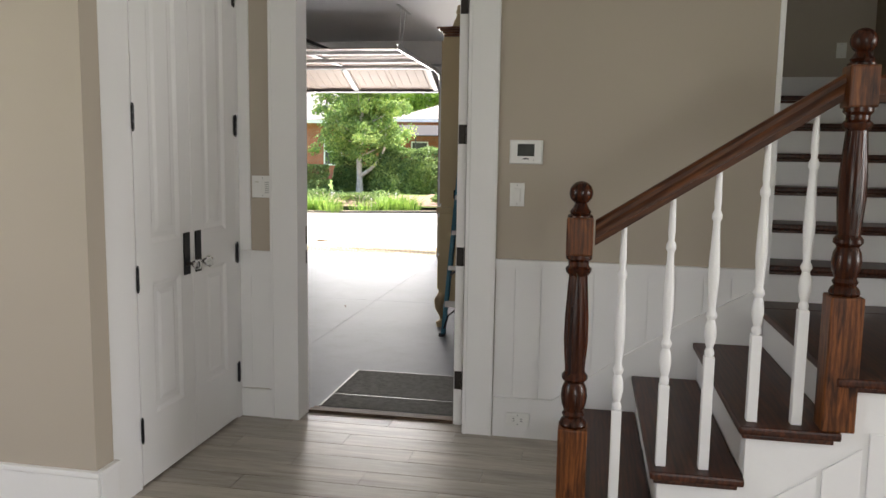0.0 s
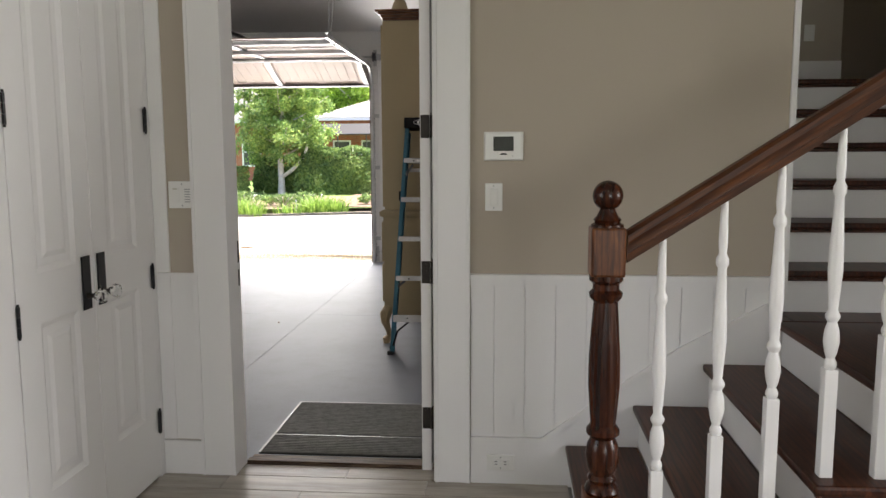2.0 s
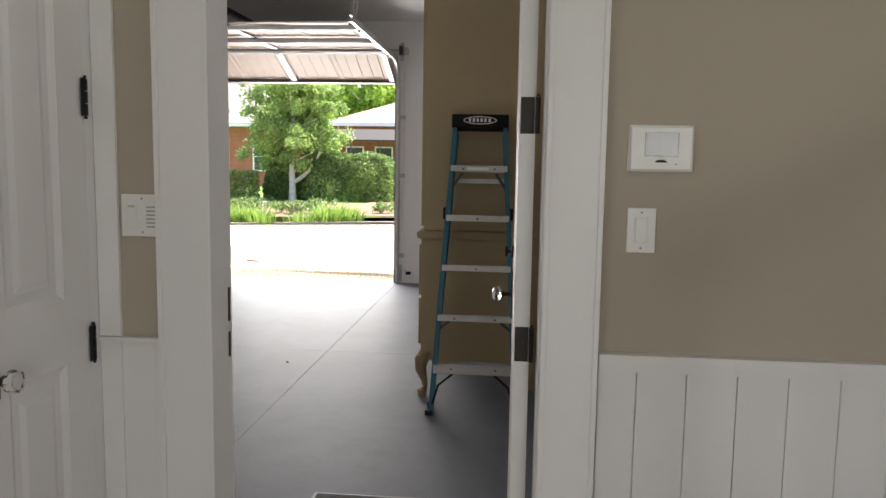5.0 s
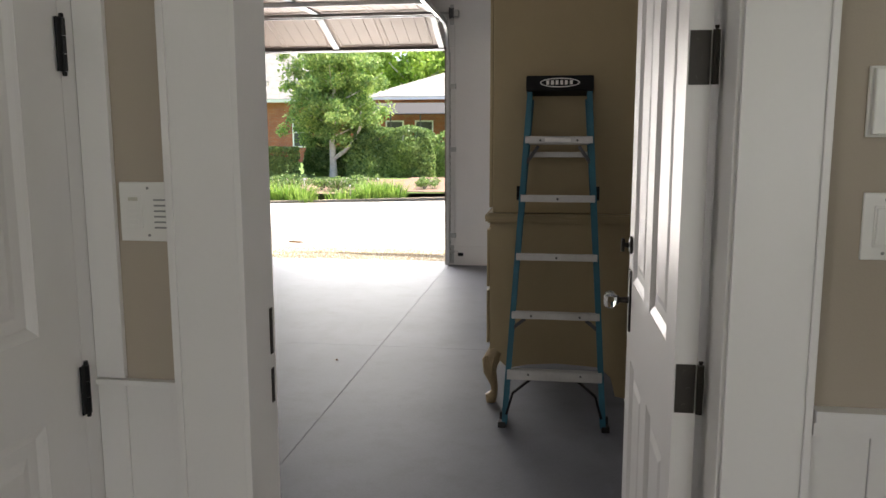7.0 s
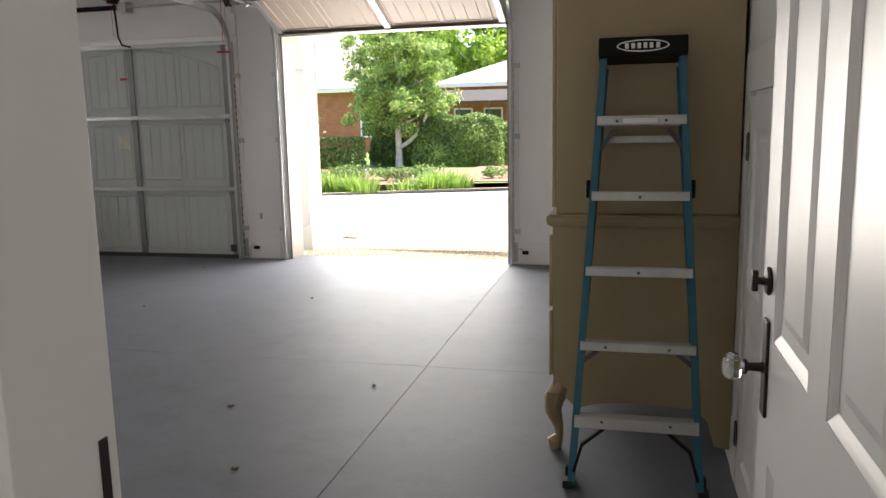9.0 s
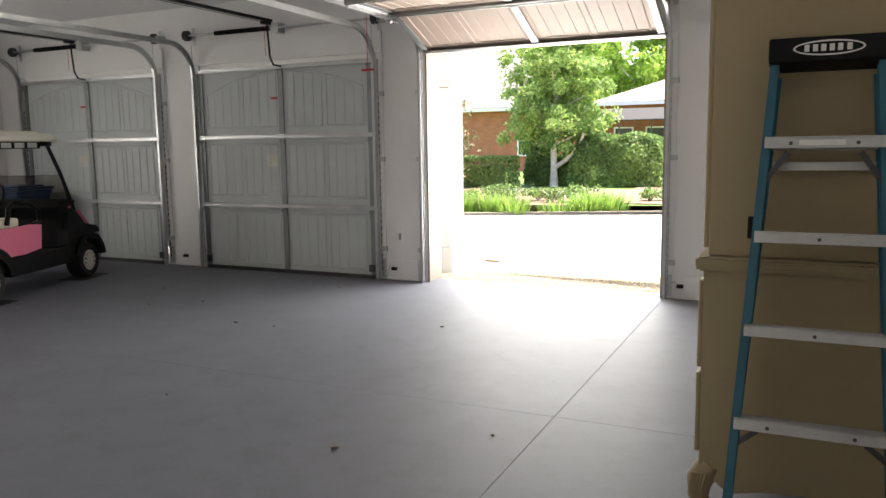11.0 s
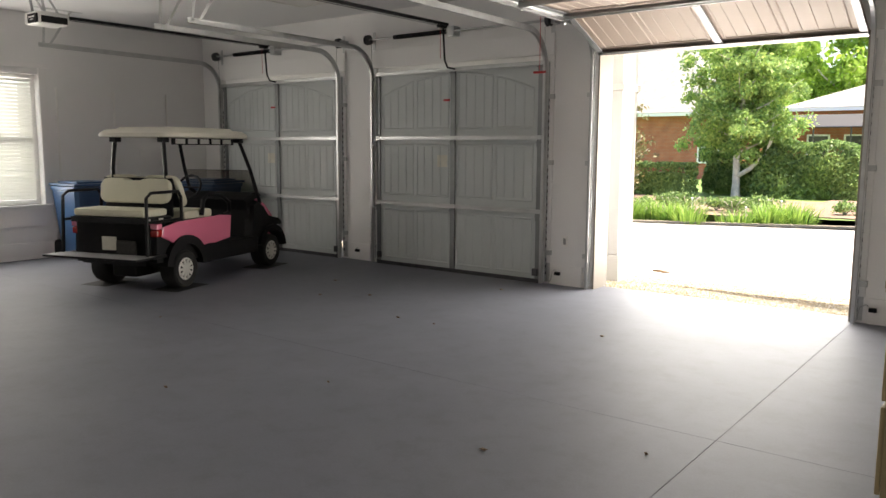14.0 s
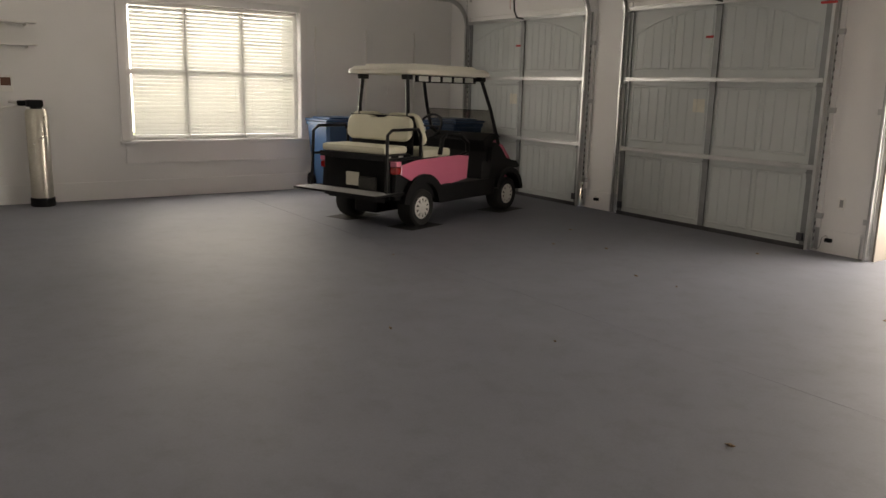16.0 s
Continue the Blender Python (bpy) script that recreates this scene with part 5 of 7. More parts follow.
# ---- golf cart ----
def golf_cart():
    t = thing("golf_cart", "pink and black golf cart with cream seats, roof and rear bench", "golf cart", (-8.50, 8.43, GF), 18.3)
    # body
    bm = bmesh.new()
    prism(bm, [(-0.42, 0.34), (-0.30, 0.33), (0.55, 0.30), (1.30, 0.30), (1.42, 0.36), (1.42, 0.42), (0.55, 0.40), (0.52, 0.66), (-0.40, 0.66)], "x", -0.52, 0.52, 0.01)
    part("floor_tub", bm, M_BLACK, t, "black floor and sill")
    bm = boxes((-0.46, 0.46, -0.44, -0.36, 0.34, 0.76), (-0.46, 0.46, -0.36, 0.50, 0.665, 0.76), r=0.01)
    part("seat_base", bm, M_BLACK, t, "black seat base")
    for s in (-1, 1):
        bm = bmesh.new()
        a, b = (s * 0.525, s * 0.545)
        pts = [(-0.34, 0.72), (-0.36, 0.62)] + [(0.32 * math.cos(radians(q)), 0.24 + 0.34 * math.sin(radians(q))) for q in range(122, 30, -12)] + [(0.36, 0.47), (0.50, 0.455), (0.79, 0.49), (0.82, 0.76), (0.62, 0.78), (0.30, 0.775), (-0.10, 0.765)]
        prism(bm, pts, "x", min(a, b), max(a, b), 0.008)
        part("side_panel", bm, M_PINK, t, "glossy pink side panel")
        for (cy, r0, r1, q0, q1) in ((0.0, 0.245, 0.335, 2, 172), (1.65, 0.24, 0.30, 5, 165)):
            bm = bmesh.new()
            n = 14
            ro, ri = [], []
            for x in (s * 0.33, s * 0.575):
                ro.append([bm.verts.new((x, cy + r1 * math.cos(radians(q0 + (q1 - q0) * i / n)), 0.225 + r1 * math.sin(radians(q0 + (q1 - q0) * i / n)))) for i in range(n + 1)])
                ri.append([bm.verts.new((x, cy + r0 * math.cos(radians(q0 + (q1 - q0) * i / n)), 0.225 + r0 * math.sin(radians(q0 + (q1 - q0) * i / n)))) for i in range(n + 1)])
            for i in range(n):
                bm.faces.new((ro[0][i], ro[0][i + 1], ro[1][i + 1], ro[1][i]))
                bm.faces.new((ri[0][i], ri[0][i + 1], ri[1][i + 1], ri[1][i]))
                bm.faces.new((ro[1][i], ro[1][i + 1], ri[1][i + 1], ri[1][i]))
                bm.faces.new((ro[0][i], ro[0][i + 1], ri[0][i + 1], ri[0][i]))
            for k in (0, n):
                bm.faces.new((ro[0][k], ro[1][k], ri[1][k], ri[0][k]))
            part("fender", bm, M_BLACK, t, "black wheel arch", True)
        part("rocker_panel", boxes((min(s * 0.50, s * 0.56), max(s * 0.50, s * 0.545), 0.31, 1.36, 0.24, 0.45), r=0.02), M_BLACK, t, "black sill")
        # front cowl side
        bm = bmesh.new()
        prism(bm, [(1.24, 0.335), (1.27, 0.62), (1.29, 0.84), (1.38, 0.90), (1.50, 0.82), (1.60, 0.68), (1.84, 0.64), (1.92, 0.57), (1.88, 0.545), (1.65, 0.56), (1.42, 0.47), (1.36, 0.335)], "x", min(s * 0.42, s * 0.54), max(s * 0.42, s * 0.54), 0.012)
        part("cowl_side", bm, M_BLACK, t, "black front body side")
        part("rear_corner", boxes((min(s * 0.42, s * 0.543), max(s * 0.42, s * 0.543), -0.425, -0.345, 0.704, 0.765), r=0.012), M_PINK, t, "glossy pink body corner")
        bm = boxes((min(s * 0.40, s * 0.54), max(s * 0.40, s * 0.54), -0.425, -0.33, 0.62, 0.70), r=0.02)
        part("tail_lamp", bm, M_RED, t, "red tail lamp")
        bm = bmesh.new()
        tube(bm, [(s * 0.50, 0.34, 0.80), (s * 0.53, 0.34, 0.98), (s * 0.53, 0.42, 1.03), (s * 0.53, 0.66, 1.01), (s * 0.53, 0.80, 0.92), (s * 0.52, 0.82, 0.80), (s * 0.52, 0.70, 0.77)], 0.024, 10)
        part("hip_rest", bm, M_BLACK, t, "black side arm rest", True)
    bm = bmesh.new()
    prism(bm, [(1.38, 0.93), (1.50, 0.95), (1.72, 0.84), (1.90, 0.66), (1.95, 0.46), (1.88, 0.38), (1.44, 0.40)], "x", -0.418, 0.418, 0.03)
    part("front_cowl", bm, M_PINK, t, "glossy pink front cowl")
    bm = bmesh.new()
    prism(bm, [(1.18, 0.92), (1.36, 1.01), (1.50, 1.00), (1.56, 0.955), (1.376, 0.922), (1.36, 0.42), (1.30, 0.42), (1.26, 0.78)], "x", -0.48, 0.48, 0.015)
    part("dashboard", bm, M_BLACK, t, "black dashboard")
    for s in (-1, 1):
        bm = bmesh.new()
        lathe(bm, [(0.075, 0), (0.07, 0.02), (0.04, 0.03)], 16, (s * 0.30, 1.915, 0.56), "y")
        part("head_lamp", bm, M_GLASS, t, "clear head lamp", True)
    # wheels
    for x, y in ((-0.45, 0), (0.45, 0), (-0.45, 1.65), (0.45, 1.65)):
        s = 1 if x > 0 else -1
        bm = bmesh.new()
        lathe(bm, [(0.118, -0.085), (0.176, -0.10), (0.194, -0.085), (0.202, -0.05), (0.202, 0.05), (0.194, 0.085), (0.176, 0.10), (0.118, 0.085)], 36, (x, y, 0.202), "x")
        w = part("wheel", bm, M_TYRE, t, "black rubber tyre", True)
        bm = bmesh.new()
        lathe(bm, [(0.117, s * 0.070), (0.117, s * 0.086), (0.104, s * 0.090), (0.098, s * 0.062), (0.04, s * 0.055)], 30, (x, y, 0.202), "x")
        part("rim", bm, M_DARKSTEEL, w, "dark rim well", True)
        bm = bmesh.new()
        lathe(bm, [(0.032, s * 0.0855), (0.034, s * 0.096), (0.026, s * 0.103), (0.01, s * 0.104)], 16, (x, y, 0.202), "x")
        for k in range(10):
            a = radians(36 * k)
            c, q = math.cos(a), math.sin(a)
            bar(bm, [(x + s * 0.095, y + c * 0.03, 0.202 + q * 0.03), (x + s * 0.092, y + c * 0.106, 0.202 + q * 0.106)], 0.028, 0.012, (1, 0, 0))
        n = 30
        o = [bm.verts.new((x + s * 0.088, y + 0.118 * math.cos(2 * math.pi * i / n), 0.202 + 0.118 * math.sin(2 * math.pi * i / n))) for i in range(n)]
        i_ = [bm.verts.new((x + s * 0.092, y + 0.098 * math.cos(2 * math.pi * i / n), 0.202 + 0.098 * math.sin(2 * math.pi * i / n))) for i in range(n)]
        for k in range(n):
            bm.faces.new((o[k], o[(k + 1) % n], i_[(k + 1) % n], i_[k]))
        part("hubcap", bm, M_SILVER, w, "silver spoked wheel cover")
    bm = bmesh.new()
    tube(bm, [(-0.36, 0, 0.202), (0.36, 0, 0.202)], 0.05, 12)
    part("axle", bm, M_BLACK, t, "black rear axle")
    part("motor", boxes((-0.16, 0.16, -0.30, 0.12, 0.14, 0.42), r=0.03), M_BLACK, t, "black motor housing")
    bm = bmesh.new()
    tube(bm, [(-0.36, 1.65, 0.202), (0.36, 1.65, 0.202)], 0.03, 10)
    part("axle", bm, M_BLACK, t, "black front axle")

    # seats
    def cushion(name, x0, x1, y0, y1, z0, z1, label):
        bm = bmesh.new()
        box(bm, x0, x1, y0, y1, z0, z1, 0.035)
        return part(name, bm, M_CUSHION, t, label, True)
    def backrest(name, half, y0, y1, z0, z1, label, lean):
        """A padded back with round ends and a dip at the middle of its top."""
        c = 0.095
        pts = [(-half + c - c * math.sin(radians(q)), z0 + c - c * math.cos(radians(q))) for q in (0, 22, 45, 67, 90)]
        pts += [(-half + c - c * math.cos(radians(q)), z1 - c + c * math.sin(radians(q))) for q in (0, 22, 45, 67, 90)]
        pts += [(x, z1 - 0.055 * math.exp(-(x / 0.07) ** 2)) for x in [-0.17 + 0.034 * i for i in range(11)]]
        pts += [(half - c + c * math.sin(radians(q)), z1 - c + c * math.cos(radians(q))) for q in (0, 22, 45, 67, 90)]
        pts += [(half - c + c * math.cos(radians(q)), z0 + c - c * math.sin(radians(q))) for q in (0, 22, 45, 67, 90)]
        bm = bmesh.new()
        prism(bm, pts, "y", y0, y1)
        rim = [e for e in bm.edges if abs(e.verts[0].co.y - e.verts[1].co.y) < 1e-5]
        bmesh.ops.bevel(bm, geom=rim, offset=0.026, segments=4, affect="EDGES", profile=0.55)
        for v in bm.verts:
            v.co.y += lean * (v.co.z - z0)
        return part(name, bm, M_CUSHION, t, label, True)
    cushion("front_cushion", -0.48, 0.48, 0.08, 0.56, 0.765, 0.865, "cream vinyl front cushion")
    backrest("front_backrest", 0.47, 0.10, 0.19, 0.90, 1.27, "cream vinyl front backrest", -0.38)
    bm = boxes((-0.44, 0.44, 0.075, 0.097, 0.90, 1.24), r=0.008)
    for v in bm.verts:
        v.co.y -= 0.38 * (v.co.z - 0.90)
    part("front_backrest_shell", bm, M_BLACK, t, "black curved backrest shell")
    cushion("rear_cushion", -0.44, 0.44, -0.50, -0.13, 0.830, 0.915, "cream vinyl rear cushion")
    backrest("rear_backrest", 0.44, -0.135, -0.055, 0.955, 1.235, "cream vinyl rear backrest", 0.12)
    bm = boxes((-0.43, 0.43, -0.052, -0.035, 0.88, 1.25), r=0.008)
    for v in bm.verts:
        v.co.y += 0.12 * (v.co.z - 0.93)
    box(bm, -0.42, 0.42, -0.033, -0.012, 0.80, 1.20, 0.008)
    part("backrest_shell", bm, M_BLACK, t, "black backrest shell")
    bm = boxes((-0.46, 0.46, -0.51, -0.10, 0.765, 0.827), (-0.40, 0.40, -0.44, -0.432, 0.30, 0.76), r=0.003)
    part("rear_seat_frame", bm, M_BLACKMETAL, t, "black rear seat frame")
    for s in (-1, 1):
        bm = bmesh.new()
        tube(bm, [(s * 0.52, -0.02, 0.79), (s * 0.52, -0.02, 1.04), (s * 0.52, -0.06, 1.10), (s * 0.52, -0.47, 1.10), (s * 0.52, -0.54, 1.05), (s * 0.53, -0.56, 0.43)], 0.017, 10)
        tube(bm, [(s * 0.52, -0.02, 0.79), (s * 0.52, -0.55, 0.79)], 0.015, 8)
        part("grab_hoop", bm, M_BLACKMETAL, t, "black tubular grab hoop", True)
    bm = boxes((-0.58, 0.58, -0.78, -0.50, 0.405, 0.425), (-0.55, -0.51, -0.50, -0.30, 0.39, 0.425), (0.51, 0.55, -0.50, -0.30, 0.39, 0.425), r=0.003)
    part("foot_deck", bm, M_BLACKMETAL, t, "black rear foot platform")
    part("foot_deck_plate", boxes((-0.56, 0.56, -0.775, -0.51, 0.4255, 0.429)), M_GREYP, t, "grey ribbed deck plate")
    # thin black sheet that paints the shade below the rear seat
    part("bag_well", boxes((-0.42, 0.42, -0.43, -0.415, 0.38, 0.70)), M_SEAL, t, "black sheet drawn as the shade under the rear seat")
    part("battery_label", boxes((-0.13, 0.05, -0.452, -0.442, 0.46, 0.61), r=0.003), M_PAPER, t, "pale printed carton under the seat")
    part("stowed_bag", boxes((0.08, 0.32, -0.50, -0.45, 0.42, 0.58), r=0.03), M_MAT, t, "dark mottled bag under the seat")
    # roof and posts
    for s in (-1, 1):
        for nm, pts in (("rear_post", [(s * 0.34, 0.0, 0.80), (s * 0.34, -0.02, 1.35), (s * 0.31, 0.0, 1.69)]), ("front_post", [(s * 0.49, 1.50, 0.86), (s * 0.47, 1.33, 1.30), (s * 0.42, 1.18, 1.69)])):
            bm = bmesh.new()
            tube(bm, pts, 0.021, 10)
            box(bm, pts[-1][0] - 0.04, pts[-1][0] + 0.04, pts[-1][1] - 0.05, pts[-1][1] + 0.05, 1.64, 1.70, 0.012)
            part(nm, bm, M_BLACKMETAL, t, "black roof post", True)
    bm = bmesh.new()
    outline = []
    for (cx, cy) in ((0.36, 1.24), (-0.36, 1.24), (-0.36, 0.0), (0.36, 0.0)):
        q0 = {(1, 1): 0, (-1, 1): 90, (-1, -1): 180, (1, -1): 270}[(1 if cx > 0 else -1, 1 if cy > 0 else -1)]
        outline += [(cx + 0.11 * math.cos(radians(q0 + 15 * i)), cy + 0.11 * math.sin(radians(q0 + 15 * i))) for i in range(7)]
    rings = []
    for k, z in ((1.0, 1.695), (1.02, 1.705), (1.01, 1.745), (0.93, 1.785), (0.80, 1.792), (0.76, 1.815), (0.3, 1.822)):
        rings.append([bm.verts.new((x * k, 0.62 + (y - 0.62) * k, z)) for x, y in outline])
    for a, b in zip(rings, rings[1:]):
        for i in range(len(outline)):
            bm.faces.new((a[i], a[(i + 1) % len(outline)], b[(i + 1) % len(outline)], b[i]))
    bm.faces.new(rings[0][::-1])
    bm.faces.new(rings[-1])
    part("roof", bm, M_ROOF, t, "cream moulded roof", True)
    bm = boxes((0.37, 0.40, 0.05, 1.10, 1.615, 1.69), (-0.38, 0.38, 1.11, 1.14, 1.615, 1.69), r=0.004)
    part("mirror_bar", bm, M_BLACK, t, "black overhead mirror frame")
    # mirrors in plain white, the bright reflection put into their colour
    for i in range(5):
        part("mirror", boxes((0.4005, 0.404, 0.08 + i * 0.205, 0.235 + i * 0.205, 1.625, 1.682)), M_SLAT, t, "mirror strip with its bright reflection painted white")
    bm = bmesh.new()
    prism(bm, [(1.475, 0.92), (1.335, 1.29), (1.341, 1.295), (1.485, 0.92)], "x", -0.45, 0.45)
    ws = part("windshield", bm, M_SMOKE, t, "smoked lower windshield")
    bm = bmesh.new()
    n = 24
    c = Vector((-0.24, 1.10, 1.07))
    ax, up = Vector((1, 0, 0)), Vector((0, 0.42, 0.9)).normalized()
    tube(bm, [c + ax * 0.165 * math.cos(2 * math.pi * i / n) + up * 0.165 * math.sin(2 * math.pi * i / n) for i in range(n)], 0.015, 8, True)
    tube(bm, [c + ax * 0.16, c - ax * 0.16], 0.012, 8)
    tube(bm, [c, c + Vector((0, 0.24, -0.14))], 0.022, 10)
    part("steering_wheel", bm, M_BLACK, t, "black steering wheel", True)
    part("dealer_tag", boxes((0.4605, 0.463, -0.49, -0.42, 0.775, 0.815), (0.4605, 0.463, -0.30, -0.23, 0.775, 0.815)), M_WHITEP, t, "white sticker")
    done = set()
    for o in t.children_recursive:
        if o.name.split(".")[0] not in ("wheel", "rim", "hubcap", "axle", "fender") and o.data not in done:
            done.add(o.data)
            for v in o.data.vertices:
                v.co.z *= 0.925


golf_cart()
for x, y in ((-8.07, 8.57), (-8.93, 8.29), (-8.59, 10.14)):
    t = thing("tyre_mat", "thin black rubber pad under a cart tyre", "floor pad", (x, y, GF), 18.3, "pads under the cart tyres")
    part("pad", boxes((-0.17, 0.17, -0.26, 0.26, 0.0005, 0.0025), r=0.0008), M_SEAL, t)


def wheelie_bin(at, turn, label):
    t = thing("wheelie_bin", label, "waste bin", at, turn, "blue waste bins")
    bm = bmesh.new()
    rings = []
    for hw_, hd, z in ((0.22, 0.24, 0.06), (0.23, 0.25, 0.10), (0.285, 0.325, 0.90), (0.30, 0.34, 0.905), (0.30, 0.34, 0.95), (0.285, 0.325, 0.955)):
        rings.append([bm.verts.new((sx * (hw_ - c * 0.04), sy * (hd - (0.04 - c * 0.04)), z)) for sx, sy, cs in ((1, 1, (0, 1)), (-1, 1, (1, 0)), (-1, -1, (0, 1)), (1, -1, (1, 0))) for c in cs])
    for a, b in zip(rings, rings[1:]):
        for i in range(8):
            bm.faces.new((a[i], a[(i + 1) % 8], b[(i + 1) % 8], b[i]))
    bm.faces.new(rings[0][::-1])
    bm.faces.new(rings[-1])
    part("body", bm, M_BIN, t, "blue tapered body")
    bm = boxes((-0.305, 0.305, -0.34, 0.345, 0.962, 0.990), (-0.22, 0.22, -0.27, 0.25, 0.991, 1.015), r=0.01)
    part("lid", bm, M_BIN, t, "blue ribbed lid")
    bm = bmesh.new()
    tube(bm, [(-0.24, -0.33, 0.93), (-0.24, -0.39, 0.96), (0.24, -0.39, 0.96), (0.24, -0.33, 0.93)], 0.013, 8)
    part("handle", bm, M_BIN, t, "blue bar handle", True)
    for s in (-1, 1):
        bm = bmesh.new()
        lathe(bm, [(0.04, s * 0.22), (0.12, s * 0.225), (0.12, s * 0.265), (0.04, s * 0.27)], 20, (0, -0.26, 0.12), "x")
        part("wheel", bm, M_BLACK, t, "black wheel", True)
    part("marking", boxes((-0.12, 0.12, 0.300, 0.304, 0.60, 0.72)), M_GREYP, t, "pale plain marking")


wheelie_bin((-10.98, 9.10, GF), -90, "blue lidded waste bin beneath the window wall, upright")
wheelie_bin((-10.95, 9.85, GF), -90, "blue waste bin with ribbed lid between cart and wall")
wheelie_bin((-10.45, 10.72, GF), -80, "blue waste bin standing before the far corner")


# ---- water tank, shelves, wall rails ----
t = thing("softener_tank", "tall brushed steel water softener tank with black valve head", "water tank", (-11.12, 5.43, GF))
bm = bmesh.new()
lathe(bm, [(0.115, 0.05), (0.118, 0.09), (0.118, 1.06), (0.10, 1.10)], 32)
part("vessel", bm, M_STAINLESS, t, "brushed steel vessel", True)
bm = bmesh.new()
lathe(bm, [(0.125, 0.0), (0.13, 0.01), (0.13, 0.09), (0.12, 0.10)], 28)
part("base_ring", bm, M_BLACK, t, "black base ring", True)
bm = boxes((-0.07, 0.09, -0.10, 0.07, 1.12, 1.20), (-0.10, -0.02, -0.18, -0.08, 1.13, 1.19), r=0.02)
lathe(bm, [(0.06, 1.095), (0.06, 1.13)], 18)
part("valve_head", bm, M_BLACK, t, "black valve head")
bm = bmesh.new()
tube(bm, [(-0.06, -0.16, 1.16), (-0.12, -0.22, 1.17), (-0.19, -0.24, 1.17)], 0.014, 8)
tube(bm, [(-0.06, -0.10, 1.16), (-0.10, -0.34, 1.10), (-0.20, -0.36, 1.10)], 0.014, 8)
part("pipe", bm, M_WHITEP, t, "white plastic pipe", True)
t = thing("wall_box", "small dark and white control box on the wall", "control box", (GX0, 5.17, 1.34))
part("case", boxes((0.001, 0.06, -0.07, 0.07, -0.09, 0.09), r=0.008), M_WHITEP, t)
part("front", boxes((0.0605, 0.064, -0.05, 0.05, -0.02, 0.07), r=0.002), paint("brown_plastic", (0.12, 0.05, 0.03), 0.5), t, "brown front")
for z in (1.76, 2.00):
    t = thing("wall_shelf", "narrow white wall shelf", "shelf", (GX0, 4.9, z), 0, "white wall shelves")
    part("board", boxes((0.001, 0.30, -0.60, 0.60, 0, 0.019), r=0.002), M_WHITEP, t)
    part("bracket", boxes((0.001, 0.25, 0.50, 0.512, -0.03, -0.0005), (0.001, 0.25, -0.512, -0.50, -0.03, -0.0005)), M_WHITEP, t, "white bracket")
for y in (8.98, 9.78, 10.60):
    t = thing("shelf_standard", "slotted white shelf rail screwed to the wall", "wall rail", (GX0, y, 0.9), 0, "slotted wall rails")
    bm = boxes((0.001, 0.012, -0.012, -0.003, 0, 1.30), (0.001, 0.012, 0.003, 0.012, 0, 1.30), (0.001, 0.004, -0.003, 0.003, 0, 1.30))
    for i in range(40):
        box(bm, 0.004, 0.012, -0.003, 0.003, 0.005 + i * 0.0325, 0.016 + i * 0.0325)
    part("rail", bm, M_WHITEP, t)
for y, z in ((10.35, 1.30), (10.35, 0.98)):
    t = thing("wall_cleat", "short white board fixed to the wall", "wall board", (GX0, y, z), 0, "short wall boards")
    part("board", boxes((0.001, 0.018, -0.22, 0.22, 0, 0.10), r=0.002), M_GWALL, t)

# ---- blinds ----
for i, (a, b) in enumerate(((6.545, 7.220), (7.228, 7.960), (7.968, 8.688))):
    t = thing("window_blind", "closed white slatted blind glowing with daylight", "window blind", (GX0 - 0.07, (a + b) / 2, 2.30), 0, "white slatted window blinds")
    w = (b - a) / 2 - 0.004
    part("head_rail", boxes((-0.025, 0.025, -w, w, -0.045, 0.0), r=0.003), M_SLAT, t)
    me = None
    for k in range(33):
        z = -0.075 - k * 0.0455
        if me is None:
            bm = bmesh.new()
            prism(bm, [(-0.0110, 0.0205), (0.0, 0.001), (0.0110, -0.0215), (0.0125, -0.0195), (0.0015, 0.0035), (-0.0095, 0.0225)], "y", -w, w)
            s = part("slat", bm, M_SLAT, t)
            me = s.data
        else:
            s = new("slat", me)
            s.parent = t
        s.location = (0, 0, z)
    part("bottom_rail", boxes((-0.012, 0.012, -w, w, -1.60, -1.575), r=0.003), M_SLAT, t)
    bm = bmesh.new()
    for y in (-w * 0.7, w * 0.7):
        tube(bm, [(0.014, y, -0.04), (0.014, y, -1.58)], 0.0012, 4)
    part("ladder_cord", bm, M_SLAT, t)

# ---- small wall things of the garage ----
for x in (-5.02, -8.0, -2.0):
    t = thing("safety_sensor", "small black safety sensor with grey cable", "sensor", (x, 11.17, GF + 0.12), 0, "door safety sensors")
    part("body", boxes((-0.02, 0.04, -0.02, 0.02, 0, 0.035), r=0.005), M_BLACK, t)
    bm = bmesh.new()
    tube(bm, [(0.0, 0.02, 0.02), (-0.05, 0.06, 0.05), (-0.10, 0.085, 0.02), (-0.12, 0.09, -0.08), (-0.15, 0.09, -0.11)], 0.003, 6)
    part("cable", bm, M_GREYP, t, "grey looping cable", True)
t = thing("release_handle", "red plastic emergency release handle on a cord", "pull handle", (-5.12, 10.9, 2.22))
bm = bmesh.new()
tube(bm, [(-0.07, 0, 0.0), (0.07, 0, 0.0)], 0.012, 8)
part("grip", bm, M_REDP, t, "red grip", True)
bm = bmesh.new()
tube(bm, [(0, 0, 0.012), (0, 0, 0.55)], 0.003, 6)
part("cord", bm, M_REDP, t, "thin red cord")
t = thing("garage_outlet", "grey outlet box on the garage pier", "outlet", (-4.98, GY1, 0.45))
part("plate", boxes((-0.035, 0.035, -0.008, -0.001, -0.057, 0.057), r=0.002), M_WHITEP, t)
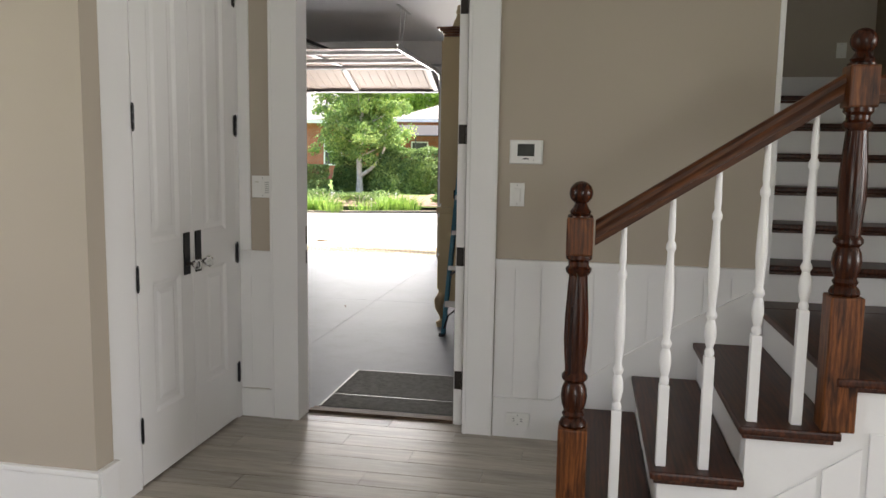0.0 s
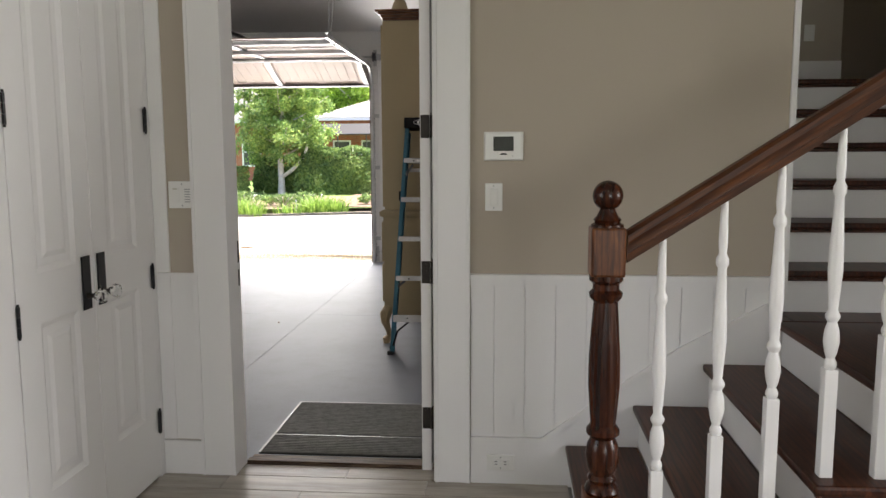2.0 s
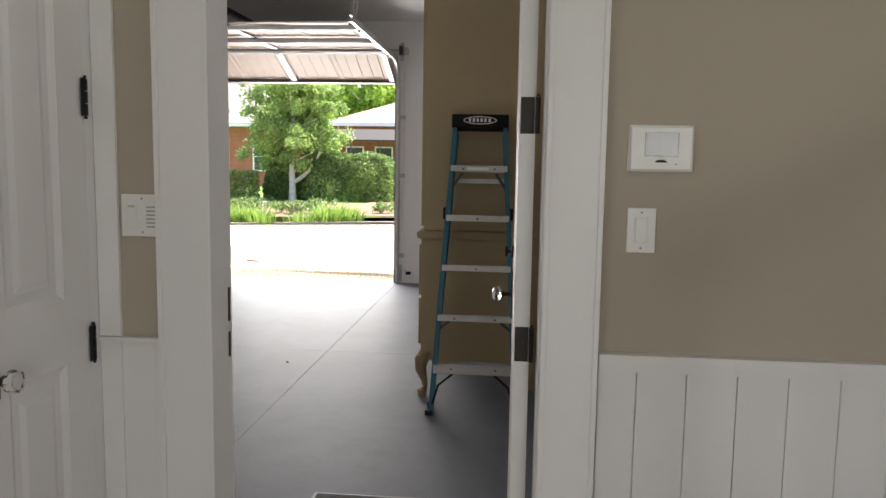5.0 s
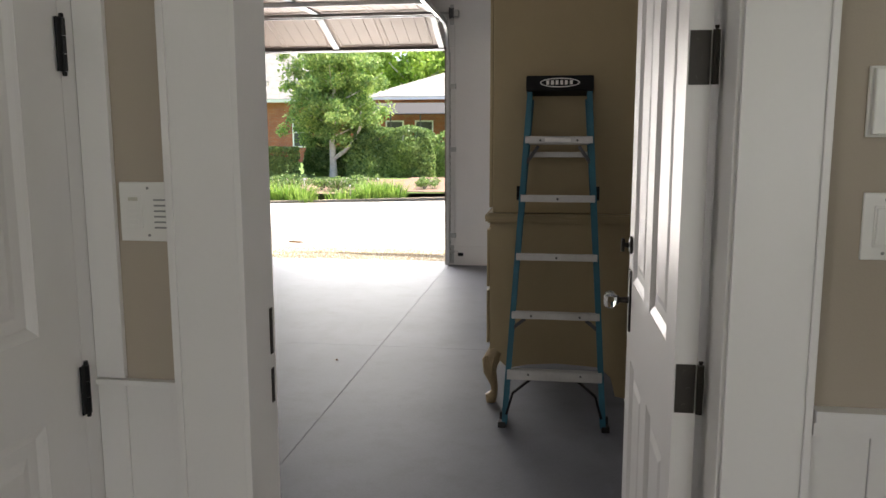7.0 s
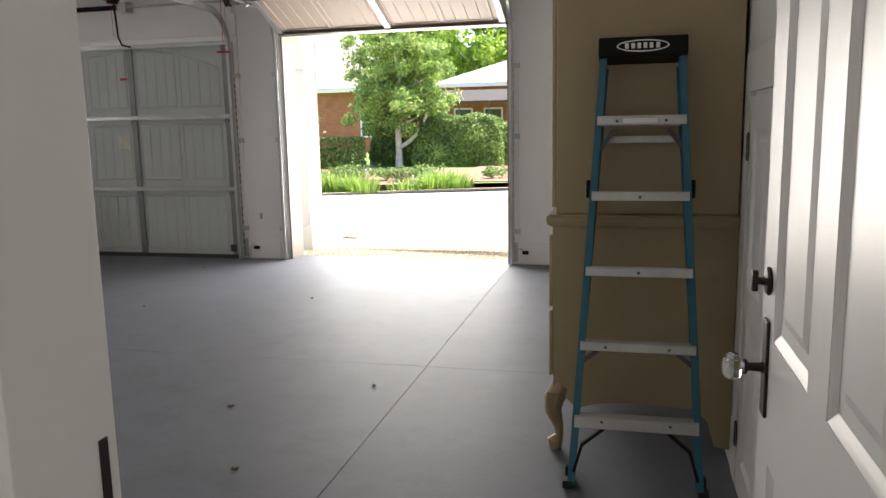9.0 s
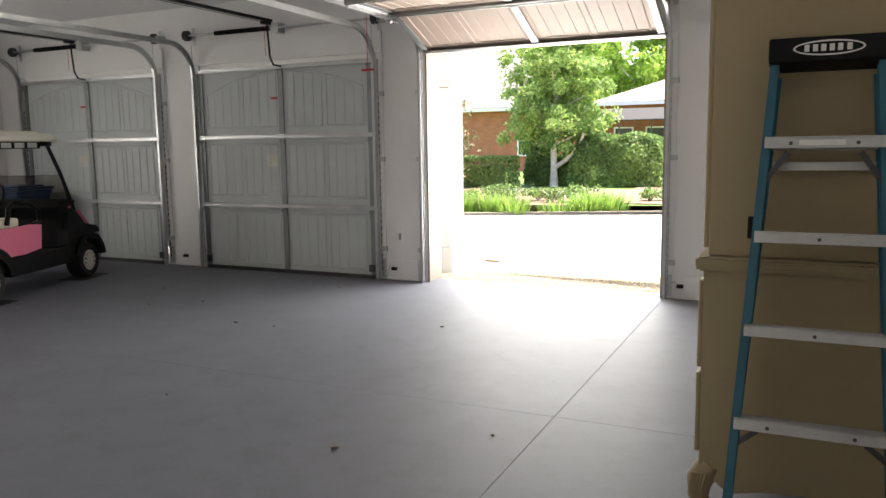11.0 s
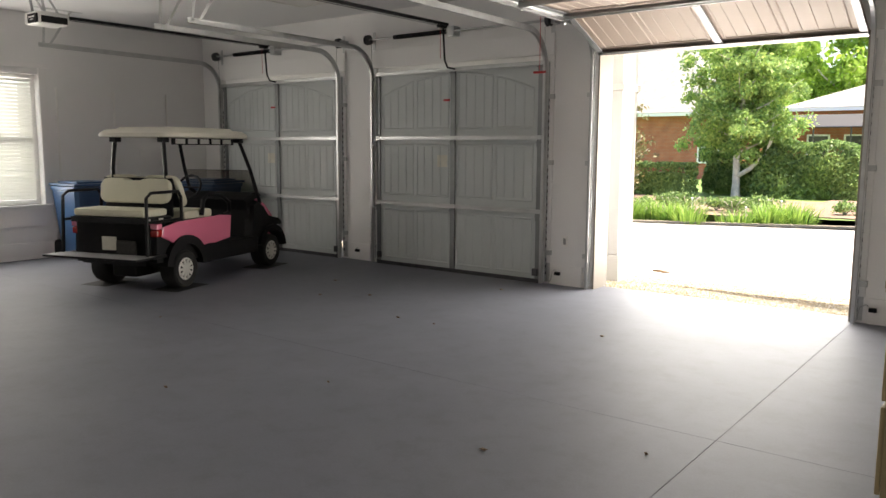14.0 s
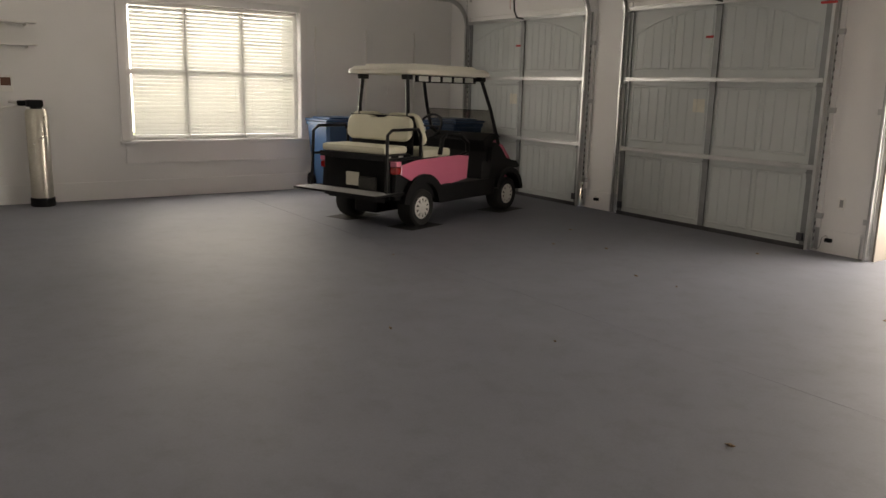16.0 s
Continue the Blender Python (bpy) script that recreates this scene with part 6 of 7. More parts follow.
part("socket", boxes((-0.016, 0.016, -0.0105, -0.0085, -0.034, 0.034), r=0.002), M_GREYP, t)
rng = random.Random(5)
t = thing("dead_leaves", "a few dry leaf scraps scattered on the garage floor", "leaf litter", (0, 0, GF))
for x, y in ((-7.1, 9.9), (-6.6, 9.2), (-6.2, 9.5), (-5.3, 8.9), (-5.35, 10.6), (-4.9, 8.9), (-3.6, 9.4), (-3.0, 6.9), (-5.1, 6.5), (-2.6, 6.2), (-2.35, 7.35), (-4.4, 7.2), (-6.9, 7.6)):
    bm = bmesh.new()
    a = rng.random() * 6
    r = 0.008 + 0.012 * rng.random()
    pts = [(r * math.cos(a + i * 1.047) * (1.0 if i % 3 else 1.8), r * 0.6 * math.sin(a + i * 1.047), 0.001 + 0.008 * (i % 2)) for i in range(6)]
    vs = [bm.verts.new(p) for p in pts] + [bm.verts.new((p[0], p[1], p[2] + 0.0015)) for p in pts]
    bm.faces.new(vs[:6][::-1])
    bm.faces.new(vs[6:])
    for i in range(6):
        bm.faces.new((vs[i], vs[(i + 1) % 6], vs[6 + (i + 1) % 6], vs[6 + i]))
    o = part("scrap", bm, M_TIMBER, t)
    o.location = (x, y, 0.0005)


# ---- outdoors: planting, trees, houses ----
def leaves(name, material, parent, count, place, size, seed, kind="", label="", flat=0.0):
    """Many small folded leaves; place(rng) gives a point or None."""
    rng = random.Random(seed)
    vs, fs = [], []
    made = 0
    while made < count:
        p = place(rng)
        if p is None:
            continue
        made += 1
        s = size * (0.6 + 0.8 * rng.random())
        a, b = rng.random() * 6.283, (rng.random() - 0.5) * 2.4
        u = Vector((math.cos(a) * math.cos(b), math.sin(a) * math.cos(b), math.sin(b)))
        v = u.orthogonal().normalized()
        v = (Matrix.Rotation(rng.random() * 6.283, 3, u) @ v)
        p = Vector(p)
        k = len(vs)
        vs += [p - u * s * 0.55, p + v * s * 0.32, p + u * s * 0.55, p - v * s * 0.32]
        fs.append((k, k + 1, k + 2, k + 3))
    me = bpy.data.meshes.new(name)
    me.from_pydata([tuple(v) for v in vs], [], fs)
    me.materials.append(material)
    ob = new(name, me)
    ob.parent = parent
    return tagged(ob, label=label, kind=kind)


def clumps(rng, spots):
    """A point on the shell of one of many balls."""
    x, y, z, r = spots[rng.randrange(len(spots))]
    d = Vector((rng.gauss(0, 1), rng.gauss(0, 1), rng.gauss(0, 1))).normalized() * r * (0.25 + 1.0 * rng.random())
    return (x + d.x, y + d.y, z + d.z * 0.85)


def shade_tree(name, label, at, h, spread, seed, leaf, count, size, trunk_r=0.16, low=0.25, with_fork=False, mat=None):
    t = thing(name, label, "tree", at)
    rng = random.Random(seed)
    bm = bmesh.new()
    tube(bm, [(0, 0, -0.1), (0.03, 0, h * 0.12), (-0.03, 0.02, h * 0.3), (0.05, 0, h * 0.55), (0.0, 0.02, h * 0.92)], [trunk_r * 1.35, trunk_r, trunk_r * 0.8, trunk_r * 0.5, 0.02], 12)
    spots = []
    for i in range(20):
        z0 = h * (low + 0.02 + 0.6 * rng.random())
        a = rng.random() * 6.283
        L = spread * (0.55 + 0.5 * rng.random()) * (1.0 - 0.45 * abs((z0 / h) - 0.5) * 2 * 0.6)
        e = (L * math.cos(a), L * math.sin(a), z0 + L * (0.35 + 0.4 * rng.random()))
        tube(bm, [(0, 0, z0), (e[0] * 0.5, e[1] * 0.5, z0 + (e[2] - z0) * 0.4), e], [trunk_r * 0.35, trunk_r * 0.2, 0.015], 7)
        for k in range(5):
            f = 0.45 + 0.15 * k
            spots.append((e[0] * f + rng.gauss(0, 0.22) * spread * 0.5, e[1] * f + rng.gauss(0, 0.22) * spread * 0.5, z0 + (e[2] - z0) * f + rng.gauss(0, 0.25), spread * (0.10 + 0.12 * rng.random())))
    for i in range(12):
        spots.append((rng.gauss(0, 0.25) * spread, rng.gauss(0, 0.25) * spread, h * (0.75 + 0.25 * rng.random()), spread * (0.12 + 0.12 * rng.random())))
    if with_fork:
        tube(bm, [(0.05, -0.02, 0.95), (0.55, -0.08, 1.15), (0.95, -0.1, 1.55), (1.15, -0.1, 2.1), (1.1, 0, 2.7)], [0.10, 0.085, 0.07, 0.055, 0.03], 9)
    part("trunk", bm, M_BARK, t, "pale smooth trunk and limbs", True)
    leaves("crown", leaf, t, count, lambda r: clumps(r, spots), size, seed + 1, "", "loose crown of bright green leaves")
    return t


def airy_tree():
    t = thing("shade_tree", "leafy young tree with a pale forked trunk, in full sun", "tree", (-9.30, 31.0, -0.10))
    rng = random.Random(17)
    bm = bmesh.new()
    tube(bm, [(0, 0, -0.1), (0.0, 0, 0.4), (-0.04, 0.02, 1.6), (0.10, 0, 3.4), (0.12, 0.02, 6.0)], [0.17, 0.125, 0.10, 0.075, 0.02], 12)
    tube(bm, [(0.02, -0.02, 0.65), (0.45, -0.08, 0.92), (0.95, -0.1, 1.40), (1.12, -0.1, 1.95), (1.1, 0, 2.7)], [0.085, 0.075, 0.062, 0.05, 0.025], 9)
    spots = []
    for i in range(32):
        z0 = 1.45 + 3.8 * (i / 32)
        a = i * 2.4 + rng.random()
        reach = 1.95 * math.sqrt(max(1 - ((z0 - 3.0) / 3.6) ** 2, 0.05)) * (0.7 + 0.4 * rng.random())
        e = (reach * math.cos(a), reach * math.sin(a), z0 + reach * (0.25 + 0.35 * rng.random()))
        tube(bm, [(0, 0, z0), (e[0] * 0.5, e[1] * 0.5, z0 + (e[2] - z0) * 0.4), e], [0.04, 0.025, 0.008], 6)
        for k in range(7):
            f = 0.3 + 0.12 * k
            spots.append((e[0] * f + rng.gauss(0, 0.22), e[1] * f + rng.gauss(0, 0.22), z0 + (e[2] - z0) * f + rng.gauss(0, 0.24), 0.20 + 0.22 * rng.random()))
    spots += [(0.9 + rng.gauss(0, 0.35), rng.gauss(0, 0.4), 2.25 + rng.gauss(0, 0.4), 0.28) for i in range(12)]
    spots += [(-0.45 + rng.gauss(0, 0.45), rng.gauss(0, 0.5), 1.95 + rng.gauss(0, 0.3), 0.28) for i in range(16)]
    spots += [(rng.gauss(0.1, 0.75), rng.gauss(0, 0.7), 3.0 + rng.gauss(0, 0.8), 0.34) for i in range(40)]
    part("trunk", bm, M_BARK, t, "pale smooth trunk and limbs", True)
    leaves("crown", M_TREELEAF, t, 42000, lambda r: clumps(r, spots), 0.108, 18, "", "loose crown of bright green leaves")


airy_tree()
shade_tree("back_tree", "tall sunlit tree beyond the houses", (-12.0, 60.0, -0.1), 13, 4.5, 21, M_FARLEAF, 12000, 0.32, 0.25, 0.3)
shade_tree("back_tree", "broad green tree behind the screened porch", (-4.0, 62.0, -0.1), 13, 5.0, 31, M_FARLEAF, 12000, 0.34, 0.25, 0.3)
shade_tree("back_tree", "tall green tree rising over the brick house", (-20.0, 66.0, -0.1), 14, 5.0, 41, M_FARLEAF, 8000, 0.55, 0.3, 0.3)
shade_tree("back_tree", "distant green tree at the edge of the wood", (-30.0, 68.0, -0.1), 13, 5.0, 51, M_FARLEAF, 7000, 0.55, 0.3, 0.3)
shade_tree("small_tree", "thin twiggy shrub with pale sparse leaves beside the pillar", (-12.2, 28.4, -0.1), 3.6, 1.0, 61, M_TWIG, 1500, 0.12, 0.03, 0.1)


def hedge(name, label, x0, x1, y0, y1, h, seed, count, size, bumpy=0.12, rounded=0.0):
    t = thing(name, label, "hedge", ((x0 + x1) / 2, (y0 + y1) / 2, -0.12))
    hw_, hd = (x1 - x0) / 2, (y1 - y0) / 2
    bm = bmesh.new()
    box(bm, -hw_ * 0.85 + 0.1, hw_ * 0.85 - 0.1, -hd + 0.45, hd - 0.2, 0.0, h * 0.8 - 0.1, 0.08)
    part("inner_bush", bm, M_HEDGE, t, "dark twiggy inside")

    def place(r):
        side = r.random()
        x, y, z = (r.random() * 2 - 1) * hw_, (r.random() * 2 - 1) * hd, r.random() * h
        if side < 0.5:
            y = -hd + r.random() * 0.14
        elif side < 0.85:
            z = h - r.random() * 0.14
        elif side < 0.93:
            x = hw_ - r.random() * 0.14
        else:
            x = -hw_ + r.random() * 0.14
        n = noise.noise(Vector((x * 0.9 + seed, y, z * 0.9))) * bumpy
        ux = max(abs(x) / hw_ - 0.72, 0) / 0.28
        drop = 1 - rounded * (0.55 * ux * ux + 0.12 * noise.noise(Vector((x * 1.1 + seed * 3, 0, 0))))
        dy = rounded * 0.35 * (z / h) ** 3 * (1 if y < 0 else -1)
        return (x, y + n + dy, max(z * drop + n * 0.7, 0.02))
    leaves("foliage", M_HEDGE, t, count, place, size, seed, "", "small dark green leaves")


hedge("clipped_hedge", "clipped dark green hedge with flat top", -15.2, -10.4, 29.4, 30.4, 1.12, 3, 9000, 0.10)
hedge("clipped_hedge", "dense lighter shrub mass in front of the brick wall", -10.6, -8.3, 31.3, 32.3, 1.45, 4, 9000, 0.10, 0.3, 0.8)
hedge("round_hedge", "tall rounded dark green hedge beside the tree", -8.7, -5.4, 30.6, 33.0, 1.80, 5, 17000, 0.10, 0.25, 1.0)
hedge("round_hedge", "dark green hedge running on past the opening", -6.0, 1.0, 31.2, 33.0, 1.68, 6, 9000, 0.11, 0.25, 0.8)

structure("planting_bed", boxes((-20, -6.2, 21.0, 29.4, -0.4, -0.105), (-6.2, 3.0, 23.6, 30.6, -0.4, -0.10)), M_MULCH, "pinkish brown mulch bed under the shrubs")
t = thing("edging_curb", "narrow pale concrete edging along the driveway", "curb", (0, 0, -0.06))
bm = bmesh.new()
bar(bm, [(-16, 17.9, 0.0), (-10, 18.1, 0.0), (-7.6, 19.0, 0.0), (-5.9, 19.7, 0.0), (-3.6, 20.6, 0.0), (-1.5, 22.4, 0.0)], 0.12, 0.10)
part("curb", bm, M_GRAVEL, t)


def strap_plant(at, h, n, seed, label):
    t = thing("strap_leaf_plant", label, "plant", at, 0, "row of strap-leaved plants")
    rng = random.Random(seed)
    vs, fs = [], []
    for i in range(n):
        a, r0 = rng.random() * 6.283, 0.30 * math.sqrt(rng.random())
        bx, by = r0 * math.cos(a) * 1.5, r0 * math.sin(a)
        L, out = h * (0.6 + 0.5 * rng.random()), 0.15 + 0.35 * rng.random()
        w = 0.012 + 0.012 * rng.random()
        px, py = -math.sin(a) * w, math.cos(a) * w
        k = len(vs)
        for q in range(5):
            f = q / 4
            x, y, z = bx + math.cos(a) * out * f * f * L * 1.3, by + math.sin(a) * out * f * f * L * 1.3, L * (f - 0.35 * out * f * f * f * 1.6)
            ww = 1 - f * 0.9
            vs += [(x - px * ww, y - py * ww, z), (x + px * ww, y + py * ww, z)]
        for q in range(4):
            fs.append((k + 2 * q, k + 2 * q + 1, k + 2 * q + 3, k + 2 * q + 2))
    me = bpy.data.meshes.new("foliage")
    me.from_pydata(vs, [], fs)
    me.materials.append(M_GRASSLEAF)
    o = new("foliage", me)
    o.parent = t
    tagged(o, label="arching bright green blades")
    if seed % 3:
        return
    bm = bmesh.new()
    for i in range(1):
        x, y = rng.gauss(0, 0.2), rng.gauss(0, 0.1)
        z = h * (0.82 + 0.25 * rng.random())
        tube(bm, [(x, y, 0.1), (x, y, z)], 0.005, 4)
        lathe(bm, [(0.01, z), (0.022, z + 0.01), (0.02, z + 0.03), (0.006, z + 0.035)], 8, (x, y, 0))
    part("flower", bm, M_STEM, t, "pale flower head")


rng = random.Random(77)
for i in range(9):
    x = -10.1 + 0.42 * i
    strap_plant((x, 19.45 + 0.3 * (x + 8) * (x > -8) - 0.38 * (x <= -8.6) + rng.gauss(0, 0.12), -0.10), 0.50 + 0.10 * rng.random(), 200, 100 + i, "bushy bright green strap-leaved clump at the drive edge")
for i in range(3):
    x = -5.36 + 0.25 * i
    strap_plant((x, 20.25 + 0.40 * (x + 5.4) + rng.gauss(0, 0.1), -0.10), 0.52 + 0.10 * rng.random(), 220, 200 + i, "tall bright green strap-leaved clump with pale flowers")
strap_plant((-5.85, 20.0, -0.10), 0.40, 130, 300, "small separate strap-leaved clump")


def low_shrub(at, r, seed, label):
    t = thing("low_shrub", label, "shrub", at, 0, "low shrubs in the bed")
    rng = random.Random(seed)
    bm = bmesh.new()
    for i in range(9):
        a = i * 0.7
        tube(bm, [(0, 0, 0), (r * 0.4 * math.cos(a), r * 0.4 * math.sin(a), r * 0.5), (r * 0.7 * math.cos(a), r * 0.7 * math.sin(a), r * 0.75)], 0.01, 5)
    part("stem", bm, M_BARK, t)
    spots = [(rng.gauss(0, 0.4) * r, rng.gauss(0, 0.3) * r, r * (0.35 + 0.4 * rng.random()), r * 0.38) for k in range(14)]
    leaves("foliage", M_HEDGE, t, 1100, lambda q: clumps(q, spots), 0.06, seed, "", "small yellow-green leaves")


for i, (x, y) in enumerate(((-9.3, 23.2), (-8.8, 23.9), (-8.2, 23.5), (-7.6, 24.0), (-7.0, 23.4), (-6.5, 23.9), (-4.7, 24.6), (-10.1, 23.4))):
    low_shrub((x, y, -0.11), 0.34 + 0.07 * (i % 3), 400 + i, "low rounded yellow-green shrub on the mulch")


def hip_roof(bm, x0, x1, y0, y1, z, rise, over=0.45):
    a = [(x0 - over, y0 - over, z), (x1 + over, y0 - over, z), (x1 + over, y1 + over, z), (x0 - over, y1 + over, z)]
    d = min(x1 - x0, y1 - y0) / 2 + over
    if x1 - x0 >= y1 - y0:
        r = [(x0 - over + d, (y0 + y1) / 2, z + rise), (x1 + over - d, (y0 + y1) / 2, z + rise)]
        q = [(0, 1, 5, 4), (1, 2, 5), (2, 3, 4, 5), (3, 0, 4)]
    else:
        r = [((x0 + x1) / 2, y0 - over + d, z + rise), ((x0 + x1) / 2, y1 + over - d, z + rise)]
        q = [(0, 1, 4), (1, 2, 5, 4), (2, 3, 5), (3, 0, 4, 5)]
    vs = [bm.verts.new(p) for p in a + r]
    for f in q:
        bm.faces.new([vs[i] for i in f])
    bm.faces.new([vs[3], vs[2], vs[1], vs[0]])


def house_window(parent, x, y, z, w, h):
    p = part("window", boxes((x - w / 2 - 0.09, x + w / 2 + 0.09, y - 0.05, y - 0.002, z - 0.09, z), (x - w / 2 - 0.09, x + w / 2 + 0.09, y - 0.05, y - 0.002, z + h, z + h + 0.09), (x - w / 2 - 0.09, x - w / 2, y - 0.05, y - 0.002, z + 0.001, z + h - 0.001),
                               (x + w / 2, x + w / 2 + 0.09, y - 0.05, y - 0.002, z + 0.001, z + h - 0.001), (x - w / 2, x + w / 2, y - 0.04, y - 0.003, z + h / 2 - 0.03, z + h / 2 + 0.03)), M_TRIM, parent, "white window frame")
    part("pane", boxes((x - w / 2, x + w / 2, y - 0.02, y - 0.004, z + 0.001, z + h - 0.001)), M_SCREEN, p, "reflecting window pane")


t = thing("brick_house", "red brick house with a pale hipped shingle roof", "house", (-14.5, 46, -0.15))
part("wall", boxes((-14.0, 0.2, 0, 9, 0, 3.45)), M_BRICK, t, "red brick walls")
bm = bmesh.new()
hip_roof(bm, -14.0, 0.2, 0, 9, 3.62, 4.3)
part("roof", bm, M_SHINGLE, t, "pale grey shingle hip roof")
part("fascia", boxes((-14.5, 0.7, -0.5, -0.46, 3.42, 3.60), (0.66, 0.7, -0.45, 9.4, 3.42, 3.60), (-14.4, 0.65, -0.45, -0.003, 3.43, 3.46)), M_TRIM, t, "white fascia and soffit")
house_window(t, -1.0, 0, 0.95, 1.0, 1.55)
house_window(t, -7.6, 0, 0.95, 1.1, 1.55)
t = thing("brick_house", "red brick house with a screened porch beneath a grey roof", "house", (-12.2, 49, -0.15))
part("wall", boxes((0, 16, 0, 8, 0, 3.7)), M_BRICK, t, "red brick walls")
bm = bmesh.new()
hip_roof(bm, 0, 16, 0, 8, 3.85, 1.7)
part("roof", bm, M_SHINGLE, t, "pale grey shingle hip roof")
part("fascia", boxes((-0.5, 16.5, -0.5, -0.46, 3.65, 3.83)), M_TRIM, t, "white fascia")
for x in (1.5, 3.3, 5.2, 7.0):
    house_window(t, x, 0, 1.0, 0.95, 1.35)
bm = bmesh.new()
for x in (0.2, 1.9, 3.6, 5.3, 7.0, 8.7):
    tube(bm, [(x, -3.0, 0), (x, -3.0, 2.75), (x + 0.1, -2.2, 3.35), (x + 0.1, -0.5, 3.35)], 0.04, 5)
tube(bm, [(0.2, -3.0, 2.75), (8.7, -3.0, 2.75)], 0.04, 5)
tube(bm, [(0.3, -2.2, 3.35), (8.8, -2.2, 3.35)], 0.04, 5)
tube(bm, [(0.2, -3.0, 1.1), (8.7, -3.0, 1.1)], 0.03, 5)
part("porch_screen", bm, M_DARKSTEEL, t, "dark thin screened porch frame")
bm = bmesh.new()
prism(bm, [(-3.0, 2.76), (-2.2, 3.37), (-0.6, 3.37), (-0.6, 3.39), (-2.22, 3.39), (-3.02, 2.77)], "x", 0.2, 8.7)
part("screen_mesh", bm, M_PORCH, t, "grey insect mesh of the porch roof")


def wood_edge():
    t = thing("far_woods", "far line of tall green trees closing the view", "woods", (0, 0, -0.15))
    tagged(t, kind="stuff")
    rng = random.Random(9)
    spots = []
    for i in range(150):
        x = -75 + i * 0.95
        spots.append((x, 78 + rng.gauss(0, 4), 5 + 9 * rng.random(), 2.6 + 1.6 * rng.random()))
        spots.append((x, 78 + rng.gauss(0, 3), 2 + 4 * rng.random(), 2.8))
    leaves("foliage", M_FARLEAF, t, 26000, lambda q: clumps(q, spots), 0.9, 10, "stuff")


wood_edge()
structure("backdrop", boxes((-110, 60, 86, 86.3, -0.2, 9.0)), M_HEDGE, "dark green depth of the wood")

# column beside the open doorway
t = thing("porch_column", "square white stucco column with base and cap band", "column", (-4.90, 12.20, -0.06))
part("shaft", boxes((-0.19, 0.19, -0.19, 0.19, 0.31, 2.15), r=0.004), M_STUCCO, t, "white stucco shaft")
part("base", boxes((-0.215, 0.215, -0.215, 0.215, 0.0, 0.305), r=0.006), M_STUCCO, t, "white stucco base")
part("cap", boxes((-0.22, 0.22, -0.22, 0.22, 2.155, 2.22), (-0.19, 0.19, -0.19, 0.19, 2.221, 2.67), r=0.006), M_STUCCO, t, "white cap band")
t = thing("driftwood_stick", "short brown stick lying on the driveway", "stick", (-4.55, 12.9, -0.052))
bm = bmesh.new()
tube(bm, [(-0.10, 0, 0.02), (-0.03, 0.01, 0.025), (0.04, -0.01, 0.02), (0.12, 0.0, 0.02)], [0.012, 0.02, 0.016, 0.008], 8)
part("stick", bm, M_TIMBER, t, "", True)


# ---- pebbles, floor tiles ----
rng = random.Random(12)
vs, fs = [], []
for i in range(5200):
    x, y = rng.uniform(-5.2, -1.7), 11.57 + 1.0 * rng.random() ** 1.3
    r = 0.006 + 0.010 * rng.random()
    k = len(vs)
    a = rng.random() * 3
    for j in range(5):
        q = a + j * 1.2566
        vs.append((x + r * math.cos(q) * 1.3, y + r * math.sin(q), -0.054))
    vs.append((x, y, -0.052 + r * 0.8))
    fs += [(k + j, k + (j + 1) % 5, k + 5) for j in range(5)]
me = bpy.data.meshes.new("pebbles")
me.from_pydata(vs, [], fs)
m, tt, b = nodes_of("pebble_stone")
g = tt.nodes.new("ShaderNodeNewGeometry")
tt.links.new(ramp(tt, g.outputs["Random Per Island"], [(0.0, (0.26, 0.20, 0.11)), (0.5, (0.44, 0.36, 0.22)), (1.0, (0.66, 0.60, 0.50))]), b.inputs["Base Color"])
b.inputs["Roughness"].default_value = 0.7
me.materials.append(m)
tagged(new("pebbles", me), label="loose tan and white pebbles along the garage threshold", category="gravel", kind="stuff")

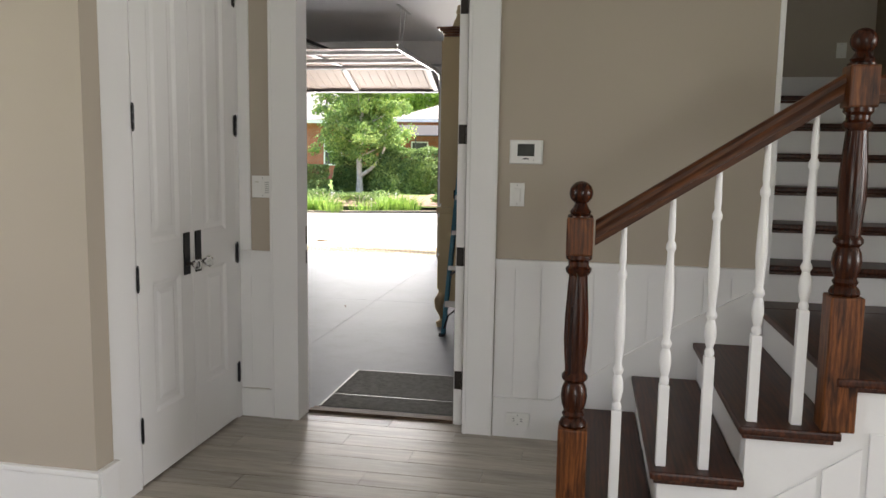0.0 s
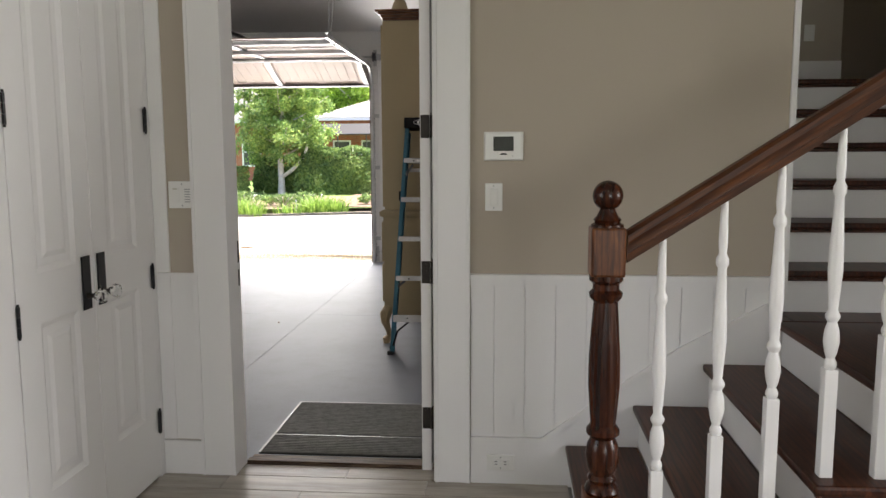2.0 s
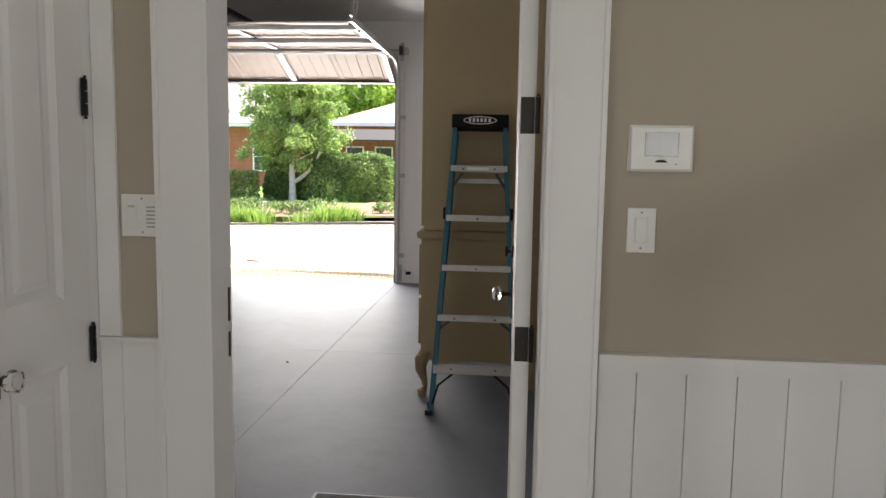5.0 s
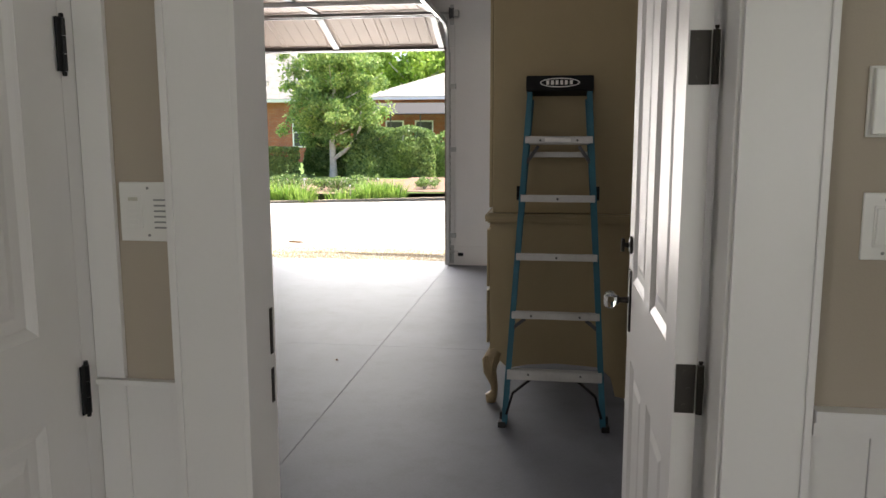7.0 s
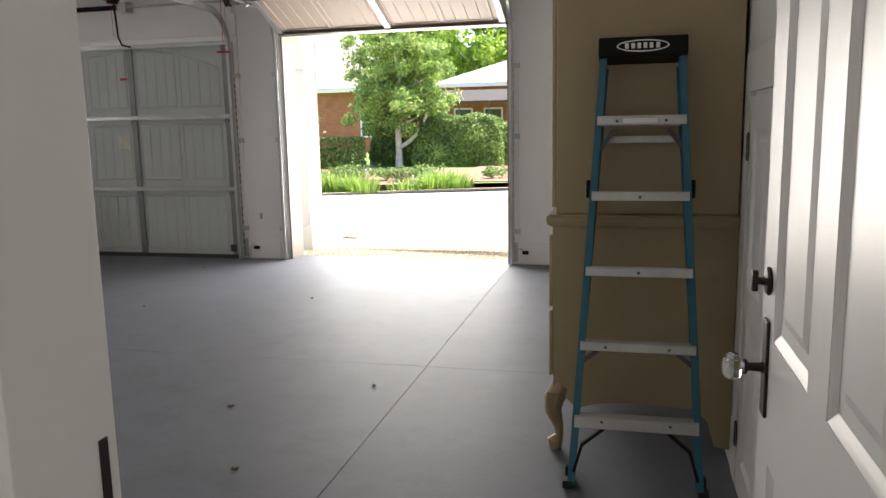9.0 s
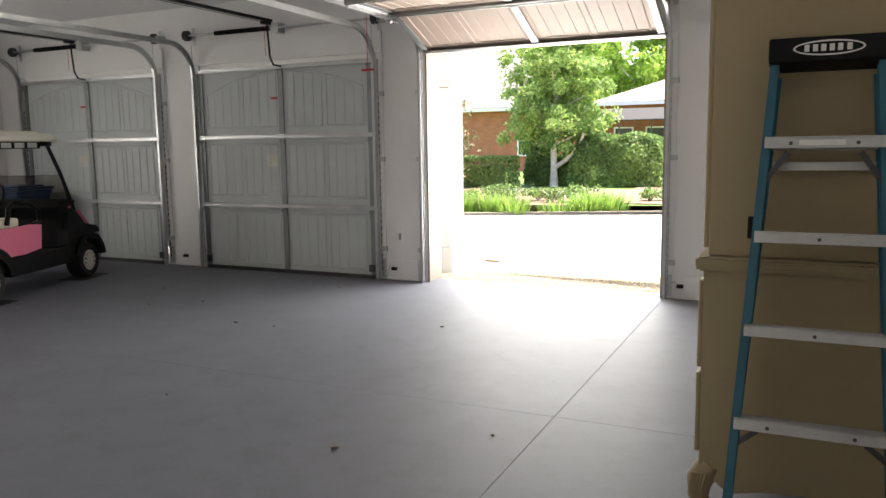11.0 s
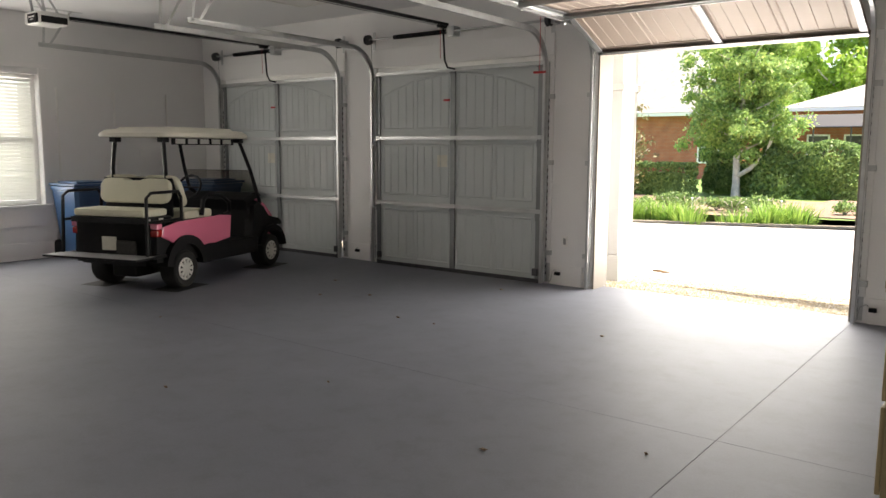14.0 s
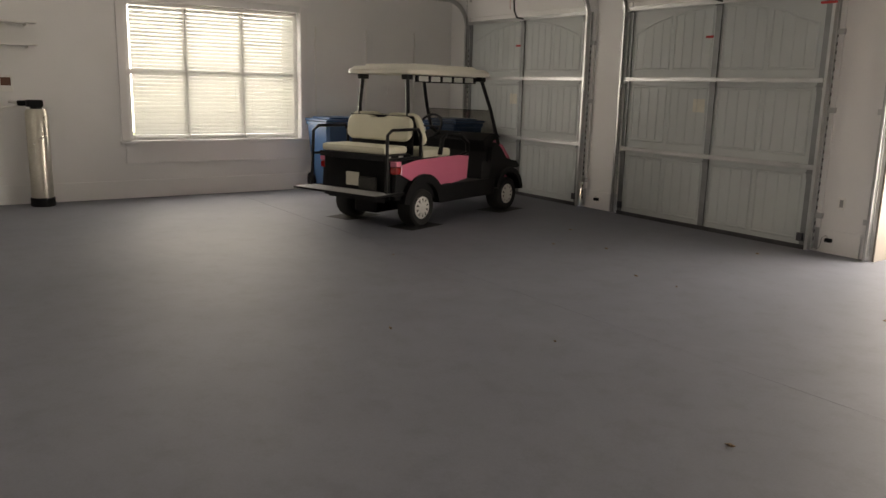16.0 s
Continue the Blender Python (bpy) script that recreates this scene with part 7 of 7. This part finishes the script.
floor_ob = bpy.data.objects["floor"]
m, tt, b = nodes_of("wood_look_tile")
v = coords(tt, (1.6, 14, 14))
info = tt.nodes.new("ShaderNodeObjectInfo")
mul = tt.nodes.new("ShaderNodeMath")
mul.operation, mul.inputs[1].default_value = "MULTIPLY", 53.0
tt.links.new(info.outputs["Random"], mul.inputs[0])
sh = tt.nodes.new("ShaderNodeVectorMath")
tt.links.new(v, sh.inputs[0])
tt.links.new(mul.outputs[0], sh.inputs[1])
n1 = add(tt, "ShaderNodeTexNoise", Scale=1.1, Detail=6.0, Roughness=0.6, Distortion=0.8)
n2 = add(tt, "ShaderNodeTexNoise", Scale=5.0, Detail=4.0, Roughness=0.7)
for n in (n1, n2):
    tt.links.new(sh.outputs[0], n.inputs["Vector"])
c1 = ramp(tt, n1.outputs[0], [(0.3, (0.27, 0.235, 0.195)), (0.5, (0.39, 0.35, 0.295)), (0.72, (0.50, 0.455, 0.39))])
c2 = ramp(tt, n2.outputs[0], [(0.35, (0.86, 0.85, 0.84)), (0.6, (1, 1, 1))])
c3 = ramp(tt, info.outputs["Random"], [(0.0, (0.86, 0.86, 0.86)), (1.0, (1.06, 1.06, 1.06))])
tt.links.new(mix(tt, 1.0, mix(tt, 1.0, c1, c2, "MULTIPLY"), c3, "MULTIPLY"), b.inputs["Base Color"])
b.inputs["Roughness"].default_value = 0.30
bump(tt, b, n2.outputs[0], 0.05, 0.002)
M_TILE = m
cache = {}
row = 0
y = 0.62
while y < 4.03:
    x = -4.1 if y < 2.45 else -1.88
    x_end = 1.6 if y < 2.58 else -0.02
    x -= (row * 0.37) % 0.9
    while x < x_end:
        a, c = max(x, -4.15 if y < 2.45 else -1.88), min(x + 0.905, x_end)
        yb = min(y + 0.148, 4.044)
        if c - a > 0.03:
            key = (round(c - a, 3), round(yb - y, 3))
            if key not in cache:
                bm = bmesh.new()
                box(bm, 0.0012, key[0] - 0.0012, 0.0012, key[1] - 0.0012, -0.0078, 0.0, 0.0008)
                o = part("tile", bm, M_TILE, floor_ob)
                cache[key] = o.data
            else:
                o = new("tile", cache[key])
                o.parent = floor_ob
            o.location = (a, y, 0)
        x += 0.905
    y += 0.15
    row += 1
